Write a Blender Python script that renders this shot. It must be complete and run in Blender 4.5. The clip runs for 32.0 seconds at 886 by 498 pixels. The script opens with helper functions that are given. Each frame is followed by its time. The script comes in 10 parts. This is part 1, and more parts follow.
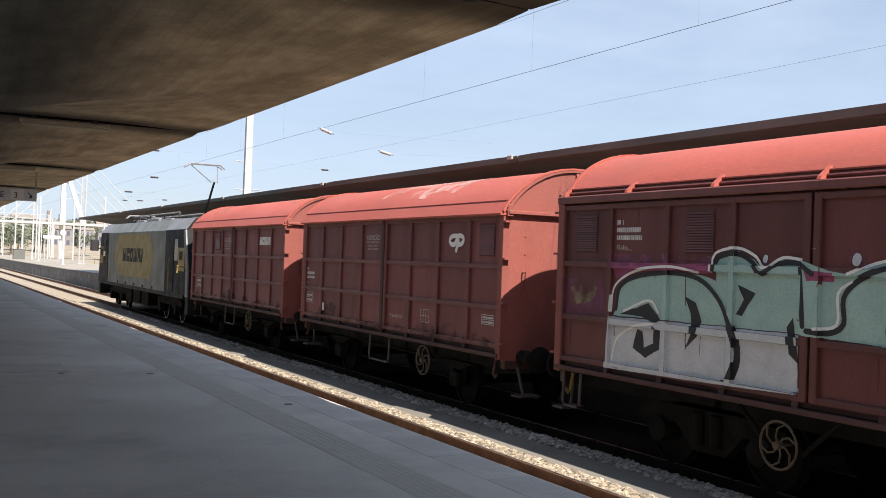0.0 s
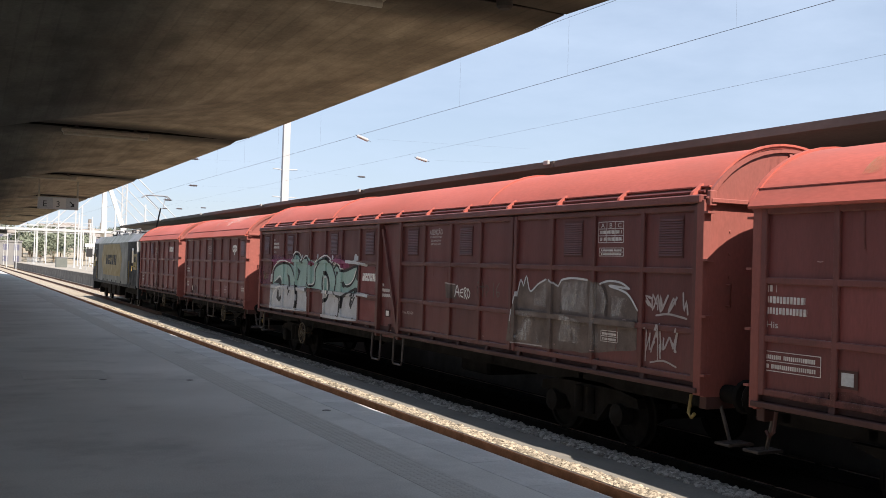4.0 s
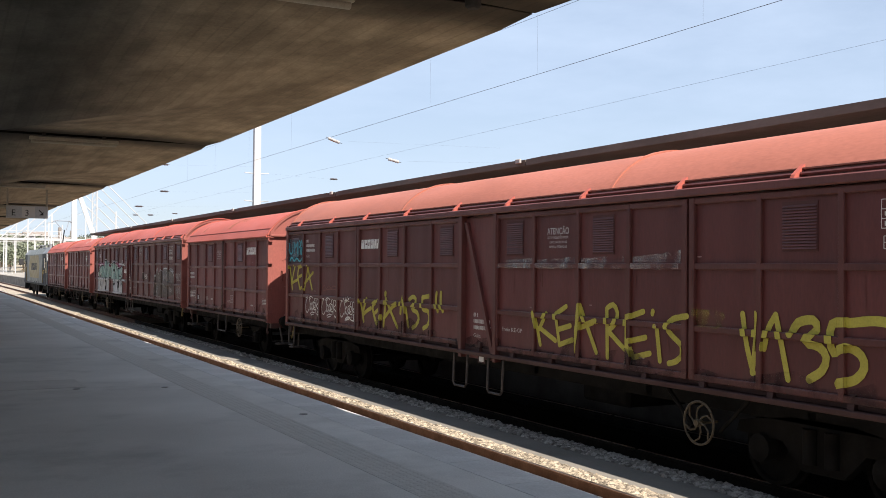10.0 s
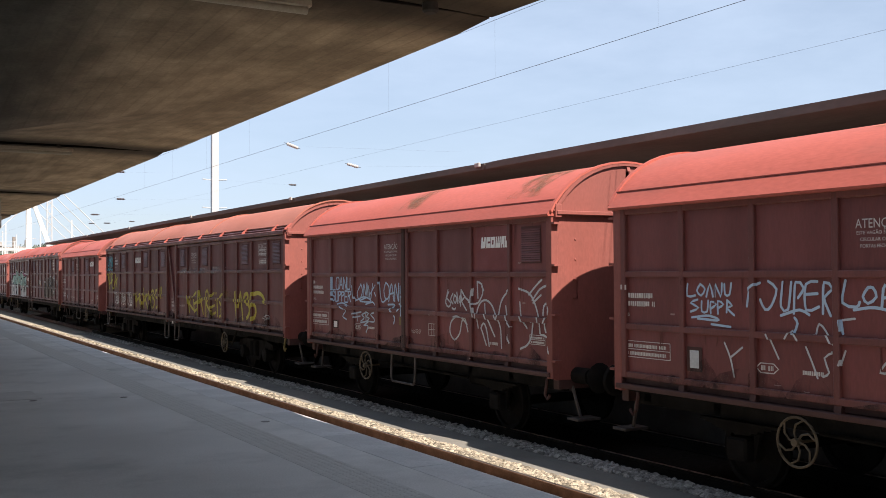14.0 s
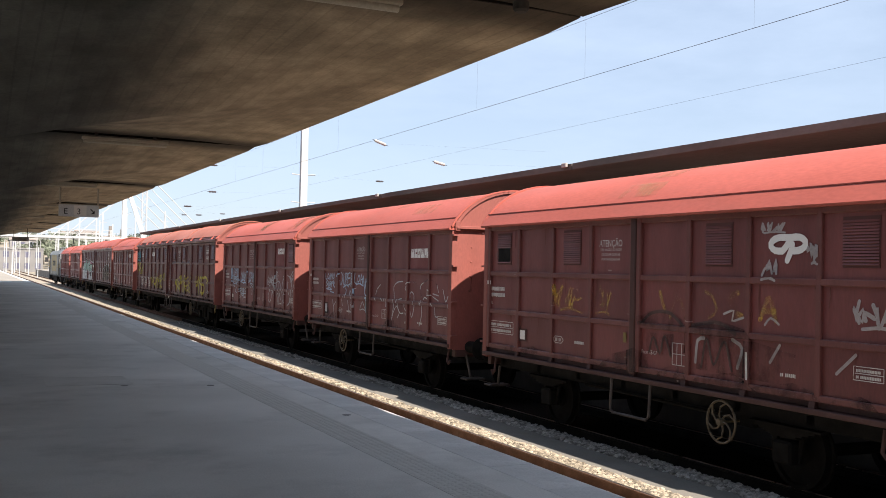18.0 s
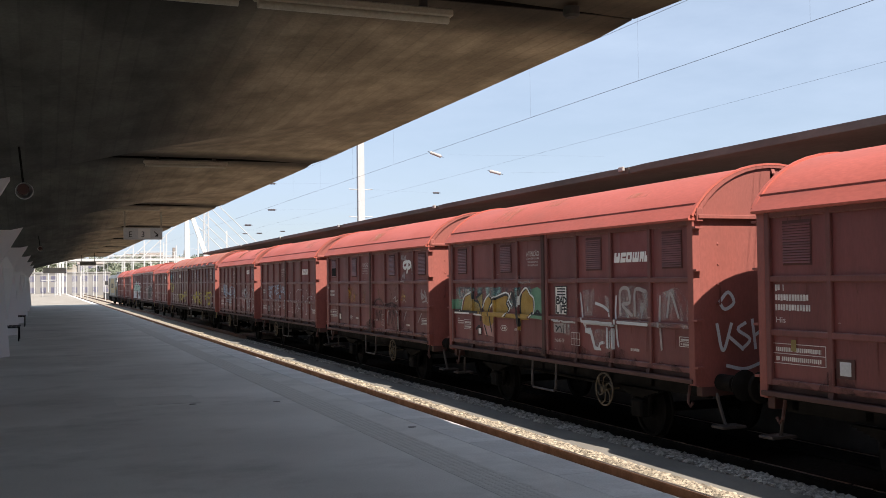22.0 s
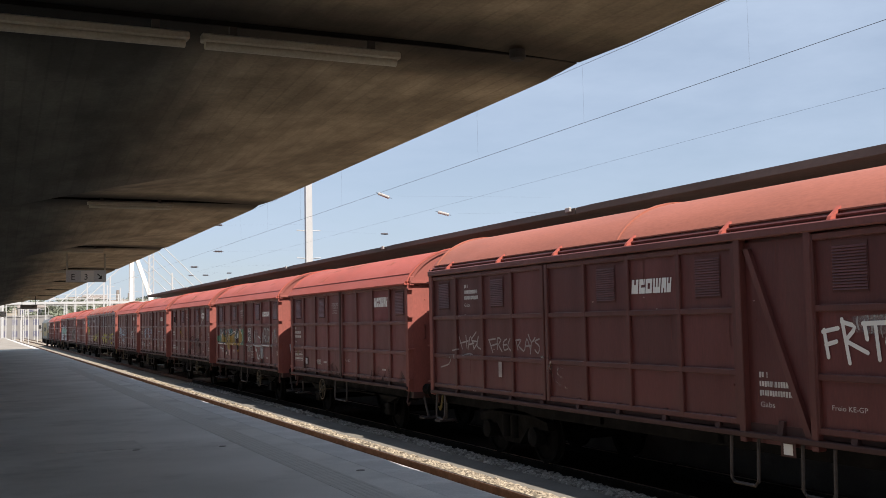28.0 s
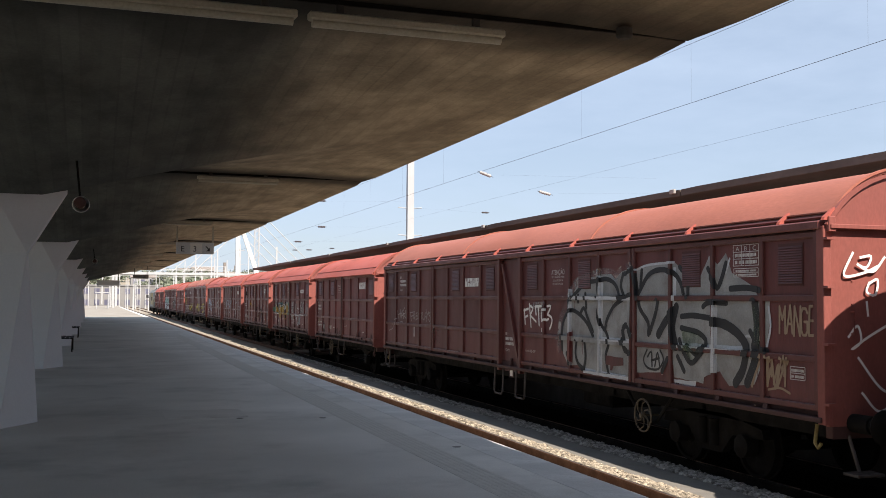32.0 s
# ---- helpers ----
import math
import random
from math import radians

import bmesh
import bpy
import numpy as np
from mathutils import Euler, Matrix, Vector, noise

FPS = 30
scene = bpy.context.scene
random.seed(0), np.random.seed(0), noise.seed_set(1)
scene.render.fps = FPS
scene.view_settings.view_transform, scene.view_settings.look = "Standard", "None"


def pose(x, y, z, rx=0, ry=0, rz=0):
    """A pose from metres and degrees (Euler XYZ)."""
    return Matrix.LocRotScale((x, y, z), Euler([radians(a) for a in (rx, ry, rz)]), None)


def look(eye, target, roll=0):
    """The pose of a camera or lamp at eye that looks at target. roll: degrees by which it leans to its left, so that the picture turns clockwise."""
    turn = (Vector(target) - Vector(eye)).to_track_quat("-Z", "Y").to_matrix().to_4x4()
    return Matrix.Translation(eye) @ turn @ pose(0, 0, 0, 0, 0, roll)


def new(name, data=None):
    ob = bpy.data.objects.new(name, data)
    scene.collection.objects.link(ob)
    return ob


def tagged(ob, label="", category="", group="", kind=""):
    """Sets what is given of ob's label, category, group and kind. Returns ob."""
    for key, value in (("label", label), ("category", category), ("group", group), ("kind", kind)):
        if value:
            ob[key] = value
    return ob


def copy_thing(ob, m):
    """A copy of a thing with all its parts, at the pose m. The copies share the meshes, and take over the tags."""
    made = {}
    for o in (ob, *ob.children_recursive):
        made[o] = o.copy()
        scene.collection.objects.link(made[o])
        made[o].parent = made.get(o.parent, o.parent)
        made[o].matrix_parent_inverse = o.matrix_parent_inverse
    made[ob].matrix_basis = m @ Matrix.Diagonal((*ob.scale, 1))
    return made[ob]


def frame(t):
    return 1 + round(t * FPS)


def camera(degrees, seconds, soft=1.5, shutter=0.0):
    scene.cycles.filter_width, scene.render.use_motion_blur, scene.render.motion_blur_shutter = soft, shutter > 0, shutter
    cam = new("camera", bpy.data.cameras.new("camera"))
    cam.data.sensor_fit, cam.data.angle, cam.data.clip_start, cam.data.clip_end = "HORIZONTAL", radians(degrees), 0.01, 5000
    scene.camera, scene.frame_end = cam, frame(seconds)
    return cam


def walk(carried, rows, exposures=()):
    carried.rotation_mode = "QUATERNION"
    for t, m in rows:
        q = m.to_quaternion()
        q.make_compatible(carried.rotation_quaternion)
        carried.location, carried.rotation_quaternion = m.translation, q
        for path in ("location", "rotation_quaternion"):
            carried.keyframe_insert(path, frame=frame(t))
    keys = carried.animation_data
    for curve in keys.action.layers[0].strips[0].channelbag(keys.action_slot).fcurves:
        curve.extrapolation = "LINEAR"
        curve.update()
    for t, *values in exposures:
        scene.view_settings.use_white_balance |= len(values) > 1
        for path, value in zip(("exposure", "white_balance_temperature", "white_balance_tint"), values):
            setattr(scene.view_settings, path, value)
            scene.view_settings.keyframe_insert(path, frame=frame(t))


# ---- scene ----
import functools

from mathutils import geometry

# camera: stands on the platform and only turns; columns t, yaw, pitch, roll
cam = camera(47.0, 32.0, 0.9)
EYE = (0.0, 0.0, 1.7)
PATH = [
    (0, -27.98, 0.75, -2.08),
    (0.5, -26.77, 0.88, -1.46),
    (1, -26.12, 0.99, -0.75),
    (1.5, -26.22, 0.98, -0.52),
    (2, -26.08, 1.03, -0.89),
    (2.5, -25.95, 1.03, -1.30),
    (3, -25.99, 0.99, -1.40),
    (3.5, -25.85, 1.03, -1.71),
    (5.5, -26.45, 0.93, -2.26),
    (6, -27.02, 0.90, -2.23),
    (6.5, -26.85, 0.85, -2.03),
    (7, -27.05, 0.91, -1.69),
    (7.5, -27.12, 0.98, -1.32),
    (8, -27.15, 1.01, -1.12),
    (8.5, -27.18, 0.98, -0.88),
    (9, -27.47, 1.02, -0.63),
    (9.5, -27.30, 1.05, -0.52),
    (10, -27.36, 1.07, -0.51),
    (10.5, -27.52, 1.08, -0.22),
    (11, -27.51, 0.97, -0.13),
    (11.5, -27.75, 0.98, 0.16),
    (12, -28.13, 1.05, 0.47),
    (12.5, -28.54, 1.11, 0.46),
    (13, -28.83, 1.23, 0.57),
    (13.5, -29.16, 1.21, 0.33),
    (14, -29.56, 1.31, 0.32),
    (14.5, -30.02, 1.37, 0.28),
    (15, -30.43, 1.37, 0.16),
    (15.5, -30.70, 1.33, -0.30),
    (17.5, -26.39, 1.24, -1.03),
    (18, -24.86, 1.20, -1.29),
    (18.5, -24.00, 1.19, -1.17),
    (19, -23.35, 1.16, -0.67),
    (19.5, -23.08, 1.19, -0.53),
    (20, -22.87, 1.22, -0.42),
    (20.5, -22.52, 1.28, 0.13),
    (21, -22.14, 1.32, 0.45),
    (21.5, -21.77, 1.50, 0.56),
    (22, -21.50, 1.75, 0.75),
    (22.5, -21.32, 1.98, 0.57),
    (23, -21.12, 2.14, 0.74),
    (23.5, -21.10, 2.20, 0.33),
    (24, -21.16, 2.19, 0.04),
    (24.5, -21.09, 2.24, 0.14),
    (26.5, -20.10, 2.93, 0.64),
    (27, -20.27, 3.45, 0.67),
    (27.5, -21.88, 3.87, 1.35),
    (28, -24.38, 4.00, 1.16),
    (28.5, -23.99, 3.96, 0.78),
    (29, -22.93, 3.86, 0.53),
    (29.5, -22.10, 3.78, 0.47),
    (30, -21.44, 3.69, 0.15),
    (30.5, -20.46, 3.69, 0.16),
    (31, -19.50, 3.50, 0.06),
    (31.5, -19.18, 3.19, -0.27),
    (32, -18.83, 2.85, -0.39),
]
# the camera's own exposure
EXPOSURE = [(0, 1.2), (2.5, 1.17), (5, 1.22), (8, 1.28), (11, 1.24), (14, 1.22), (18, 1.32), (20, 1.29), (22, 1.15), (24.5, 1.04), (27, 0.97), (28, 0.91), (30, 0.95), (32, 1.12)]
walk(cam, [(t, pose(*EYE, 90 + pitch, roll, yaw)) for t, yaw, pitch, roll in PATH],
     [(t, stops, 6800, 15) for t, stops in EXPOSURE])

# how far the train has rolled: t, metres
ROLL = [
    (0, 0.00), (0.5, 2.40), (1, 4.76), (1.5, 7.09), (2, 9.39),
    (2.5, 11.67), (3, 13.94), (3.5, 16.19), (4, 18.43), (4.5, 20.67),
    (5, 22.92), (5.5, 25.21), (6, 27.52), (6.5, 29.86), (7, 32.21),
    (7.5, 34.57), (8, 36.92), (8.5, 39.26), (9, 41.57), (9.5, 43.87),
    (10, 46.13), (10.5, 48.38), (11, 50.63), (11.5, 52.87), (12, 55.11),
    (12.5, 57.36), (13, 59.62), (13.5, 61.87), (14, 64.11), (14.5, 66.33),
    (15, 68.52), (15.5, 70.69), (16, 72.85), (16.5, 75.00), (17, 77.13),
    (17.5, 79.25), (18, 81.35), (18.5, 83.43), (19, 85.48), (19.5, 87.50),
    (20, 89.48), (20.5, 91.43), (21, 93.34), (21.5, 95.20), (22, 97.02),
    (22.5, 98.80), (23, 100.56), (23.5, 102.30), (24, 104.03), (24.5, 105.73),
    (25, 107.41), (25.5, 109.05), (26, 110.67), (26.5, 112.25), (27, 113.81),
    (27.5, 115.34), (28, 116.87), (28.5, 118.39), (29, 119.89), (29.5, 121.38),
    (30, 122.85), (30.5, 124.28), (31, 125.69), (31.5, 127.06), (32, 128.40),
]

# ---------------------------------------------------------------- light
SUN_DIR = Vector((0.118, -1.0, 1.16)).normalized()
world = bpy.data.worlds.new("sky")
scene.world = world
world.use_nodes = True
wn, wl = world.node_tree.nodes, world.node_tree.links
sky = wn.new("ShaderNodeTexSky")
sky.sky_type, sky.sun_disc = "NISHITA", False
sky.sun_elevation = math.asin(SUN_DIR.z)
sky.sun_rotation = math.atan2(SUN_DIR.x, SUN_DIR.y)
sky.air_density, sky.dust_density, sky.ozone_density = 1.0, 0.6, 2.5
wn["Background"].inputs["Strength"].default_value = 0.051
# thin high cloud over the blue
co, mp = wn.new("ShaderNodeTexCoord"), wn.new("ShaderNodeMapping")
mp.inputs["Scale"].default_value = (1.0, 1.6, 4.5)
cloud, veil, mixed = wn.new("ShaderNodeTexNoise"), wn.new("ShaderNodeMapRange"), wn.new("ShaderNodeMix")
cloud.inputs["Scale"].default_value, cloud.inputs["Detail"].default_value, cloud.inputs["Roughness"].default_value = 2.2, 7, 0.6
veil.inputs[1].default_value, veil.inputs[2].default_value, veil.inputs[3].default_value, veil.inputs[4].default_value = 0.4, 0.75, 0.55, 0.9
mixed.data_type = "RGBA"
mixed.inputs[7].default_value = (5.6, 7.2, 9.3, 1)
wl.new(co.outputs["Generated"], mp.inputs[0]), wl.new(mp.outputs[0], cloud.inputs[0]), wl.new(cloud.outputs[0], veil.inputs[0])
wl.new(veil.outputs[0], mixed.inputs[0]), wl.new(sky.outputs[0], mixed.inputs[6]), wl.new(mixed.outputs[2], wn["Background"].inputs["Color"])

sun = new("sun", bpy.data.lights.new("sun", "SUN"))
sun.data.energy, sun.data.angle, sun.data.color = 4.7, radians(0.5), (1.0, 0.94, 0.85)
sun.matrix_world = look(SUN_DIR * 50, (0, 0, 0))

# ---------------------------------------------------------------- materials
def material(name, base, rough=0.7, metal=0.0, var=0.25, scale=3.0, fine=40.0, bump=0.15, stain=None, stain_amount=0.0,
             stretch=(1, 1, 1), rand=0.0, grain=0.12, spec=0.4, island=0.0):
    """A surface with two scales of tone, an optional stain colour and fine relief."""
    m = bpy.data.materials.new(name)
    m.use_nodes = True
    n, l = m.node_tree.nodes, m.node_tree.links
    b = n["Principled BSDF"]
    b.inputs["Roughness"].default_value, b.inputs["Metallic"].default_value = rough, metal
    b.inputs["Specular IOR Level"].default_value = spec
    tc, mp = n.new("ShaderNodeTexCoord"), n.new("ShaderNodeMapping")
    mp.inputs["Scale"].default_value = stretch
    l.new(tc.outputs["Object"], mp.inputs[0])

    def noise_node(sc, detail, rough_=0.55):
        t = n.new("ShaderNodeTexNoise")
        t.inputs["Scale"].default_value, t.inputs["Detail"].default_value, t.inputs["Roughness"].default_value = sc, detail, rough_
        l.new(mp.outputs[0], t.inputs[0])
        return t

    big, small = noise_node(scale, 5), noise_node(fine, 3)

    def ramp(src, lo, hi, a, z):
        r = n.new("ShaderNodeMapRange")
        r.inputs[1].default_value, r.inputs[2].default_value, r.inputs[3].default_value, r.inputs[4].default_value = lo, hi, a, z
        l.new(src, r.inputs[0])
        return r.outputs[0]

    def mul(a, z):
        x = n.new("ShaderNodeMath")
        x.operation = "MULTIPLY"
        l.new(a, x.inputs[0]), l.new(z, x.inputs[1])
        return x.outputs[0]

    tone = mul(ramp(big.outputs[0], 0.25, 0.75, 1 - var, 1 + var), ramp(small.outputs[0], 0.25, 0.75, 1 - grain, 1 + grain))
    if rand:
        oi = n.new("ShaderNodeObjectInfo")
        tone = mul(tone, ramp(oi.outputs["Random"], 0, 1, 1 - rand, 1 + rand))
    if island:
        tone = mul(tone, ramp(n.new("ShaderNodeNewGeometry").outputs["Random Per Island"], 0, 1, 1 - island, 1 + island))
    mix = n.new("ShaderNodeMix")
    mix.data_type, mix.blend_type = "RGBA", "MULTIPLY"
    mix.inputs[0].default_value = 1.0
    mix.inputs[6].default_value = (*base, 1)
    l.new(tone, mix.inputs[7])
    colour = mix.outputs[2]
    if stain:
        st = noise_node(scale * 1.7, 6, 0.65)
        sm = n.new("ShaderNodeMix")
        sm.data_type = "RGBA"
        l.new(ramp(st.outputs[0], 0.5, 0.72, 0, stain_amount), sm.inputs[0])
        l.new(colour, sm.inputs[6])
        sm.inputs[7].default_value = (*stain, 1)
        colour = sm.outputs[2]
    l.new(colour, b.inputs["Base Color"])
    l.new(ramp(big.outputs[0], 0.3, 0.7, min(1, rough + 0.12), max(0.05, rough - 0.12)), b.inputs["Roughness"])
    if bump:
        bp = n.new("ShaderNodeBump")
        bp.inputs["Strength"].default_value, bp.inputs["Distance"].default_value = bump, 0.02
        l.new(small.outputs[0], bp.inputs["Height"])
        l.new(bp.outputs[0], b.inputs["Normal"])
    return m


def plain(name, base, rough=0.6, metal=0.0, emit=0.0):
    m = bpy.data.materials.new(name)
    m.use_nodes = True
    b = m.node_tree.nodes["Principled BSDF"]
    b.inputs["Base Color"].default_value, b.inputs["Roughness"].default_value, b.inputs["Metallic"].default_value = (*base, 1), rough, metal
    if emit:
        b.inputs["Emission Color"].default_value, b.inputs["Emission Strength"].default_value = (*base, 1), emit
    return m


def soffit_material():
    """Shuttered concrete: rust-brown brake dust towards the tracks, the shade over the platform put in as dark grey,
    board marks and streaks.
    """
    m = bpy.data.materials.new("canopy_concrete")
    m.use_nodes = True
    n, l = m.node_tree.nodes, m.node_tree.links
    b = n["Principled BSDF"]
    b.inputs["Roughness"].default_value, b.inputs["Specular IOR Level"].default_value = 0.9, 0.3
    tc, sep = n.new("ShaderNodeTexCoord"), n.new("ShaderNodeSeparateXYZ")
    l.new(tc.outputs["Object"], sep.inputs[0])

    def noisy(scale, stretch, detail=5):
        mp, t = n.new("ShaderNodeMapping"), n.new("ShaderNodeTexNoise")
        mp.inputs["Scale"].default_value = stretch
        t.inputs["Scale"].default_value, t.inputs["Detail"].default_value, t.inputs["Roughness"].default_value = scale, detail, 0.6
        l.new(tc.outputs["Object"], mp.inputs[0]), l.new(mp.outputs[0], t.inputs[0])
        return t.outputs[0]

    def ramp(src, lo, hi, a, z):
        r = n.new("ShaderNodeMapRange")
        r.interpolation_type = "SMOOTHSTEP"
        r.inputs[1].default_value, r.inputs[2].default_value, r.inputs[3].default_value, r.inputs[4].default_value = lo, hi, a, z
        l.new(src, r.inputs[0])
        return r.outputs[0]

    def calc(op, p, q):
        x = n.new("ShaderNodeMath")
        x.operation = op
        for i, s in enumerate((p, q)):
            if isinstance(s, float):
                x.inputs[i].default_value = s
            else:
                l.new(s, x.inputs[i])
        return x.outputs[0]

    # brown dust at the edge, ragged border, then dark grey that stands for shade
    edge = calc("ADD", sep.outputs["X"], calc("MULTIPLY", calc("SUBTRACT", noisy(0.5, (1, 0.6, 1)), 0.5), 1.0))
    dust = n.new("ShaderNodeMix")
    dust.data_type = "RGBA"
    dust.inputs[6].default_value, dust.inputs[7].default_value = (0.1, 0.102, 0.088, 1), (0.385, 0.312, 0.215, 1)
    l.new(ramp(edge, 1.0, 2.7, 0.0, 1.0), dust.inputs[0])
    # boards laid across the canopy
    boards = n.new("ShaderNodeTexBrick")
    boards.inputs["Color1"].default_value, boards.inputs["Color2"].default_value, boards.inputs["Mortar"].default_value = (1, 1, 1, 1), (0.87, 0.87, 0.87, 1), (0.84, 0.84, 0.84, 1)
    boards.inputs["Scale"].default_value, boards.inputs["Mortar Size"].default_value = 1.0, 0.012
    boards.inputs["Brick Width"].default_value, boards.inputs["Row Height"].default_value = 2.4, 0.17
    turn = n.new("ShaderNodeMapping")
    turn.inputs["Rotation"].default_value = (0, 0, radians(90))
    l.new(tc.outputs["Object"], turn.inputs[0]), l.new(turn.outputs[0], boards.inputs[0])
    streak, blotch, fine = noisy(2.2, (1.6, 0.5, 1), 8), noisy(1.1, (1, 0.8, 1), 9), noisy(30.0, (1, 1, 1), 3)
    tone = calc("MULTIPLY", calc("MULTIPLY", ramp(streak, 0.3, 0.7, 0.84, 1.16), ramp(blotch, 0.34, 0.66, 0.72, 1.25)), ramp(fine, 0.25, 0.75, 0.9, 1.1))
    tone = calc("MULTIPLY", tone, boards.outputs["Color"])
    # water stains at the joints between the shells, widened so the concrete darkens towards them
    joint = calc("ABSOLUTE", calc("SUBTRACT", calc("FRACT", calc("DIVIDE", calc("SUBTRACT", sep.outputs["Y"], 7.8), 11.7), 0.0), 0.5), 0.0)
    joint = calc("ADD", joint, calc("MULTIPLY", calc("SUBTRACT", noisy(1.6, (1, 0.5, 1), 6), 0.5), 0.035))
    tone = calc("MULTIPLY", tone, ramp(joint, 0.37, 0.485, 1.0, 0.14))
    mix = n.new("ShaderNodeMix")
    mix.data_type, mix.blend_type = "RGBA", "MULTIPLY"
    mix.inputs[0].default_value = 1.0
    l.new(dust.outputs[2], mix.inputs[6]), l.new(tone, mix.inputs[7]), l.new(mix.outputs[2], b.inputs["Base Color"])
    bp = n.new("ShaderNodeBump")
    bp.inputs["Strength"].default_value, bp.inputs["Distance"].default_value = 0.2, 0.03
    l.new(calc("ADD", boards.outputs["Color"], calc("MULTIPLY", streak, 1.2)), bp.inputs["Height"])
    l.new(bp.outputs[0], b.inputs["Normal"])
    return m


def smear_material(name, base):
    """Thin uneven spray: paint that covers only in ragged patches and drips."""
    m = material(name, base, 0.7, var=0.2, scale=3)
    n, l = m.node_tree.nodes, m.node_tree.links
    tc, mp, t, r = n.new("ShaderNodeTexCoord"), n.new("ShaderNodeMapping"), n.new("ShaderNodeTexNoise"), n.new("ShaderNodeMapRange")
    mp.inputs["Scale"].default_value = (1, 1.6, 0.9)
    t.inputs["Scale"].default_value, t.inputs["Detail"].default_value, t.inputs["Roughness"].default_value = 2.4, 8, 0.65
    r.inputs[1].default_value, r.inputs[2].default_value, r.inputs[3].default_value, r.inputs[4].default_value = 0.42, 0.7, 0.0, 0.6
    l.new(tc.outputs["Object"], mp.inputs[0]), l.new(mp.outputs[0], t.inputs[0]), l.new(t.outputs[0], r.inputs[0]), l.new(r.outputs[0], n["Principled BSDF"].inputs["Alpha"])
    return m


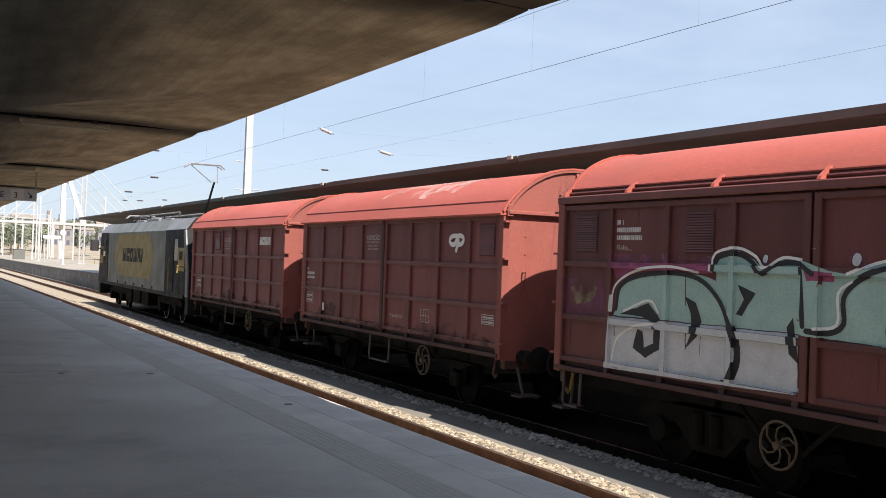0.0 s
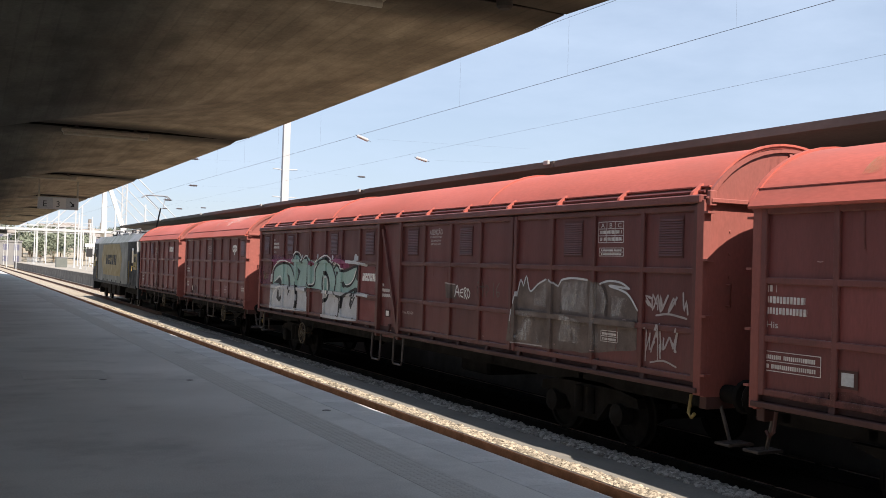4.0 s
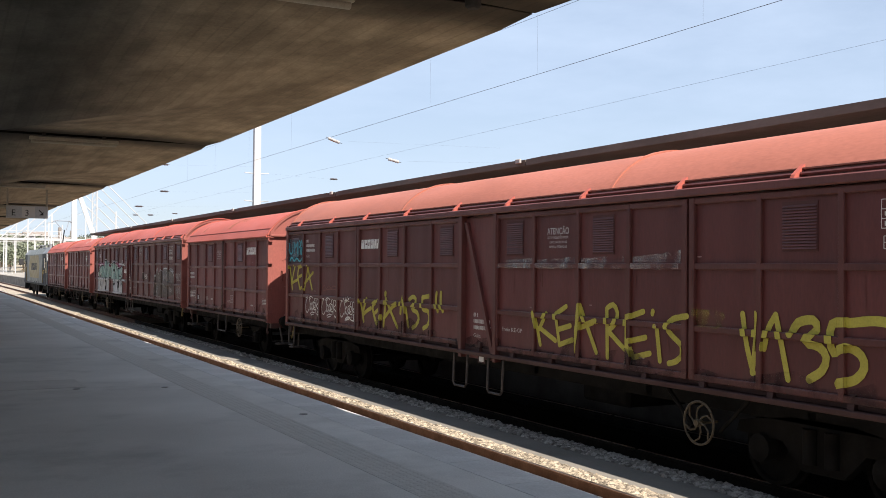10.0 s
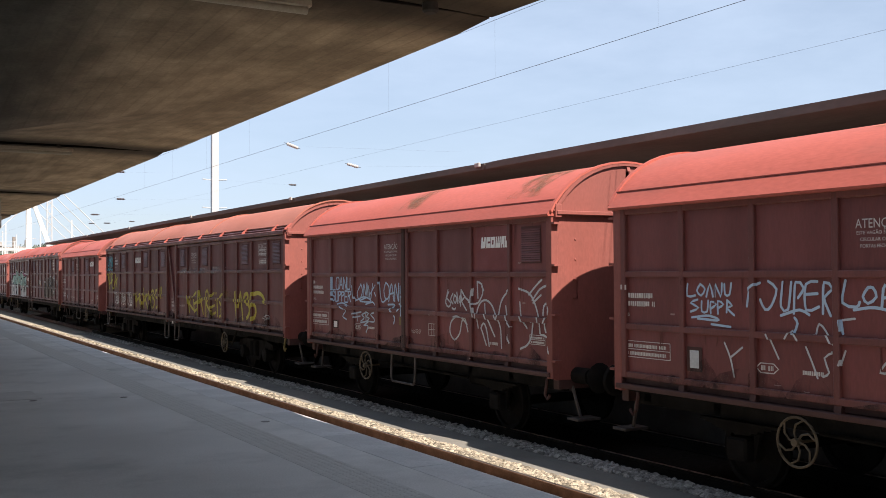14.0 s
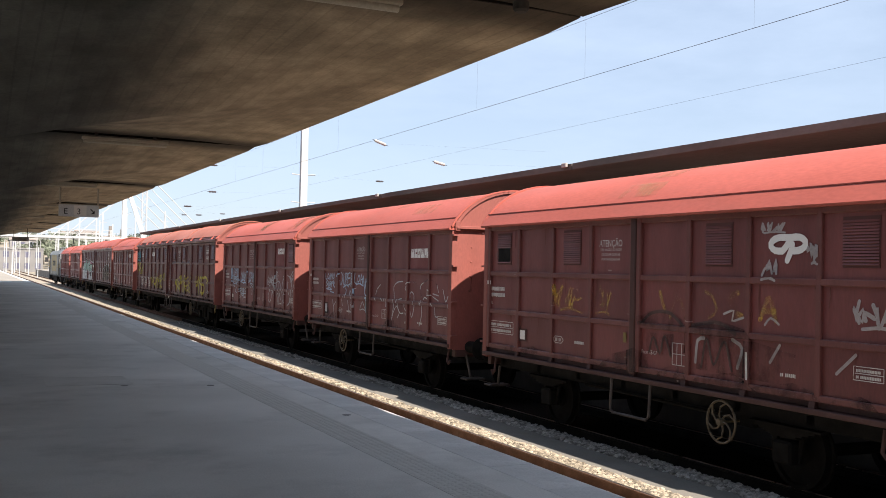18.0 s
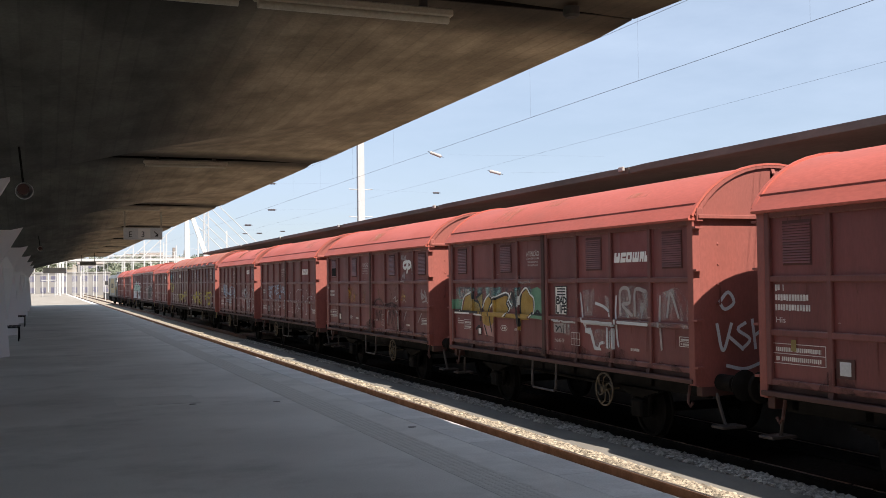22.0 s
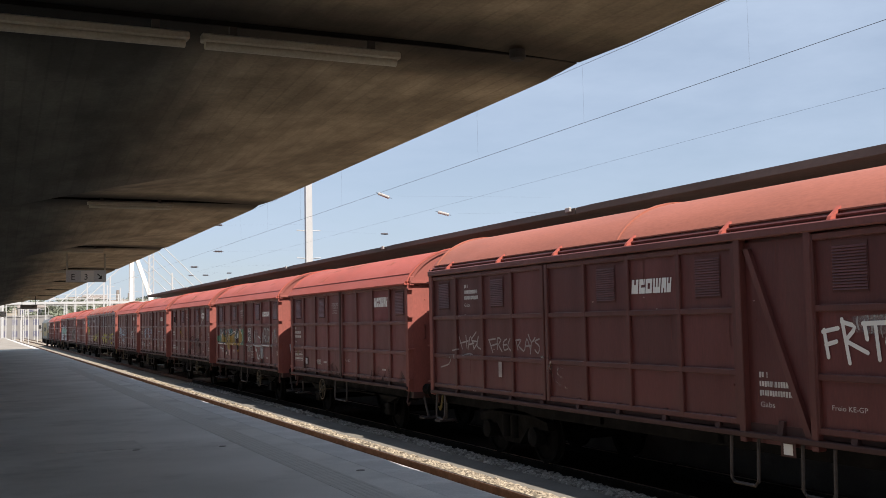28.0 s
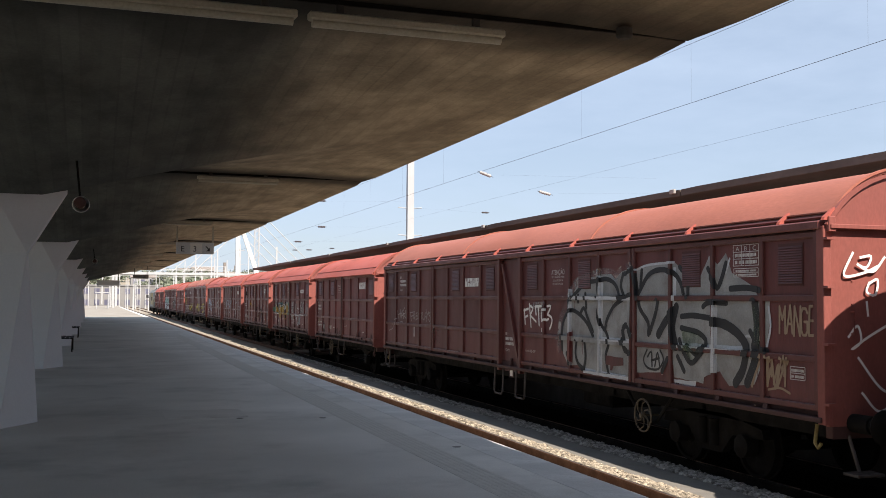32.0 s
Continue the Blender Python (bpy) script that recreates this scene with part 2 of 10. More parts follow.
M = dict(
    asphalt=material("platform_asphalt", (0.5, 0.49, 0.45), 0.66, var=0.18, scale=0.35, fine=60, bump=0.25, stain=(0.28, 0.275, 0.25), stain_amount=0.75),
    edge_slab=material("edge_concrete", (0.48, 0.475, 0.45), 0.7, var=0.18, scale=1.5, fine=50, rand=0.06, stain=(0.27, 0.255, 0.24), stain_amount=0.6),
    tactile=material("tactile_tile", (0.49, 0.48, 0.44), 0.85, var=0.18, scale=0.5, fine=50, stain=(0.28, 0.275, 0.25), stain_amount=0.5),
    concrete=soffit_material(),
    # far canopy: a darker concrete than the near soffit
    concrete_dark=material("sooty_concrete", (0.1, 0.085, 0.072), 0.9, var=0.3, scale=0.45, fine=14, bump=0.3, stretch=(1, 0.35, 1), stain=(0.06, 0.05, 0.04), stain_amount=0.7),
    concrete_top=material("roof_concrete", (0.3, 0.29, 0.27), 0.9, scale=0.6),
    white_paint=material("column_paint", (0.66, 0.67, 0.66), 0.75, var=0.05, scale=0.6, fine=30, bump=0.03, stain=(0.55, 0.55, 0.53), stain_amount=0.3, grain=0.03),
    ballast=material("ballast_stone", (0.24, 0.205, 0.155), 0.95, var=0.35, scale=9, fine=60, bump=0.6, grain=0.3, island=0.6),
    ballast_bed=material("ballast_bed", (0.27, 0.235, 0.185), 0.95, var=0.3, scale=14, fine=30, bump=1.0, grain=0.45),
    path=material("concrete_path", (0.155, 0.147, 0.13), 0.9, var=0.15, scale=0.9, fine=40, stain=(0.2, 0.18, 0.16), stain_amount=0.5),
    # paler copy of the ballast stone, lifting the verge in the train's shade
    ballast_grey=material("grey_ballast_stone", (0.3, 0.285, 0.26), 0.95, var=0.4, scale=9, fine=60, bump=0.6, grain=0.3, island=0.5),
    rail=material("rusty_rail", (0.13, 0.065, 0.04), 0.8, var=0.3, scale=5, fine=60, bump=0.3),
    rail_top=material("worn_rail_head", (0.32, 0.27, 0.24), 0.35, metal=0.9, var=0.1),
    sleeper=material("sleeper_concrete", (0.27, 0.25, 0.22), 0.9, var=0.2),
    ground=material("railway_ground", (0.24, 0.21, 0.165), 0.95, var=0.3, scale=0.25, fine=20, bump=0.4, stain=(0.16, 0.16, 0.09), stain_amount=0.6),
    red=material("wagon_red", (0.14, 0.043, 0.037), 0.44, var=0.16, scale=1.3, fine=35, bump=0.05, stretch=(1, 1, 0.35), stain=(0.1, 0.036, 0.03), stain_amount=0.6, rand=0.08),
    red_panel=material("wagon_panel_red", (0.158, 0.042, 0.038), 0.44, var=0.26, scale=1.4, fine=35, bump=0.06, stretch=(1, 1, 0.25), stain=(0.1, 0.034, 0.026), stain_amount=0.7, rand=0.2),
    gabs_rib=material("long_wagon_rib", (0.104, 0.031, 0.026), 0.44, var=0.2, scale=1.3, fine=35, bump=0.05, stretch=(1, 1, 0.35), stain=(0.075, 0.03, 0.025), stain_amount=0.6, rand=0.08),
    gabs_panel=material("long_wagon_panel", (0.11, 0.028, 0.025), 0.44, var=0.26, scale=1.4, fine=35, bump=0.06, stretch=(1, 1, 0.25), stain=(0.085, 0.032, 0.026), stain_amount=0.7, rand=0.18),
    # ends and roofs: lighter copies of the side red, sunlight put into the colour
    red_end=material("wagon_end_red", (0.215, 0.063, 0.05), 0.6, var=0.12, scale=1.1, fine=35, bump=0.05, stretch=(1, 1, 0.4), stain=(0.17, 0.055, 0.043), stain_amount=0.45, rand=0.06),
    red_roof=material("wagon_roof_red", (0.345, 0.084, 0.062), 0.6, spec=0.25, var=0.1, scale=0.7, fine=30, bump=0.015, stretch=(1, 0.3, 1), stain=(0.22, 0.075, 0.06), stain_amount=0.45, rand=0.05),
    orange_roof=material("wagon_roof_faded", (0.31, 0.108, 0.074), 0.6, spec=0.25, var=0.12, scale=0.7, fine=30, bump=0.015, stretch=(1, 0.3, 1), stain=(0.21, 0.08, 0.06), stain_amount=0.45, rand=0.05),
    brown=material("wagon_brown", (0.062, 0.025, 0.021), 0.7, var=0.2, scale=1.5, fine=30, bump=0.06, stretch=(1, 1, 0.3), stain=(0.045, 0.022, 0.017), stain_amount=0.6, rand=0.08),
    # grimy steel, blackened further for the shade beneath the wagons
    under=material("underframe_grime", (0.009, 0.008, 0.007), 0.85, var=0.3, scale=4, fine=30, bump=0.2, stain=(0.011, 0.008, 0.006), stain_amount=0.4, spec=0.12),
    steel=material("worn_steel", (0.35, 0.33, 0.31), 0.4, metal=0.8, var=0.2),
    ochre=material("worn_ochre_paint", (0.08, 0.059, 0.034), 0.6, var=0.25, scale=6),
    step_grey=material("worn_step_steel", (0.055, 0.043, 0.038), 0.55, var=0.3, scale=8),
    yellow=material("yellow_paint", (0.21, 0.155, 0.05), 0.6, var=0.15, scale=6),
    white=plain("white_stencil", (0.72, 0.7, 0.66), 0.7),
    stencil=material("worn_stencil", (0.55, 0.51, 0.48), 0.7, var=0.3, scale=6),
    dark_patch=material("repaint_patch", (0.17, 0.042, 0.04), 0.6, var=0.12, scale=2),
    black=plain("black_paint", (0.015, 0.015, 0.017), 0.6),
    # louvre backing: dark red that stands for the shade between slats
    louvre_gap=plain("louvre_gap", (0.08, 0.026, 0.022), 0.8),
    lamp=material("lamp_housing", (0.4, 0.37, 0.29), 0.5, var=0.12, scale=5),
    sign=material("sign_face", (0.55, 0.56, 0.56), 0.5, var=0.05, scale=3),
    mast=material("mast_grey", (0.37, 0.38, 0.385), 0.5, var=0.08, scale=1.0),
    wire=plain("wire", (0.06, 0.062, 0.065), 0.6, 0.3),
    glass_white=plain("insulator_glaze", (0.34, 0.34, 0.33), 0.3),
    dark_insul=plain("insulator_brown", (0.06, 0.05, 0.05), 0.35),
    loco_grey=material("loco_grey", (0.115, 0.125, 0.112), 0.45, var=0.1, scale=1.2, stain=(0.16, 0.15, 0.14), stain_amount=0.4),
    loco_dark=material("loco_dark", (0.014, 0.016, 0.018), 0.6, spec=0.2, var=0.15, scale=2),
    loco_roof=material("loco_roof_grey", (0.16, 0.165, 0.175), 0.5, var=0.1, scale=1.5),
    loco_yellow=material("loco_yellow", (0.25, 0.185, 0.06), 0.5, var=0.12, scale=2),
    grimy_wall=material("grimy_wall", (0.19, 0.18, 0.165), 0.9, var=0.3, scale=1.2, stain=(0.03, 0.028, 0.025), stain_amount=0.6),
    # near-black copy of the wall for the shade behind the train
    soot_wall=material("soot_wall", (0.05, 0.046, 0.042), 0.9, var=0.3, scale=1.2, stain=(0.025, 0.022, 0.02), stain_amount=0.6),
    # ballast bed blackened for the shade under the train
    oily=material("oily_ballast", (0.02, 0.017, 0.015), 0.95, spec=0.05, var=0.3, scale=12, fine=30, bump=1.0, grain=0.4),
    teal=material("spray_teal", (0.30, 0.43, 0.385), 0.6, var=0.14, scale=2.5),
    pale_grey=material("spray_pale_grey", (0.48, 0.49, 0.5), 0.65, var=0.12, scale=3),
    magenta=material("spray_magenta", (0.27, 0.06, 0.13), 0.6, var=0.3, scale=3),
    grey_wash=material("spray_grey_wash", (0.115, 0.086, 0.074), 0.7, var=0.4, scale=2.5),
    ghost=material("ghost_lettering", (0.24, 0.1, 0.085), 0.7, var=0.2),
    cyan=plain("spray_cyan", (0.07, 0.31, 0.35), 0.6),
    spray_yellow=material("spray_yellow", (0.45, 0.39, 0.065), 0.6, var=0.15, scale=4),
    spray_gold=material("spray_gold", (0.34, 0.21, 0.045), 0.6, var=0.2, scale=4),
    spray_blue=plain("spray_blue", (0.4, 0.52, 0.64), 0.6),
    spray_green=material("spray_green", (0.10, 0.22, 0.14), 0.65, var=0.35, scale=2),
    spray_grey=material("spray_grey_haze", (0.34, 0.3, 0.29), 0.7, var=0.25, scale=3),
    spray_silver=material("spray_silver", (0.27, 0.27, 0.26), 0.55, var=0.3, scale=1.6, stain=(0.14, 0.11, 0.1), stain_amount=0.6),
    spray_tan=plain("spray_tan", (0.28, 0.2, 0.13), 0.65),
    smear=smear_material("spray_smear", (0.5, 0.48, 0.46)),
    smear_pink=smear_material("spray_smear_pink", (0.3, 0.09, 0.2)),
    gold_worn=smear_material("spray_gold_worn", (0.62, 0.36, 0.07)),
    smear_teal=smear_material("spray_smear_teal", (0.2, 0.34, 0.33)),
    faded_blue=smear_material("spray_faded_blue", (0.24, 0.38, 0.5)),
    roof_flake=smear_material("flaking_roof_paint", (0.75, 0.55, 0.5)),
    smear_lime=smear_material("spray_smear_lime", (0.3, 0.34, 0.12)),
    smear_cyan=smear_material("spray_smear_cyan", (0.05, 0.26, 0.32)),
    smear_yellow=smear_material("spray_smear_yellow", (0.5, 0.4, 0.06)),
    smear_green=smear_material("spray_smear_green", (0.1, 0.16, 0.08)),
    pale_blue=plain("spray_pale_blue", (0.42, 0.52, 0.6), 0.6),
    smear_dark=smear_material("dirt_smear", (0.02, 0.013, 0.011)),
    roof_soil=smear_material("roof_soil", (0.2, 0.115, 0.065)),
    roof_rust=smear_material("roof_dirt", (0.34, 0.17, 0.09)),
    spray_pink=material("spray_pink", (0.4, 0.22, 0.2), 0.65, var=0.2, scale=3),
    # darker copy of the asphalt that keeps the sunlit stretch from burning out
    sunlit_paving=material("weathered_paving", (0.25, 0.233, 0.203), 0.9, var=0.2, scale=0.4, fine=40, bump=0.25, stain=(0.22, 0.205, 0.18), stain_amount=0.6),
    grime=plain("dark_scrawl", (0.085, 0.042, 0.036), 0.7),
    # foliage and roof tiles greyed: distance haze put into the colour
    foliage=material("foliage", (0.13, 0.15, 0.105), 0.8, var=0.4, scale=0.6, bump=0, rand=0.2),
    bark=material("bark", (0.12, 0.09, 0.06), 0.9),
    facade=material("pale_facade", (0.2, 0.197, 0.193), 0.85, var=0.1, scale=0.3, rand=0.15),
    tile_roof=material("tile_roof", (0.2, 0.175, 0.155), 0.85, var=0.2, scale=1),
    pale_glass=plain("hazy_window", (0.09, 0.09, 0.13), 0.3),
    rust_streak=material("rust_streak", (0.125, 0.042, 0.035), 0.8, var=0.2),
    chip=material("paint_chip", (0.3, 0.2, 0.18), 0.7, var=0.2),
    glass=plain("dark_glass", (0.02, 0.025, 0.03), 0.08),
)


# ---------------------------------------------------------------- mesh helpers
class Build:
    """Gathers boxes, tubes and strips into one mesh."""

    def __init__(self):
        self.v, self.f = [], []

    def add(self, verts, faces):
        k = len(self.v)
        self.v += [tuple(p) for p in verts]
        self.f += [tuple(i + k for i in face) for face in faces]
        return self

    def box(self, x0, x1, y0, y1, z0, z1, bev=0.0):
        if not bev:
            return self.add([(x, y, z) for z in (z0, z1) for y in (y0, y1) for x in (x0, x1)],
                            [(0, 2, 3, 1), (4, 5, 7, 6), (0, 1, 5, 4), (2, 6, 7, 3), (0, 4, 6, 2), (1, 3, 7, 5)])
        bm = bmesh.new()
        bmesh.ops.create_cube(bm, size=1)
        for v in bm.verts:
            v.co = Vector(((x0 + x1) / 2 + v.co.x * (x1 - x0), (y0 + y1) / 2 + v.co.y * (y1 - y0), (z0 + z1) / 2 + v.co.z * (z1 - z0)))
        bmesh.ops.bevel(bm, geom=bm.edges[:], offset=bev, segments=1, affect="EDGES")
        bm.verts.index_update()
        self.add([v.co for v in bm.verts], [[v.index for v in f.verts] for f in bm.faces])
        bm.free()
        return self

    def prism(self, outline, axis, a, b):
        """An outline of 2D points drawn out along an axis from a to b."""
        put = {"x": lambda p, q: (q, p[0], p[1]), "y": lambda p, q: (p[0], q, p[1]), "z": lambda p, q: (p[0], p[1], q)}[axis]
        n = len(outline)
        verts = [put(p, a) for p in outline] + [put(p, b) for p in outline]
        return self.add(verts, [tuple(range(n)), tuple(range(2 * n - 1, n - 1, -1))] + [(i, i + n, (i + 1) % n + n, (i + 1) % n) for i in range(n)])

    def tube(self, points, r, sides=8, caps=True, radii=None):
        pts = [Vector(p) for p in points]
        rings = []
        for i, p in enumerate(pts):
            d = ((pts[min(i + 1, len(pts) - 1)] - p).normalized() + (p - pts[max(i - 1, 0)]).normalized()).normalized()
            up = Vector((0, 0, 1)) if abs(d.z) < 0.9 else Vector((1, 0, 0))
            a = d.cross(up).normalized()
            c = a.cross(d)
            q = radii[i] if radii else r
            rings.append([p + q * (math.cos(t) * a + math.sin(t) * c) for t in [2 * math.pi * k / sides for k in range(sides)]])
        k = len(self.v)
        self.v += [tuple(p) for ring in rings for p in ring]
        for i in range(len(pts) - 1):
            for j in range(sides):
                a, b = k + i * sides + j, k + i * sides + (j + 1) % sides
                self.f.append((a, b, b + sides, a + sides))
        if caps:
            self.f.append(tuple(k + j for j in range(sides))[::-1])
            self.f.append(tuple(k + (len(pts) - 1) * sides + j for j in range(sides)))
        return self

    def lathe(self, profile, centre, axis="x", sides=16):
        """Turn a profile of (along, radius) round an axis through centre."""
        cx, cy, cz = centre
        k = len(self.v)
        for a, r in profile:
            for j in range(sides):
                c, s = r * math.cos(2 * math.pi * j / sides), r * math.sin(2 * math.pi * j / sides)
                self.v.append({"x": (cx + a, cy + c, cz + s), "y": (cx + c, cy + a, cz + s), "z": (cx + c, cy + s, cz + a)}[axis])
        for i in range(len(profile) - 1):
            for j in range(sides):
                a, b = k + i * sides + j, k + i * sides + (j + 1) % sides
                self.f.append((a, b, b + sides, a + sides))
        return self

    def mesh(self, name, mat, smooth=False):
        me = bpy.data.meshes.new(name)
        me.from_pydata(self.v, [], self.f)
        for m in mat if isinstance(mat, (list, tuple)) else [mat]:
            me.materials.append(m)
        if smooth:
            me.polygons.foreach_set("use_smooth", [True] * len(me.polygons))
            me.set_sharp_from_angle(angle=radians(38))
        me.update()
        return me

    def ob(self, name, mat, parent=None, label="", smooth=False, at=None):
        o = new(name, self.mesh(name, mat, smooth))
        if parent:
            o.parent = parent
        if at:
            o.location = at
        if label:
            o["label"] = label
        return o


def thing(name, label, category, at=(0, 0, 0), group="", kind=""):
    e = new(name)
    e.location = at
    e.empty_display_size = 0.2
    return tagged(e, label, category, group, kind)


def structure(o, label, category=""):
    return tagged(o, label, category, kind="structure")


def lettering(text, size, mat, name="lettering"):
    """Flat letters as a mesh, lower left corner at the origin, in the local xz plane facing -y turned by the caller."""
    cu = bpy.data.curves.new(name, "FONT")
    cu.body, cu.size, cu.extrude, cu.resolution_u = text, size, 0.0, 3
    tmp = bpy.data.objects.new(name, cu)
    scene.collection.objects.link(tmp)
    bpy.context.view_layer.update()
    me = bpy.data.meshes.new_from_object(tmp.evaluated_get(bpy.context.evaluated_depsgraph_get()))
    bpy.data.objects.remove(tmp)
    me.materials.clear()
    me.materials.append(mat)
    return me

# ---------------------------------------------------------------- plan
EDGE = 4.55          # platform edge
RAIL = -0.90         # top of rail; the platform surface is z = 0
TRACK_A, TRACK_B = 6.50, 10.22
JOINT, MODULE = 7.8, 11.7      # first canopy joint ahead of the camera, and the canopy's module
CAN_X, CAN_Z = 5.0, 4.01        # lower edge of the canopy
SPINE = -1.6                     # line of columns
CAN_END = JOINT + 7 * MODULE
PLAT_END = 215.0

# ground, one sheet to the horizon
g = Build()
g.add([(-900, -400, -1.32), (900, -400, -1.32), (900, 2500, -1.32), (-900, 2500, -1.32)], [(0, 1, 2, 3)])
structure(g.ob("ground", M["ground"]), "dry sandy railway ground with sparse weeds", "ground")
g = Build()
g.prism([(EDGE + 0.02, -1.3), (8.1, -1.3), (8.04, -1.07), (EDGE + 0.08, -1.07)], "y", -40, 320)
g.prism([(8.96, -1.3), (9.25, -1.3), (9.25, -1.07), (9.0, -1.07)], "y", -40, 320)
g.box(8.06, 9.0, 50, 320, -1.3, -1.074)
structure(g.ob("ballast_bed", M["ballast_bed"]), "grey crushed stone ballast bed under the tracks", "ballast")
g = Build().box(9.25, 12.02, 50, 320, -1.3, -1.08)
structure(g.ob("ballast_bed_2", M["ballast_bed"]), "pale dusty ballast of the goods track in the open", "ballast")
# the train's shade is put into the bed's colour up to y = 50
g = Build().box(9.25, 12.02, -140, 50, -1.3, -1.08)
structure(g.ob("track_bed", M["oily"]), "ballast of the goods track, blackened for the shade under the train", "ballast")
g = Build()
g.box(8.1, 8.96, -40, 50, -1.25, -1.06)
structure(g.ob("path", M["path"]), "pale concrete cable trough lids between the tracks", "trough")

# loose stones on the ballast, nearest stretch
rng = np.random.default_rng(4)
def stones(name, zones, count, label, mat="ballast", size=(0.022, 0.048)):
    ico = bmesh.new()
    bmesh.ops.create_icosphere(ico, subdivisions=1, radius=1)
    base = np.array([v.co[:] for v in ico.verts])
    tri = np.array([[v.index for v in f.verts] for f in ico.faces])
    ico.free()
    vs, fs = [], []
    for i in range(count):
        x0, x1, y0, y1, z = zones[i % len(zones)]
        y = y0 + (y1 - y0) * rng.random() ** 1.6
        s = rng.uniform(*size)
        p = base * rng.uniform(0.6, 1.25, (len(base), 3)) * s * np.array([1.2, 1.2, 0.8])
        a = rng.uniform(0, 6.28)
        rot = np.array([[math.cos(a), -math.sin(a), 0], [math.sin(a), math.cos(a), 0], [0, 0, 1]])
        vs.append(p @ rot + [rng.uniform(x0, x1), y, z + rng.uniform(-0.01, 0.03)])
        fs.append(tri + i * len(base))
    me = bpy.data.meshes.new(name)
    me.from_pydata(np.concatenate(vs).tolist(), [], np.concatenate(fs).tolist())
    me.materials.append(M[mat])
    o = new(name, me)
    return tagged(o, label, "gravel", kind="stuff")
stones("ballast_stones", [(7.46, 8.1, 5, 60, -1.07), (7.46, 8.12, 5, 32, -1.07), (7.46, 8.1, 5, 18, -1.07)], 24000, "loose tan and grey crushed ballast stones")
stones("ballast_verge", [(8.93, 9.3, 5, 50, -1.07), (8.9, 9.3, 5, 25, -1.07)], 9000, "pale grey ballast stones along the goods track", "ballast_grey")

# tracks
def track(cx, y0, y1, label, steel="rail"):
    t = thing("railway_track", label, "track", (cx, 0, RAIL))
    prof = [(-0.075, -0.17), (0.075, -0.17), (0.075, -0.155), (0.012, -0.135), (0.012, -0.04), (0.036, -0.03), (0.036, -0.002), (0.03, 0.0), (-0.03, 0.0), (-0.036, -0.002), (-0.036, -0.03), (-0.012, -0.04), (-0.012, -0.135), (-0.075, -0.155)]
    for sx in (-0.87, 0.87):
        b = Build().prism([(x + sx, z) for x, z in prof], "y", y0, y1)
        r = b.ob("rail", M[steel], t, "rusty brown steel rail" if steel == "rail" else "oil-blackened steel rail")
        Build().box(sx - 0.027, sx + 0.027, y0, y1, -0.001, 0.002).ob("rail_head", M["rail_top"], r, "polished running surface")
    b = Build()
    y = max(y0, -20)
    while y < min(y1, 160):
        b.prism([(y, -0.3), (y + 0.26, -0.3), (y + 0.22, -0.195), (y + 0.04, -0.195)], "x", -1.3, 1.3)
        y += 0.6
    s = b.ob("sleeper", M["sleeper"], t, "concrete sleepers")
    s["kind"] = "stuff"
    return t
track(TRACK_A, -40, 400, "empty railway track with rusty rails beside the platform")
# rails near-black up to y = 50, standing for shade under the train
track(TRACK_B, -140, 50, "railway track with rails darkened for the shade under the goods train", "under")
track(TRACK_B, 50, 400, "rusty railway track of the goods line in the open")

# platforms
def platform(name, x0, x1, y0, y1, label):
    b = Build().box(x0 + (0.42 if x0 > 0 else 0), x1 - (0.42 if x0 < 0 else 0), y0, y1, -1.3, 0.0)
    structure(b.ob(name, M["asphalt"]), label, "platform")
platform("platform_1", -7.8, EDGE, -110, CAN_END + 1.5, "dark grey asphalt station platform with worn patches")
structure(Build().box(-7.8, EDGE - 0.42, CAN_END + 1.5, PLAT_END, -1.3, -0.003).ob("platform_3", M["sunlit_paving"]), "platform asphalt past the canopy, toned down for the sun", "platform")
platform("platform_2", 12.05, 20.3, -140, 86.0, "grey asphalt station platform beyond the train")
structure(Build().box(12.47, 20.3, 86.0, PLAT_END + 10, -1.3, -0.002).ob("platform_4", M["sunlit_paving"]), "far platform asphalt past the canopy, toned down for the sun", "platform")
structure(Build().box(EDGE - 0.42, EDGE - 0.04, -40, PLAT_END, -1.3, -0.09).ob("platform_wall", M["path"]), "concrete retaining wall under the platform edge", "wall")
structure(Build().box(12.09, 12.47, -140, 62, -1.3, -0.09).ob("platform_wall_3", M["soot_wall"]), "far platform retaining wall with the train's shade in its colour", "wall")
wall_b = structure(Build().box(12.09, 12.47, 62, PLAT_END + 10, -1.3, -0.09).ob("platform_wall_2", M["grimy_wall"]), "grimy concrete retaining wall under the far platform edge", "wall")

# canopies: umbrella shells that hang lowest round each column and rise to the edges
def under(x, y, edge, spine, top, low):
    """Height of the soffit at a distance from the spine and along the module."""
    u = min(1.0, max(0.0, (edge - abs(x - spine)) / (edge - 1.0)))
    k = (y - JOINT) / MODULE
    s = abs((k - math.floor(k)) * 2 - 1)
    return top + 0.05 * min(1.0, 4 * u) - (low + 0.05) * u ** 1.35 * (1 - s) ** 1.35

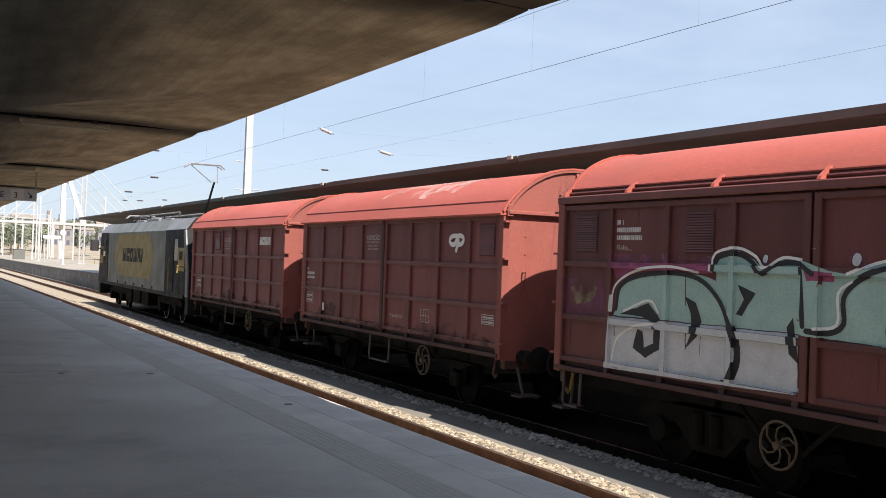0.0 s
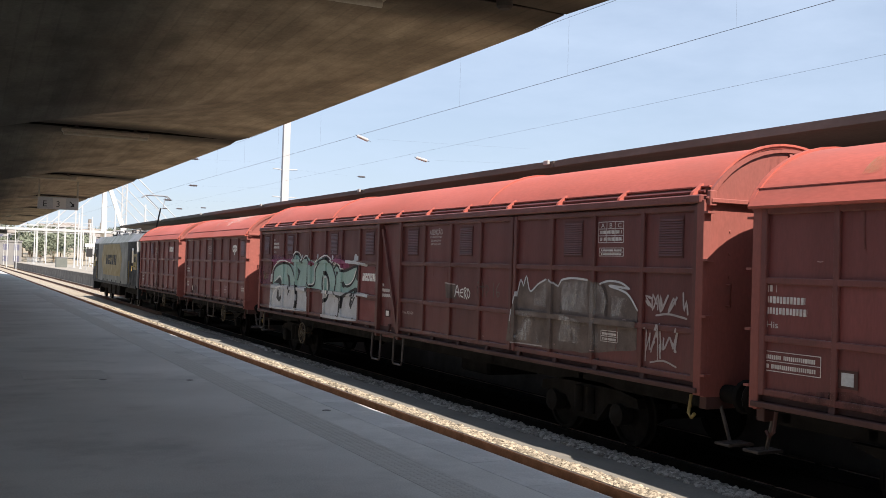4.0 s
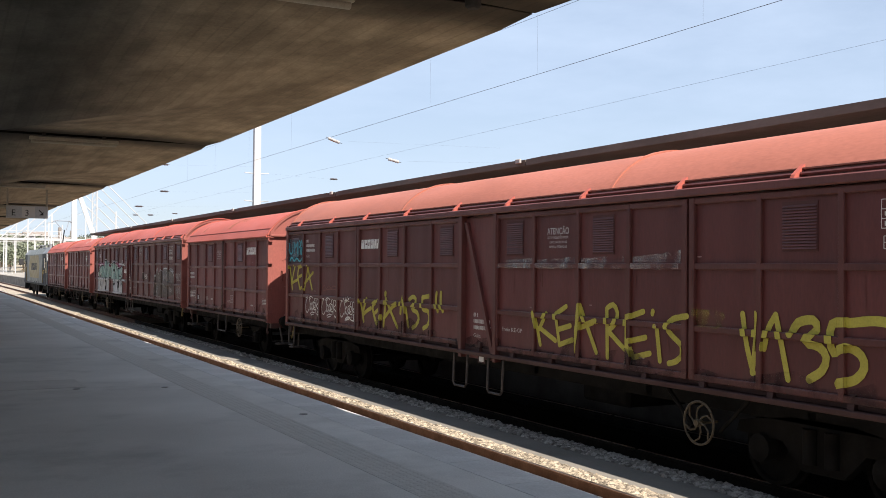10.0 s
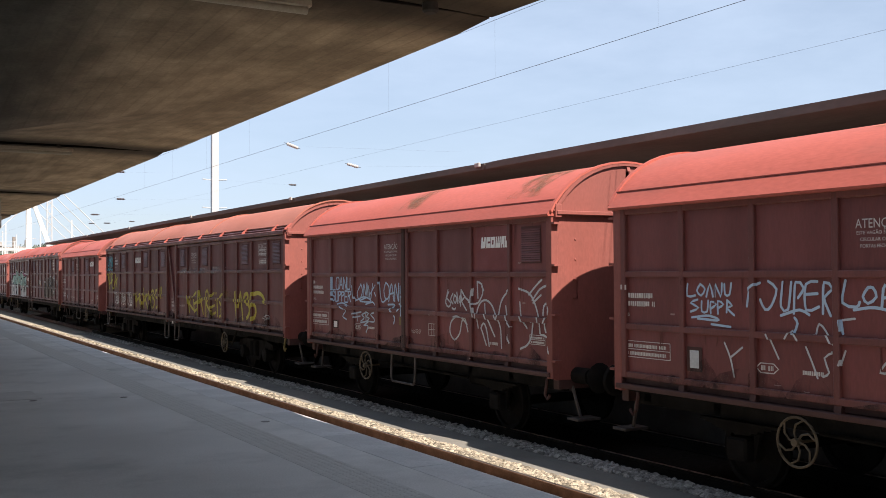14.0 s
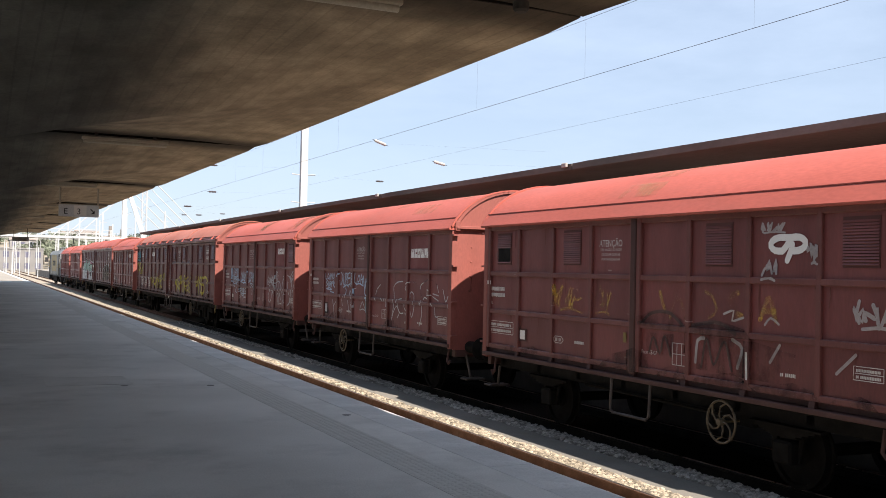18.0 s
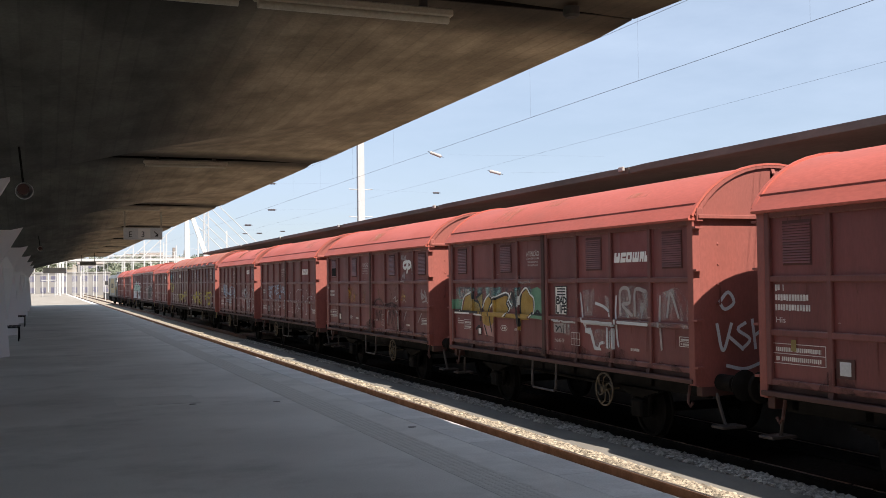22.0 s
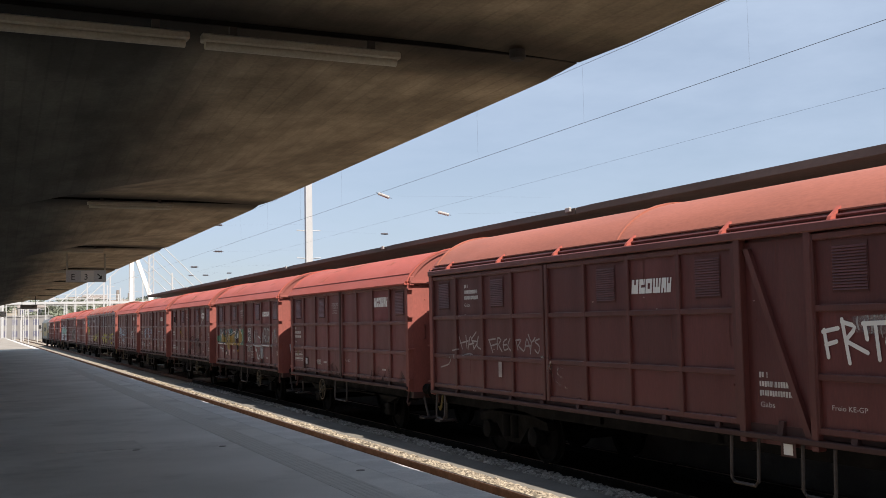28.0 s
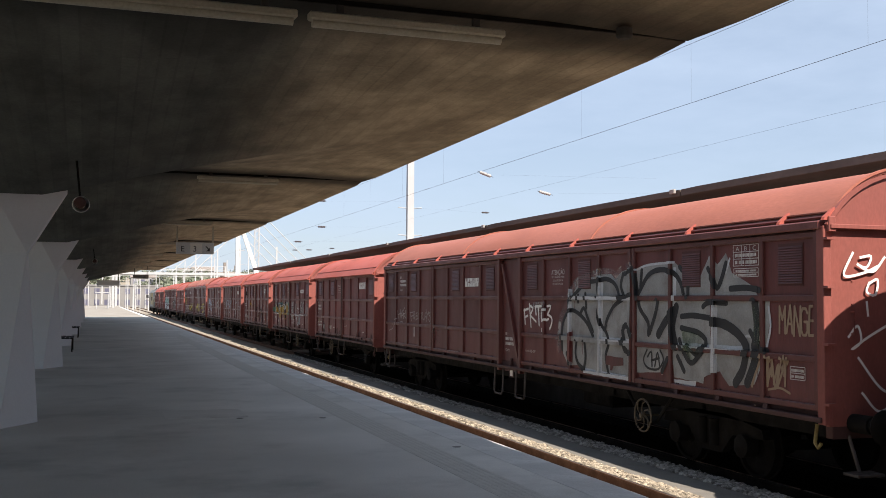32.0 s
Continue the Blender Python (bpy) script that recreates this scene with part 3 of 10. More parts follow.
def canopy(name, spine, half, y0, y1, top, low, label, mat="concrete"):
    b = Build()
    k0, k1 = math.floor((y0 - JOINT) / MODULE), math.ceil((y1 - JOINT) / MODULE)
    nx, ny = 28, 16
    for k in range(k0, k1):
        a, c = max(y0, JOINT + k * MODULE) + 0.02, min(y1, JOINT + (k + 1) * MODULE) - 0.02
        if c - a < 0.5:
            continue
        base = len(b.v)
        for j in range(ny + 1):
            y = a + (c - a) * j / ny
            for i in range(nx + 1):
                x = spine + half * (2 * i / nx - 1)
                cut = 0.0
                if i in (0, nx):
                    d = min(y - a, c - y)
                    cut = max(0, 0.14 - d) * 0.45
                if k == -1 and i in (0, nx):
                    cut = max(cut, 0.015)
                xx = x - math.copysign(cut, x - spine)
                b.v.append((xx, y, under(xx, y, half, spine, top, low)))
        for j in range(ny):
            for i in range(nx):
                p = base + j * (nx + 1) + i
                b.f.append((p, p + nx + 1, p + nx + 2, p + 1))
        # rim and flat top
        rim = [base + i for i in range(nx + 1)] + [base + j * (nx + 1) + nx for j in range(1, ny + 1)] + [base + ny * (nx + 1) + i for i in range(nx - 1, -1, -1)] + [base + j * (nx + 1) for j in range(ny - 1, 0, -1)]
        kk = len(b.v)
        b.v += [(b.v[p][0], b.v[p][1], top + 0.14) for p in rim]
        n = len(rim)
        b.f += [(rim[i], rim[(i + 1) % n], kk + (i + 1) % n, kk + i) for i in range(n)]
        b.f.append(tuple(kk + i for i in range(n)))
    return structure(b.ob(name, M[mat], smooth=True), label, "canopy")
# modules behind the camera are unseen; they keep light off the column fronts
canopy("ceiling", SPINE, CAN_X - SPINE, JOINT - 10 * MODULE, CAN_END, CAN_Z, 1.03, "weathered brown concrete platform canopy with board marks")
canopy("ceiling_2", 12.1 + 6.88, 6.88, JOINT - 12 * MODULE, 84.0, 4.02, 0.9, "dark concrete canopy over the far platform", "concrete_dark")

def column(at):
    """Faceted column: a rectangle at the neck, with triangular chamfers that widen to the foot and to the head."""
    zn, zt = 2.3, 3.14

    def ring(hx, hy, cx, cy, z):
        return [(hx, -hy + cy, z), (hx, hy - cy, z), (hx - cx, hy, z), (-hx + cx, hy, z), (-hx, hy - cy, z), (-hx, -hy + cy, z), (-hx + cx, -hy, z), (hx - cx, -hy, z)]
    b = Build()
    b.v = ring(0.89, 0.75, 0.43, 0.7, 0) + [(0.71, -0.2, zn), (0.71, 0.2, zn), (-0.71, 0.2, zn), (-0.71, -0.2, zn)] + ring(1.2, 0.8, 0.92, 0.7, zt) + ring(1.2, 0.8, 0.92, 0.7, zt + 0.7)
    for q in range(4):
        lo0, lo1, nk0, nk1, hi0, hi1 = 2 * q, 2 * q + 1, 8 + q, 8 + (q + 1) % 4, 12 + 2 * q, 13 + 2 * q
        nxt, hnx = (2 * q + 2) % 8, 12 + (2 * q + 2) % 8
        b.f += [(lo0, lo1, nk1, nk0), (lo1, nxt, nk1), (nk0, nk1, hi1, hi0), (nk1, hnx, hi1)]
    b.f += [(12 + i, 12 + (i + 1) % 8, 20 + (i + 1) % 8, 20 + i) for i in range(8)]
    o = b.ob("column", M["white_paint"], at=at)
    return tagged(o, "white painted faceted concrete canopy column", "column", "canopy columns")
for k in range(-1, 7):
    column((SPINE, JOINT + (k + 0.5) * MODULE + 1.4, 0))

# ---------------------------------------------------------------- wagons
HALF = 1.42
SIDE = -HALF          # the side towards the platform


def arch(half, z_eave, z_top, n=18):
    """Roof section from one eave to the other."""
    return [(half * math.sin(a) / math.sin(1.15), z_eave + (z_top - z_eave) * (math.cos(a) - math.cos(1.15)) / (1 - math.cos(1.15))) for a in np.linspace(-1.15, 1.15, n)]


def roof_shell(y0, y1, half, z_eave, z_top, mat, parent, label, seam=None):
    out = arch(half, z_eave, z_top)
    inn = [(x * 0.98, z - 0.03) for x, z in out][::-1]
    b = Build().prism(out + inn, "y", y0, y1)
    r = b.ob("roof", mat, parent, label, smooth=True)
    o2 = arch(half + 0.022, z_eave, z_top + 0.032)
    i2 = [(x * 0.985, z - 0.03) for x, z in o2][::-1]
    me = Build().prism(o2 + i2, "y", -0.035, 0.035).mesh("roof_seam", mat, True)
    for yy in (y0 + 0.01, y1 - 0.01) + (seam or ()):
        o = new("roof_seam", me)
        o.parent, o.location = r, (0, yy, 0)
    return r


SHARED = {}


def door(parent, y0, y1, n, rows, vents, open_vent=-1):
    """A sliding door on the platform side: frame, ribs and panels; vents: columns, from the front, with a louvre in the top row."""
    w, h = (y1 - y0) / n, (y1 - y0) / 2
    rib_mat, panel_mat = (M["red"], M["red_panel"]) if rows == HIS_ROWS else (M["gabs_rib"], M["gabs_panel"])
    key = ("door", round(y1 - y0, 2), n, tuple(rows))
    if key not in SHARED:
        SHARED[key] = Build().box(0.061, 0.1, -h, h, rows[0], rows[-1]).mesh("door", M["brown"])
        SHARED[key, "rib"] = Build().box(0, 0.062, -0.042, 0.042, rows[0], rows[-1], 0.01).mesh("rib", rib_mat)
        SHARED[key, "edge"] = Build().box(-0.012, 0.066, -0.05, 0.05, rows[0], rows[-1], 0.012).mesh("rib", rib_mat)
        SHARED[key, "cross"] = [Build().box(0.003, 0.06, -h + 0.04, h - 0.04, z - 0.04, z + 0.04, 0.01).mesh("cross_rib", rib_mat) for z in (rows[0] + 0.04,) + tuple(rows[1:-1]) + (rows[-1] - 0.04,)]
        SHARED[key, "panel"] = [Build().box(0.045, 0.062, -w / 2 + 0.035, w / 2 - 0.035, a + 0.03, c - 0.03).mesh("panel", panel_mat) for a, c in zip(rows, rows[1:])]
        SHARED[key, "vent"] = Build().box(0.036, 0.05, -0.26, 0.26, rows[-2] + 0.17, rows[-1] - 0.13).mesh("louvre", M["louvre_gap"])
        z0 = rows[-2] + 0.2
        SHARED[key, "slat"] = Build().prism([(0.02, z0), (0.034, z0 + 0.024), (0.037, z0 + 0.02), (0.023, z0 - 0.004)], "y", -0.25, 0.25).mesh("slat", panel_mat)
    d = new("door", SHARED[key])
    d.parent, d.location = parent, (SIDE, (y0 + y1) / 2, 0)

    def piece(me, at):
        p = new(me.name.split(".")[0], me)
        p.parent, p.location = d, at
        return p
    for i in range(n + 1):
        e = i in (0, n)
        piece(SHARED[key, "edge" if e else "rib"], (0, -h + i * w + (0.05 if i == 0 else -0.05 if i == n else 0), 0))
    for me in SHARED[key, "cross"]:
        piece(me, (0, 0, 0))
    for i in range(n):
        for me in SHARED[key, "panel"]:
            piece(me, (0, -h + (i + 0.5) * w, 0))
    for i in vents:
        y = -h + (n - 1 - i + 0.5) * w
        piece(SHARED[key, "vent"], (0, y, 0))
        # black box in place of the dark inside the broken vent
        if i == open_vent:
            piece(Build().box(0.03, 0.038, -0.22, 0.22, rows[-2] + 0.22, rows[-2] + 0.47).mesh("vent_opening", M["under"]), (0, y, 0))
        for k in range(int((rows[-1] - rows[-2] - 0.34) / 0.034)):
            if i == open_vent and k in (1, 2, 3, 4, 5, 6, 7):
                continue
            piece(SHARED[key, "slat"], (0, y, 0.034 * k))
    return d


def wheelset(parent, y, r=0.46, bright=False):
    if "wheel" not in SHARED:
        b = Build()
        for s in (-1, 1):
            c = s * 0.87
            b.lathe([(c - 0.07 * s, 0.12), (c - 0.02 * s, 0.17), (c - 0.02 * s, r - 0.07), (c - 0.07 * s, r - 0.055), (c - 0.07 * s, r + 0.03), (c - 0.04 * s, r + 0.03), (c - 0.03 * s, r), (c + 0.065 * s, r - 0.006), (c + 0.065 * s, r - 0.055), (c + 0.02 * s, r - 0.07), (c + 0.03 * s, 0.17), (c + 0.08 * s, 0.12), (c + 0.08 * s, 0.09)], (0, 0, 0), "x", 28)
        b.tube([(-1.1, 0, 0), (1.1, 0, 0)], 0.08, 12)
        SHARED["wheel"] = b.mesh("wheelset", M["under"], True)
        t = Build()
        for s in (-1, 1):
            t.lathe([(s * 0.937, r - 0.05), (s * 0.938, r - 0.01)], (0, 0, 0), "x", 28)
        SHARED["tyre"] = t.mesh("tyre_rim", M["steel"], True)
    w = new("wheelset", SHARED["wheel"])
    w.parent, w.location = parent, (0, y, r)
    if bright:
        t = new("tyre_rim", SHARED["tyre"])
        t.parent = w
    WHEELS.append(w)
    return w


WHEELS = []


def hand_wheel(parent, y, z):
    if "handwheel" not in SHARED:
        ring = [(0, 0.27 * math.cos(a), 0.27 * math.sin(a)) for a in np.linspace(0, 2 * math.pi, 29)]
        SHARED["handwheel"] = Build().tube(ring, 0.016, 6, False).mesh("hand_wheel", M["ochre"], True)
        SHARED["spokes"] = [Build().tube([(0, q * 0.27 * math.cos(a + 0.9 * q * q), q * 0.27 * math.sin(a + 0.9 * q * q)) for q in (0.12, 0.4, 0.7, 1.0)], 0.013, 5).mesh("spoke", M["ochre"], True) for a in [2 * math.pi * k / 6 for k in range(6)]]
        SHARED["hub"] = Build().lathe([(-0.05, 0.0), (-0.05, 0.045), (0.04, 0.045), (0.04, 0.018), (0.3, 0.018)], (0, 0, 0), "x", 10).mesh("hub", M["ochre"], True)
    o = new("hand_wheel", SHARED["handwheel"])
    o.parent, o.location = parent, (SIDE - 0.02, y, z)
    o["label"] = "worn ochre brake hand wheel with curved spokes"
    for me in SHARED["spokes"] + [SHARED["hub"]]:
        p = new(me.name.split(".")[0], me)
        p.parent = o


def step(parent, y, w=0.5, drop=0.62, z=1.0):
    b = Build().tube([(SIDE + 0.02, y - w / 2, z), (SIDE, y - w / 2, z - drop + 0.06), (SIDE, y - w / 2 + 0.06, z - drop), (SIDE, y + w / 2 - 0.06, z - drop), (SIDE, y + w / 2, z - drop + 0.06), (SIDE + 0.02, y + w / 2, z)], 0.024, 6)
    b.ob("step", M["step_grey"], parent, "bent bar step", smooth=True)


def ends_and_frame(w, L, z_sill, z_eave, z_top, wide_roof):
    """Both end walls, sills, buffers and hooks."""
    b = Build()
    for s in (-1, 1):
        b.prism([(s * (HALF - 0.12), z_sill - 0.12), (s * (HALF - 0.12), z_sill + 0.02), (s * (HALF - 0.3), z_sill + 0.02), (s * (HALF - 0.3), z_sill - 0.3), (s * (HALF - 0.36), z_sill - 0.3), (s * (HALF - 0.36), z_sill - 0.12)], "y", -L + 0.1, L - 0.1)
    b.box(-0.25, 0.25, -L + 0.1, L - 0.1, z_sill - 0.3, z_sill - 0.05)
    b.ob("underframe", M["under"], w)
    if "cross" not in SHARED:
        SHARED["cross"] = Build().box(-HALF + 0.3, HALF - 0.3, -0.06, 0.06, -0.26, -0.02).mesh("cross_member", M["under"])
    for k in range(8):
        o = new("cross_member", SHARED["cross"])
        o.parent, o.location = w, (0, -L + 0.3 + (2 * L - 0.6) * k / 7, z_sill)
    Build().box(-HALF + 0.06, HALF - 0.06, -L + 0.04, L - 0.04, z_sill + 0.0, z_sill + 0.1).ob("floor_deck", M["brown"], w)
    Build().box(SIDE - 0.05, SIDE + 0.14, -L + 0.05, L - 0.05, z_sill - 0.075, z_sill - 0.01, 0.008).ob("running_board", M["brown"], w, "worn brown running board along the side")
    n = max(6, round(2 * L / 1.19))
    if "support" not in SHARED:
        SHARED["support"] = Build().prism([(SIDE + 0.14, -0.03), (SIDE + 0.14, 0.16), (SIDE + 0.03, 0.16), (SIDE - 0.01, -0.03)], "y", -0.045, 0.045).mesh("rail_support", M["brown"])
    for i in range(n + 1):
        o = new("rail_support", SHARED["support"])
        o.parent, o.location = w, (0, -L + 0.1 + (2 * L - 0.2) * i / n, z_sill)
    # dark sheet in place of the shade inside the door rail slots
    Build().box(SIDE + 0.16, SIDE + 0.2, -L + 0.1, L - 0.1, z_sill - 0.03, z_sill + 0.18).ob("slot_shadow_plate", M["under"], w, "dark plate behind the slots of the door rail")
    for e in (-1, 1):
        y = e * L

        def slab(x0, x1, d0, d1, z0, z1, bev=0.008):
            """A box on the end: d0 to d1 is how far it stands out from the wall."""
            return (min(x0, x1), max(x0, x1), min(y + e * d0, y + e * d1), max(y + e * d0, y + e * d1), z0, z1, bev)
        wall = Build().box(*slab(-HALF + 0.05, HALF - 0.05, -0.06, 0.0, z_sill - 0.12, z_eave - 0.05, 0))
        wall.prism(arch(HALF - 0.04, z_eave - 0.05, z_top - 0.03), "y", y - e * 0.06, y + e * 0.012)
        wo = wall.ob("end_wall", M["red_end"], w, "red sheet steel end wall")
        lip = arch(HALF + 0.0, z_eave, z_top + 0.005)
        Build().prism(lip + [(x * 0.965, z - 0.045) for x, z in lip][::-1], "y", y + e * 0.0, y + e * 0.05).ob("roof_lip", M["red_end"], wo)
        p = Build().box(*slab(-0.03, 0.03, 0.0, 0.1, z_eave - 0.1, z_top - 0.12))
        p.prism([(y + e * 0.0, z_top - 0.04), (y + e * 0.03, z_top - 0.04), (y + e * 0.12, z_top - 0.3), (y, z_top - 0.3)], "x", -0.03, 0.03)
        p.ob("end_post", M["red_end"], wo)
        Build().box(*slab(-HALF + 0.04, HALF - 0.04, 0.0, 0.09, z_eave - 0.06, z_eave - 0.0)).ob("end_ledge", M["red_end"], wo)
        for s in (-1, 1):
            Build().box(*slab(s * (HALF - 0.1), s * (HALF + 0.02), -0.14, 0.004, z_sill - 0.1, z_eave - 0.02)).ob("corner_post", M["red_end"], wo)
            Build().box(*slab(s * (HALF - 0.13), s * (HALF - 0.02), 0.0, 0.07, z_eave - 0.1, z_eave + 0.1)).ob("roof_hinge", M["red_end"], wo)
            for zz in (z_eave - 0.2, z_eave - 0.82, z_eave - 1.55, z_sill + 0.15):
                Build().box(*slab(s * (HALF - 0.1), s * (HALF + 0.03), 0.0, 0.09, zz, zz + 0.03, 0)).ob("corner_bracket", M["red_end"], wo)
            h = Build().tube([(s * (HALF - 0.38), y + e * 0.01, 2.2), (s * (HALF - 0.38), y + e * 0.09, 2.2), (s * (HALF - 0.38), y + e * 0.09, 2.48), (s * (HALF - 0.38), y + e * 0.01, 2.48)], 0.014, 6)
            h.ob("grab_handle", M["red_end"], wo, smooth=True)
            bf = Build().lathe([(0, 0.12), (e * 0.34, 0.12), (e * 0.34, 0.09), (e * 0.5, 0.09), (e * 0.5, 0.2), (e * 0.54, 0.225), (e * 0.56, 0.2), (e * 0.57, 0.0)], (s * 0.99, y, 1.06), "y", 14)
            bf.ob("buffer", M["under"], w, "sooty dark side buffer", smooth=True)
        for zz in (z_eave - 0.42, z_eave - 0.72, z_eave - 1.02):
            for xx in (-HALF + 0.42, HALF - 0.42):
                Build().lathe([(e * 0.001, 0.02), (e * 0.012, 0.014), (e * 0.013, 0.0)], (xx, y, zz), "y", 8).ob("rivet", M["red_end"], wo)
        h = Build().box(*slab(-HALF + 0.1, HALF - 0.1, -0.14, -0.005, 0.86, z_sill - 0.02))
        h.ob("headstock", M["brown"], w)
        c = Build().tube([(0, y, 1.05), (0, y + e * 0.35, 1.05), (0, y + e * 0.6, 0.95), (0, y + e * 0.75, 0.8)], 0.05, 8)
        c.ob("coupling", M["under"], w, smooth=True)
        k = Build().tube([(SIDE + 0.12, y - e * 0.32, z_sill - 0.12), (SIDE + 0.08, y - e * 0.32, z_sill - 0.36), (SIDE + 0.08, y - e * 0.26, z_sill - 0.42), (SIDE + 0.08, y - e * 0.2, z_sill - 0.36)], 0.025, 6)
        k.ob("tow_hook", M["yellow" if wide_roof else "brown"], w, "bent tow hook", smooth=True)
        sp = Build().box(SIDE + 0.2, SIDE + 0.62, min(y + e * 0.05, y + e * 0.33), max(y + e * 0.05, y + e * 0.33), 0.42, 0.46, 0.01)
        sp.tube([(SIDE + 0.4, y + e * 0.12, 0.46), (SIDE + 0.36, y - e * 0.02, 0.9)], 0.025, 6)
        sp.ob("shunter_step", M["step_grey"], w, "shunter's step plate")


HIS_ROWS = (1.19, 1.87, 2.56, 3.43)
GABS_ROWS = (1.2, 1.86, 2.65, 3.52)
GABS_DOORS = ((0.67, 5.55), (5.59, 10.38), (-5.46, -0.56), (-10.32, -5.5))
HIS_L, GABS_L = 4.76, 10.44


def his_wagon(at, label, vents, wheel_y, open_vent):
    w = thing("covered_wagon", label, "wagon", at, "wagons of the goods train")
    L = HIS_L
    ends_and_frame(w, L, 1.12, 3.5, 4.26, False)
    door(w, 0.02, L - 0.12, 4, HIS_ROWS, vents[0], open_vent)
    door(w, -L + 0.02, -0.06, 4, HIS_ROWS, vents[1])
    Build().box(HALF - 0.06, HALF, -L + 0.1, L - 0.1, 1.1, 3.45).ob("side_wall", M["red_panel"], w)
    Build().box(SIDE - 0.03, SIDE + 0.08, -0.06, 0.06, 1.15, 3.45, 0.012).ob("door_stile", M["brown"], w, "dark meeting stile between the doors")
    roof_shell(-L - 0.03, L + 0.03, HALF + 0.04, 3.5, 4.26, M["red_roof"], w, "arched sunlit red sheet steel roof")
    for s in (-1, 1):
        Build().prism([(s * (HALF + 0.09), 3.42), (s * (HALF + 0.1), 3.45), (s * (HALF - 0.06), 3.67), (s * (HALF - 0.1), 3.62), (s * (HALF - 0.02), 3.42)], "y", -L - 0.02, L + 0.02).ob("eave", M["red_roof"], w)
    Build().box(SIDE + 0.04, SIDE + 0.12, -L + 0.1, L - 0.1, 3.4, 3.5).ob("door_track", M["brown"], w)
    Build().box(SIDE + 0.045, SIDE + 0.058, -L - 0.01, L + 0.01, 3.664, 3.678).ob("roof_groove", M["red_roof"], w, "joint line above the eave")
    for yy in (-2.8, 2.8):
        wheelset(w, yy)
        for s in (-1, 1):
            Build().box(*sorted((s * 1.0, s * 1.22)), yy - 0.16, yy + 0.16, 0.34, 0.62, 0.03).ob("axle_box", M["under"], w)
            for q in (-1, 1):
                Build().prism([(yy + q * 0.36, 1.05), (yy + q * 0.2, 0.36), (yy + q * 0.17, 0.36), (yy + q * 0.2, 1.05)], "x", *sorted((s * 1.06, s * 1.1))).ob("axle_guard", M["under"], w)
            b = Build()
            for q in range(5):
                b.box(*sorted((s * 1.09, s * 1.19)), yy - 0.62 + 0.1 * q, yy + 0.62 - 0.1 * q, 0.775 - 0.028 * q, 0.805 - 0.028 * q)
            b.ob("leaf_spring", M["under"], w)
    step(w, 0.06, 0.96, 0.52, 1.05)
    b = Build().tube([(SIDE + 0.25, 1.6, 0.82), (SIDE + 0.25, -1.9, 0.78)], 0.025, 6)
    b.ob("brake_rod", M["under"], w, smooth=True)
    Build().box(-0.55, 0.2, -1.6, -0.9, 0.55, 0.95, 0.04).ob("brake_cylinder", M["under"], w)
    hand_wheel(w, wheel_y, 0.74)
    return w


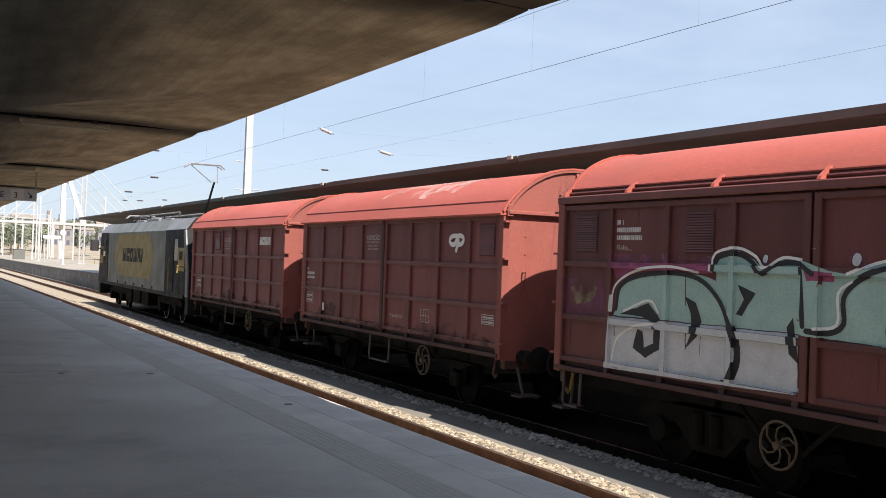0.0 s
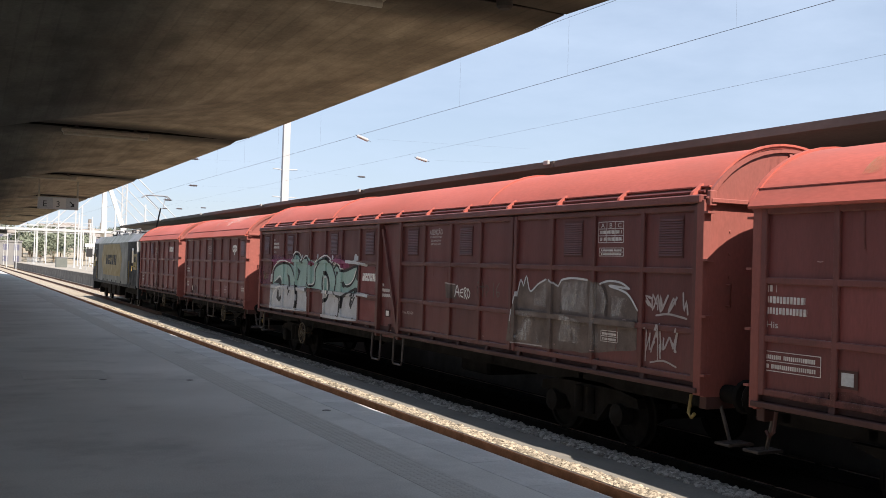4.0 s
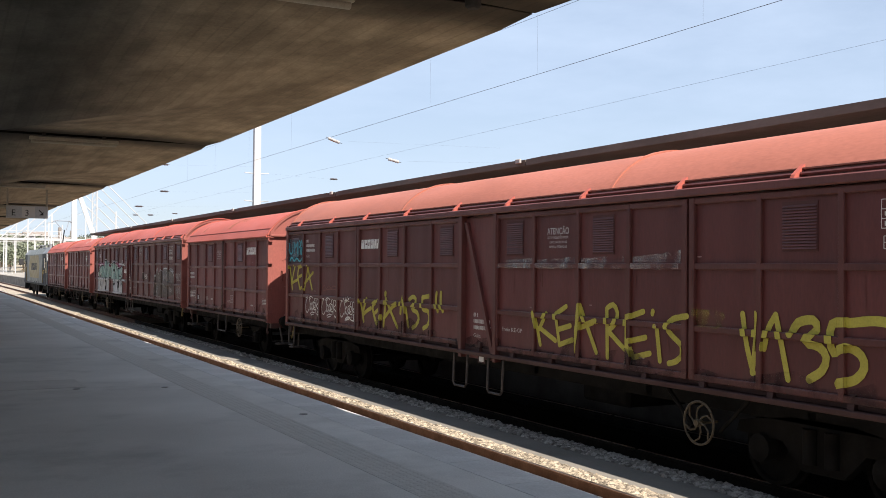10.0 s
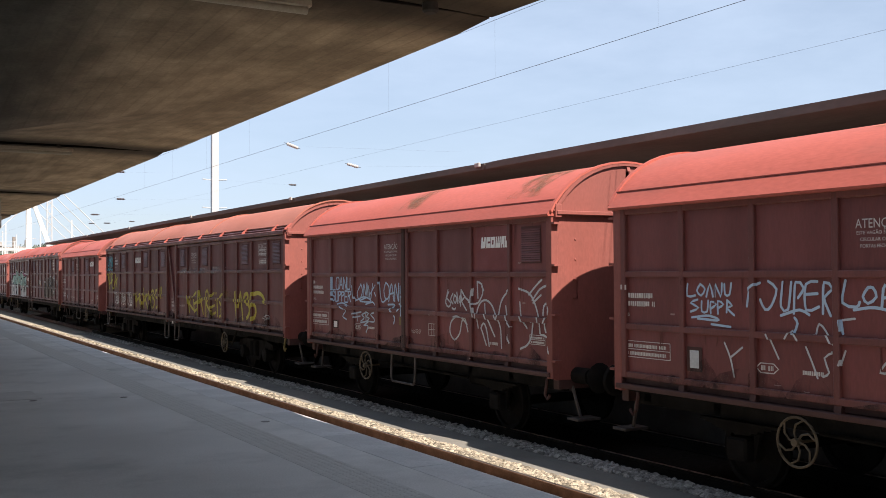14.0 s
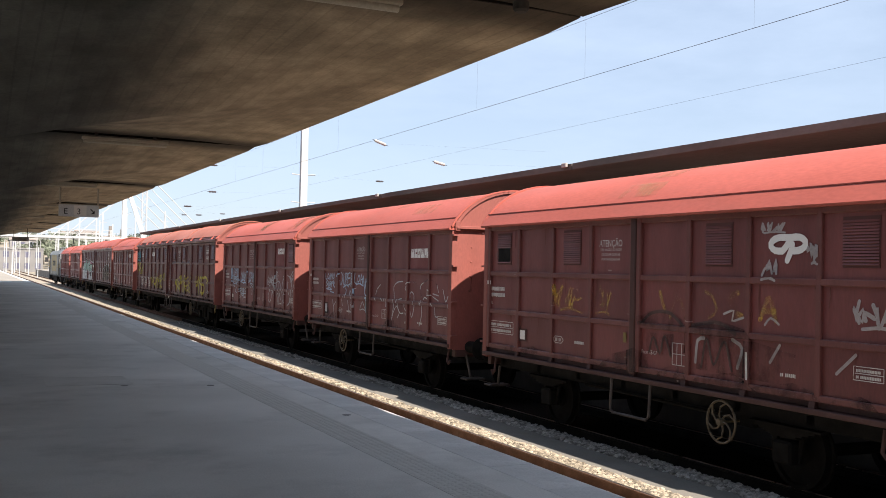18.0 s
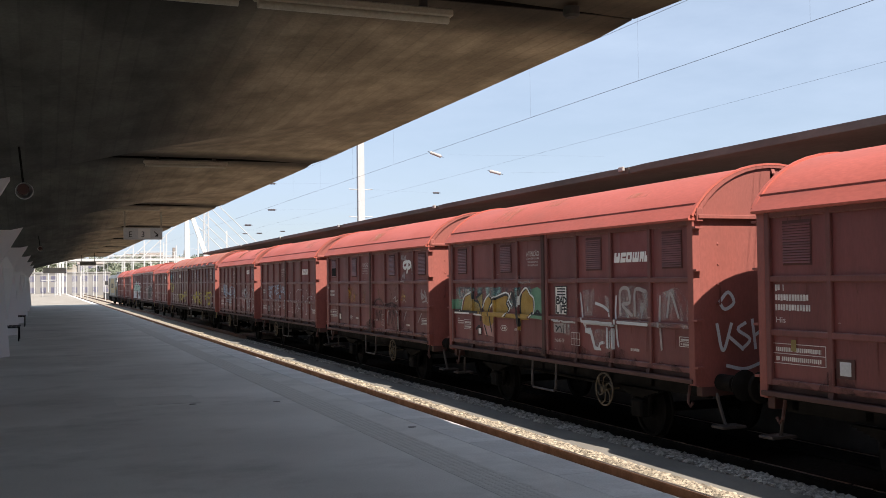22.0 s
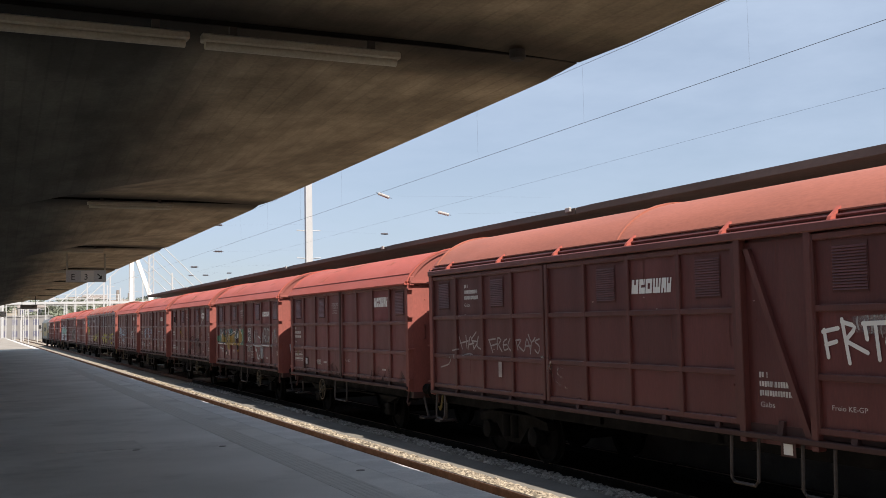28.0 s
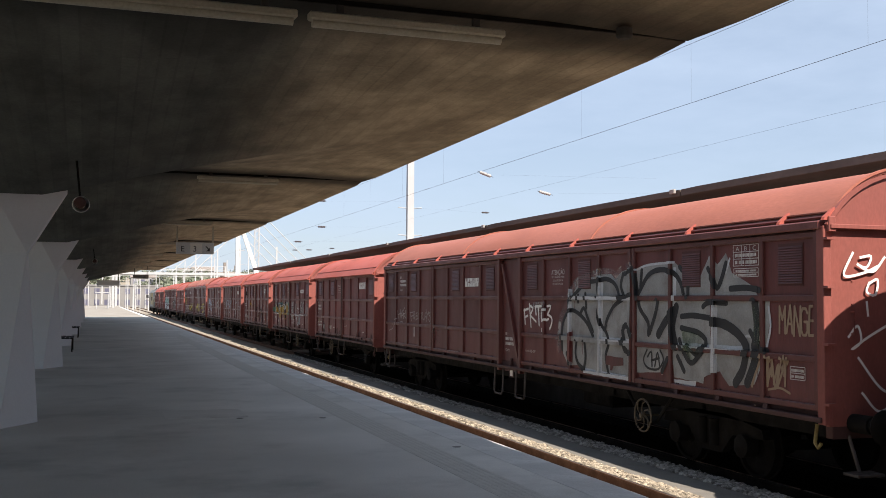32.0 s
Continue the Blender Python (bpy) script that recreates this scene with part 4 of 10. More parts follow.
def gabs_wagon(at, label, wheel_y, roof="orange_roof"):
    # two makes of roof: fins and seams stand differently
    seams, fins = ((-4.2, 4.3), (10.3, 8.81, 7.12, 5.47, 3.87, 2.25, 0.85, -0.35, -1.92, -3.6, -5.27, -6.91, -8.57, -10.2)) if roof == "red_roof" else ((-3.63, 3.57), (9.5, 7.25, 5.18, 3.05, 0.91, -0.96, -3.13, -5.28, -7.26, -9.55, -10.45))
    w = thing("sliding_wall_wagon", label, "wagon", at, "wagons of the goods train")
    L = GABS_L
    ends_and_frame(w, L, 1.14, 3.6, 4.33, True)
    for (y0, y1), vents in zip(GABS_DOORS, ((1, 3), (0, 2), (0, 2), (1, 3))):
        door(w, y0, y1, 4, GABS_ROWS, vents)
    Build().box(HALF - 0.06, HALF, -L + 0.1, L - 0.1, 1.1, 3.6).ob("side_wall", M["red_panel"], w)
    Build().box(SIDE + 0.07, SIDE + 0.13, -0.56, 0.67, 1.0, 3.5).ob("centre_bay", M["gabs_panel"], w, "recessed centre bay")
    Build().prism([(0.55, 3.42), (0.45, 3.42), (-0.53, 1.1), (-0.43, 1.1)], "x", SIDE + 0.01, SIDE + 0.07).ob("brace", M["gabs_rib"], w, "diagonal brace")
    for y in (-0.59, 0.63):
        Build().box(SIDE - 0.03, SIDE + 0.1, y - 0.055, y + 0.055, 1.0, 3.56, 0.01).ob("centre_post", M["gabs_rib"], w)
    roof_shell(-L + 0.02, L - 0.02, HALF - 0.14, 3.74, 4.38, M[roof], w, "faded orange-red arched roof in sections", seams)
    for s in (-1, 1):
        b = Build().box(*sorted((s * (HALF - 0.2), s * (HALF - 0.12))), -L + 0.05, L - 0.05, 3.5, 3.78)
        Build().box(*sorted((s * (HALF - 0.11), s * (HALF + 0.05))), -L + 0.05, L + 0.0, 3.54, 3.65, 0.015).ob("rail_lip", M["red"], w, "red lip of the upper guide rail")
        b.ob("roof_rail", M["gabs_rib"], w, "upper guide rail of the sliding walls")
        Build().tube([(s * (HALF - 0.07), -L + 0.1, 3.7), (s * (HALF - 0.07), L - 0.1, 3.7)], 0.022, 6).ob("guide_bar", M["gabs_panel"], w, "worn bar along the gap under the roof", smooth=True)
        Build().box(*sorted((s * (HALF - 0.15), s * (HALF - 0.09))), -L + 0.04, L - 0.04, 3.752, 3.776, 0.004).ob("roof_edge", M[roof], w, "folded lower edge of the roof")
    m = Build().prism([(SIDE - 0.04, 3.65), (SIDE - 0.02, 3.69), (SIDE + 0.14, 3.82), (SIDE + 0.14, 3.65)], "y", -0.03, 0.03).mesh("bracket", M["red_roof"])
    for y in fins:
        o = new("bracket", m)
        o.parent, o.location = w, (0, y, 0)
    for bog in (-7.4, 7.4):
        for dy in (-0.9, 0.9):
            wheelset(w, bog + dy)
        for s in (-1, 1):
            b = Build().prism([(bog - 1.35, 0.62), (bog - 0.6, 0.6), (bog - 0.3, 0.3), (bog + 0.3, 0.3), (bog + 0.6, 0.6), (bog + 1.35, 0.62), (bog + 1.3, 0.76), (bog + 0.45, 0.9), (bog - 0.45, 0.9), (bog - 1.3, 0.76)], "x", *sorted((s * 0.98, s * 1.12)))
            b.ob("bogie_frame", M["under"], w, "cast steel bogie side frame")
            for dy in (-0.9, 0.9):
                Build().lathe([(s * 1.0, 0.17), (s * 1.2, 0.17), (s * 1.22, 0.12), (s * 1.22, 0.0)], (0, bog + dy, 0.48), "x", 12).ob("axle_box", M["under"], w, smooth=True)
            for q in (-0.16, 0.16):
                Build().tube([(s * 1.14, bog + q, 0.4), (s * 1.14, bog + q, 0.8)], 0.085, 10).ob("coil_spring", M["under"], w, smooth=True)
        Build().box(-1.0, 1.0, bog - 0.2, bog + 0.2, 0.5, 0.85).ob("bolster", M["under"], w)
    step(w, -0.6, 0.5, 0.58, 1.05)
    step(w, 0.65, 0.5, 0.58, 1.05)
    step(w, L - 0.45, 0.42, 0.5, 1.05)
    Build().box(-0.6, 0.6, -3.2, -2.0, 0.5, 0.95, 0.05).ob("brake_cylinder", M["under"], w)
    for q in (-0.25, 0.25):
        Build().tube([(SIDE + 0.1, wheel_y + q * 3, 1.05), (SIDE + 0.1, wheel_y + q, 0.6)], 0.03, 6).ob("brake_strut", M["under"], w, smooth=True)
    hand_wheel(w, wheel_y, 0.68)
    return w


HIS_TEXT = "red-brown two-axle covered goods wagon with sliding doors"
GABS_TEXT = "long dark red four-axle sliding-wall goods wagon"
# kind, place along the train, louvred columns of the two doors, place of the hand wheel, what marks it
WAGONS = [
    ("his", 30.1, ((2,), ()), -1.9, HIS_TEXT + ", faded ghost lettering"),
    ("his", 19.2, ((), (3,)), -2.0, HIS_TEXT + ", flaking pale roof paint"),
    ("gabs", 2.40, None, 5.94, GABS_TEXT + ", teal and white graffiti"),
    ("his", -13.7, ((2,), (1,)), -2.0, HIS_TEXT + ", clean sides"),
    ("gabs", -30.48, None, -5.72, GABS_TEXT + ", yellow spray-painted letters"),
    ("his", -47.1, ((), (3,)), 1.64, HIS_TEXT + ", blue and white tags"),
    ("his", -58.05, ((), ()), 1.68, HIS_TEXT + ", thin white scrawls"),
    ("his", -69.0, ((0, 2), (1, 3)), -1.98, HIS_TEXT + ", broken vent, gold scrawls"),
    ("his", -79.85, ((0, 2), (1, 3)), -2.2, HIS_TEXT + ", green and gold graffiti"),
    ("his", -90.8, ((0, 2), (3,)), 1.62, HIS_TEXT + ", plain weathered sides"),
    ("gabs", -107.23, None, -5.9, GABS_TEXT + ", silver and black graffiti"),
    ("his", -123.8, ((2,), (1,)), -2.0, HIS_TEXT),
]
TRAIN = []
for kind, u, vents, wheel_y, label in WAGONS:
    at = (TRACK_B, u, RAIL)
    TRAIN.append(his_wagon(at, label, vents, wheel_y, 0 if u == -69.0 else -1) if kind == "his" else gabs_wagon(at, label, wheel_y, "red_roof" if u > 0 else "orange_roof"))

# ---------------------------------------------------------------- markings and spray paint on the wagons
def surface(w, y, z):
    """Local x of the painted side at (y, z): ribs stand proud, panels lie back, the centre bay lies deeper."""
    rows = HIS_ROWS if w.name.startswith("covered") else GABS_ROWS
    doors = ((0.02, 4.64), (-4.74, -0.06)) if w.name.startswith("covered") else GABS_DOORS
    if not rows[0] <= z <= rows[-1]:
        return SIDE - 0.006
    for y0, y1 in doors:
        if y0 <= y <= y1:
            k = (y1 - y0) / 4
            d = abs((y - y0) / k - round((y - y0) / k)) * k
            if min(y - y0, y1 - y) < 0.1:
                return SIDE - 0.016
            if d < 0.045:
                return SIDE - 0.004
            if min(abs(z - r) for r in rows[1:-1]) < 0.043 or z < rows[0] + 0.08 or z > rows[-1] - 0.08:
                return SIDE - 0.001
            return SIDE + 0.041
    if w.name.startswith("covered"):
        return SIDE - 0.034
    return SIDE + 0.066 if -0.56 < y < 0.67 else SIDE - 0.016


def smooth_line(points, stepsize=0.05):
    pts = [np.array(p, float) for p in points]
    ext = [2 * pts[0] - pts[1]] + pts + [2 * pts[-1] - pts[-2]]
    out = []
    for i in range(1, len(ext) - 2):
        p0, p1, p2, p3 = ext[i - 1:i + 3]
        n = max(2, int(np.linalg.norm(p2 - p1) / stepsize))
        for t in np.arange(n) / n:
            out.append(0.5 * ((2 * p1) + (p2 - p0) * t + (2 * p0 - 5 * p1 + 4 * p2 - p3) * t * t + (3 * p1 - p0 - 3 * p2 + p3) * t ** 3))
    out.append(pts[-1])
    return out


class Spray:
    """Spray paint of one colour on one wagon, as thin skins that follow ribs and panels."""
    skins, piece, count = {}, 0, 0

    @classmethod
    def of(cls, w, colour):
        return cls.skins.setdefault((w.name, colour, cls.piece), (w, colour, Build()))[2]

    @classmethod
    def next(cls):
        cls.piece += 1


LIFT = {"smear_lime": 0.0045, "smear_green": 0.009, "red_panel": 0.0095, "gabs_panel": 0.0095, "cyan": 0.027, "smear_cyan": 0.0262, "teal": 0.002, "pale_grey": 0.004, "grey_wash": 0.002, "spray_silver": 0.002, "spray_green": 0.002, "spray_gold": 0.004, "magenta": 0.003, "black": 0.006, "white": 0.007, "spray_pink": 0.0045, "smear_teal": 0.003, "smear_dark": 0.0085}


@functools.lru_cache(None)
def bounds(covered):
    """Lines along which the painted side steps in or out: places along the wagon, and heights."""
    rows, doors = (HIS_ROWS, ((0.02, 4.64), (-4.74, -0.06))) if covered else (GABS_ROWS, GABS_DOORS)
    ys = {-20.0, 20.0}
    for y0, y1 in doors:
        k = (y1 - y0) / 4
        ys |= {y0, y0 + 0.1, y1 - 0.1, y1} | {y0 + k * i + q for i in (1, 2, 3) for q in (-0.045, 0.045)}
    zs = {-5.0, 9.0, rows[0], rows[0] + 0.08, rows[-1] - 0.08, rows[-1]} | {r + q for r in rows[1:-1] for q in (-0.043, 0.043)}
    return sorted(ys), sorted(zs)


def cut(poly, axis, at, keep_above):
    """The part of a convex outline on one side of a line."""
    out = []
    for p, q in zip(poly, poly[1:] + poly[:1]):
        a, c = (p[axis] - at, q[axis] - at) if keep_above else (at - p[axis], at - q[axis])
        if a >= 0:
            out.append(p)
        if (a > 0) != (c > 0) and a != c:
            f = a / (a - c)
            out.append((p[0] + (q[0] - p[0]) * f, p[1] + (q[1] - p[1]) * f))
    return out


def lay(w, b, poly, lift, ribs=True):
    """Lay a convex outline of paint on the side, over ribs, down their flanks and into the panels."""
    ys, zs = bounds(w.name.startswith("covered"))
    lo, hi = min(p[0] for p in poly), max(p[0] for p in poly)
    for y0, y1 in zip(ys, ys[1:]):
        if y1 <= lo or y0 >= hi:
            continue
        strip = cut(cut(poly, 0, y0, True), 0, y1, False)
        if len(strip) < 3:
            continue
        low, top = min(p[1] for p in strip), max(p[1] for p in strip)
        for z0, z1 in zip(zs, zs[1:]):
            if z1 <= low or z0 >= top:
                continue
            piece = cut(cut(strip, 1, z0, True), 1, z1, False)
            if len(piece) < 3 or abs(sum(p[0] * q[1] - q[0] * p[1] for p, q in zip(piece, piece[1:] + piece[:1]))) < 2e-6:
                continue
            my, mz = (y0 + y1) / 2, (z0 + z1) / 2
            x = surface(w, my, mz)
            if not ribs and x < SIDE + 0.03:
                continue
            b.add([(x - lift, y, z) for y, z in piece], [tuple(range(len(piece)))])
            for p, q in zip(piece, piece[1:] + piece[:1]):
                for axis, at, ny, nz in ((0, y0, y0 - 0.001, mz), (0, y1, y1 + 0.001, mz), (1, z0, my, z0 - 0.001), (1, z1, my, z1 + 0.001)):
                    if abs(p[axis] - at) < 1e-7 and abs(q[axis] - at) < 1e-7:
                        far = surface(w, ny, nz)
                        if far > x + 0.02:
                            shift = (0.001 + lift / 2) * (1 if at in (y1, z1) else -1)
                            r = [(y + shift * (axis == 0), z + shift * (axis == 1)) for y, z in (p, q)]
                            b.add([(x - lift, *r[0]), (x - lift, *r[1]), (far, *r[1]), (far, *r[0])], [(0, 1, 2, 3)])


def stroke(w, colour, width, points, straight=False):
    """A sprayed line with round ends."""
    if straight and len(points) > 2:
        for a, c in zip(points, points[1:]):
            stroke(w, colour, width, [a, c], True)
        return
    b, lift = Spray.of(w, colour), LIFT.get(colour, 0.004) + 0.00022 * (Spray.count % 8)
    Spray.count += 1
    line = [np.array(p, float) for p in points] if straight or len(points) == 2 else smooth_line(points, 0.06)
    sides = []
    for i, p in enumerate(line):
        d = line[min(i + 1, len(line) - 1)] - line[max(i - 1, 0)]
        d = d / (np.linalg.norm(d) + 1e-9)
        k = 1 + 0.1 * noise.noise((p[0] * 9, p[1] * 9, width))
        q = np.array((-d[1], d[0])) * width / 2 * k
        sides.append((tuple(p - q), tuple(p + q), d, q))
    for k, ((a, c, _, _), (e, f, _, _)) in enumerate(zip(sides, sides[1:])):
        lay(w, b, [a, e, f, c], lift + 0.000137 * k)
    for (a, c, d, q), s in ((sides[0], -1), (sides[-1], 1)):
        m, r = (np.array(a) + np.array(c)) / 2, np.linalg.norm(q)
        lay(w, b, [a] + [tuple(m - q * math.cos(t) + s * d * r * math.sin(t)) for t in (0.6, 1.2, 1.9, 2.5)] + [c], lift)


def fill(w, colour, outline, ribs=True):
    """A sprayed area: the outline is smoothed and slightly ragged."""
    Spray.next()
    b, lift = Spray.of(w, colour), LIFT.get(colour, 0.003) + 0.00022 * (Spray.count % 8)
    Spray.count += 1
    edge = []
    for (a, c), (d, e) in zip(outline, list(outline[1:]) + [outline[0]]):
        n = max(1, int(math.hypot(d - a, e - c) / 0.08))
        for i in range(n):
            y, z = a + (d - a) * i / n, c + (e - c) * i / n
            edge.append((y + 0.012 * noise.noise((y * 7, z * 7, 0.5)), z + 0.012 * noise.noise((y * 7, z * 7, 5.5))))
    for tri in geometry.tessellate_polygon([[Vector((y, z, 0)) for y, z in edge]]):
        lay(w, b, [edge[i] for i in tri], lift, ribs)


def haze(w, r, colour):
    """A cloud of thin spray with a few runs."""
    y0, y1, z0, z1 = r
    g = random.Random(int(abs(y0 * 100)))
    m, q, c, h = (y0 + y1) / 2, abs(y1 - y0) * 0.56, (z0 + z1) / 2, (z1 - z0) * 0.6
    fill(w, "smear", [(m + q * math.cos(a) * g.uniform(0.8, 1.05), c + h * math.sin(a) * g.uniform(0.85, 1.1)) for a in np.linspace(0, 2 * math.pi, 17)[:-1]])
    Spray.next()
    for _ in range(3):
        y, z, l = g.uniform(y1, y0), g.uniform(c, z1), g.uniform(0.1, 0.3)
        stroke(w, "spray_grey", g.uniform(0.012, 0.025), [(y, z), (y + 0.01, z - l / 2), (y - 0.01, z - l)])


def scribble(w, r, colour, width, n):
    """An unreadable tag: n tangled marks side by side and an underline."""
    Spray.next()
    y0, y1, z0, z1 = r
    g = random.Random(int(abs(y0 * 100 + z0 * 37)))
    adv, h = (y1 - y0) / n, z1 - z0
    for i in range(n):
        k = g.randrange(4, 7)
        pts = []
        for q in range(k):
            pts.append((y0 + adv * (i + g.uniform(-0.15, 1.15)), z0 + h * ((g.uniform(0.6, 1.1) if q % 2 else g.uniform(-0.1, 0.4)) if g.random() < 0.75 else g.uniform(0.2, 0.8))))
        stroke(w, colour, width * g.uniform(0.75, 1.1), pts, straight=g.random() < 0.35)
    stroke(w, colour, width * 0.8, [(y0 + (y1 - y0) * g.uniform(0.05, 0.4), z0 - h * 0.12), (y0 + (y1 - y0) * 0.6, z0 - h * 0.02), (y1, z0 - h * 0.15)])


# letters as strokes on a 4 x 6 grid, two digits a point
STROKES = dict(K="0006 460340", E="46060040 0333", A="002640 1232", R="0006 0636453403 2340", I="2026", S="453616050413334241301001", V="062046",
               C="4536160501103041", L="060040", O="100105163645413010", N="00064046", F="0006 0646 0333", T="0646 2620", U="060110304146", M="0006234640", X="0046 0640", Y="0623 4623 2320")
STROKES.update({"P": "0006 0636453403", "G": "45361605011030414323", "H": "0006 4046 0343", "1": "042620", "B": "0006 0636453403 033342413000", "D": "0006 0626444220 2000", "3": "06462333411001", "5": "460603234130100"})


def tag(w, text, r, colour, width, slant):
    Spray.next()
    y0, y1, z0, z1 = r
    pitch = (y1 - y0) / len(text)
    g = random.Random(len(text) * 7 + int(abs(y0 * 10)))
    for i, ch in enumerate(text):
        top, low, lean = g.uniform(-0.08, 0.05), g.uniform(-0.06, 0.08), g.uniform(-0.05, 0.1) + slant * 0.3
        for line in STROKES[ch].split():
            pts = [(int(a), int(c)) for a, c in zip(line[::2], line[1::2])]
            if len(pts) > 1:
                stroke(w, colour, width, [(y0 + pitch * (i + 0.08 + 0.8 * (a / 4) + lean * c / 6), z0 + (z1 - z0) * (low + (1 + top - low) * c / 6)) for a, c in pts], straight=ch not in "SCO35RU")


def flat(w, name, r, mat, lift=0.0, label=""):
    y0, y1, z0, z1 = r
    x = surface(w, (y0 + y1) / 2, (z0 + z1) / 2) - 0.003 - lift
    return Build().box(x, x + 0.002, min(y0, y1), max(y0, y1), min(z0, z1), max(z0, z1)).ob(name, M[mat], w, label)


def patch(w, r, mat, lift=0.0):
    y0, y1, z0, z1 = r
    if mat == "dark_patch":
        # only between the ribs that bound the panel
        rows = HIS_ROWS if w.name.startswith("covered") else GABS_ROWS
        for a, c in zip(rows, rows[1:]):
            lo, hi = max(z0, a + 0.05), min(z1, c - 0.05)
            if hi - lo > 0.3:
                m = (y0 + y1) / 2
                flat(w, "repaint_patch", (m + 0.5, m - 0.5, a + 0.05, c - 0.09), mat, -0.001, "darker repainted panel")
        return
    m, c, k = (y0 + y1) / 2, (z0 + z1) / 2, 0.36
    if mat in ("white", "pale_grey"):
        flat(w, "sticker_frame", r, "brown", lift - 0.002, "dark frame round a pasted label")
        k = 0.3
    flat(w, "sticker", (m + (y0 - y1) * k, m - (y0 - y1) * k, c - (z1 - z0) * k * 1.2, c + (z1 - z0) * k * 1.2), mat, lift)


def bars(w, rows_, mat="stencil", name="stencil"):
    """Short stencilled lines that cannot be read, as broken bars."""
    b = Build()
    g = random.Random(3)
    for y0, y1, z, h in rows_:
        y = max(y0, y1)
        x = surface(w, (y0 + y1) / 2, z) - 0.003
        while y > min(y0, y1):
            l = min(g.uniform(0.36, 0.52) * h, y - min(y0, y1))
            if g.random() > 0.08:
                b.box(x, x + 0.002, y - l, y, z + h * g.choice((0, 0, 0.08)), z + h)
            y -= l + h * 0.2
    b.ob(name, M[mat], w, "rows of small white stencilled marks")["kind"] = "stuff"


def words(w, text, r):
    y0, y1, z0, z1 = r
    size = (z1 - z0) * 1.35
    me = lettering(text, size, M["stencil"])
    o = new("lettering", me)
    o.parent = w
    wide = max((v.co.x for v in me.vertices), default=1)
    k = min(1.4, abs(y1 - y0) * 1.0 / wide)
    o.matrix_basis = Matrix(((0, 0, -1, surface(w, (y0 + y1) / 2, (z0 + z1) / 2) - 0.004), (-k, 0, 0, y0), (0, 1, 0, z0), (0, 0, 0, 1)))
    o["label"] = "white stencilled word"


def warning(w, r):
    y0, y1, z0, z1 = r
    h = z1 - z0
    words(w, "ATENÇÃO", (y0, y1, z1 - h * 0.36, z1 - h * 0.06))
    for k, (text, inset) in enumerate((("ESTE VAGÃO SÓ PODE", 0.02), ("CIRCULAR COM AS", 0.1), ("PORTAS FECHADAS", 0.1))):
        words(w, text, (y0 + (y1 - y0) * inset, y1 - (y1 - y0) * inset, z1 - h * (0.55 + 0.2 * k), z1 - h * (0.44 + 0.2 * k)))


def number_block(w, r, kind):
    y0, y1, z0, z1 = r
    h = (z1 - z0) / 4
    bars(w, [(y0, y0 + (y1 - y0) * f, z1 - h * (k + 0.8), h * 0.62) for k, f in enumerate((0.25, 0.95, 1.0))])
    if kind:
        words(w, kind, (y0, y0 + (y1 - y0) * 0.6, z0, z0 + h * 0.6))


def plate_rows(w, r):
    y0, y1, z0, z1 = r
    h = z1 - z0
    table(w, r, (1, 2))
    bars(w, [(y0 + (y1 - y0) * 0.08, y1 - (y1 - y0) * 0.08, z0 + h * q, h * 0.22) for q in (0.12, 0.6)])


def table(w, r, n):
    y0, y1, z0, z1 = r
    x = surface(w, (y0 + y1) / 2, (z0 + z1) / 2) - 0.003
    b, t = Build(), 0.009
    lo, hi = min(y0, y1), max(y0, y1)
    for i in range(n[0] + 1):
        y = lo + (hi - lo) * i / n[0]
        b.box(x, x + 0.002, y - t / 2, y + t / 2, z0, z1)
    for i in range(n[1] + 1):
        z = z0 + (z1 - z0) * i / n[1]
        b.box(x - 0.0005, x + 0.0015, lo, hi, z - t / 2, z + t / 2)
    b.ob("stencil_table", M["stencil"], w, "white stencilled load table")["kind"] = "stuff"
    if n == (3, 3):
        h, c = (z1 - z0) / 3, (hi - lo) / 3
        for k, ch in enumerate("ABC"):
            words(w, ch, (hi - c * (k + 0.3), hi - c * (k + 0.75), z1 - h * 0.85, z1 - h * 0.15))
        bars(w, [(hi - 0.04, lo + 0.04, z0 + h * q, h * 0.5) for q in (0.25, 1.25)])


def mark_blocks(y0, y1, z0, z1, xa, xb):
    """The operator's mark, as six plain blocks with notches."""
    b, h, n = Build(), z1 - z0, y1 - y0

    def block(points):
        b.prism([(y0 + n * u, z0 + h * v) for u, v in points], "x", xa, xb)
    for u0, u1, notches in ((0.0, 0.17, ((0.06, 0.11, 0.62, 1.0),)), (0.2, 0.35, ((0.25, 0.35, 0.42, 0.6),)), (0.37, 0.53, ((0.42, 0.48, 0.3, 0.7),)),
                            (0.56, 0.74, ((0.6, 0.63, 0.4, 1.0), (0.67, 0.7, 0.4, 1.0))), (0.77, 0.88, ((0.81, 0.84, 0.0, 0.3),)), (0.9, 1.0, ((0.93, 0.97, 0.6, 1.0),))):
        # each block is cut into upright strips so that its notches stay open
        cuts = sorted({u0, u1, *(u for c in notches for u in c[:2])})
        for a, c in zip(cuts, cuts[1:]):
            gap = [q for q in notches if q[0] <= (a + c) / 2 <= q[1]]
            for lo, hi in ([(0.0, gap[0][2]), (gap[0][3], 1.0)] if gap else [(0.0, 1.0)]):
                if hi - lo > 0.01:
                    block([(a + 0.03 * lo, lo), (c + 0.03 * lo, lo), (c + 0.03 * hi, hi), (a + 0.03 * hi, hi)])
    return b


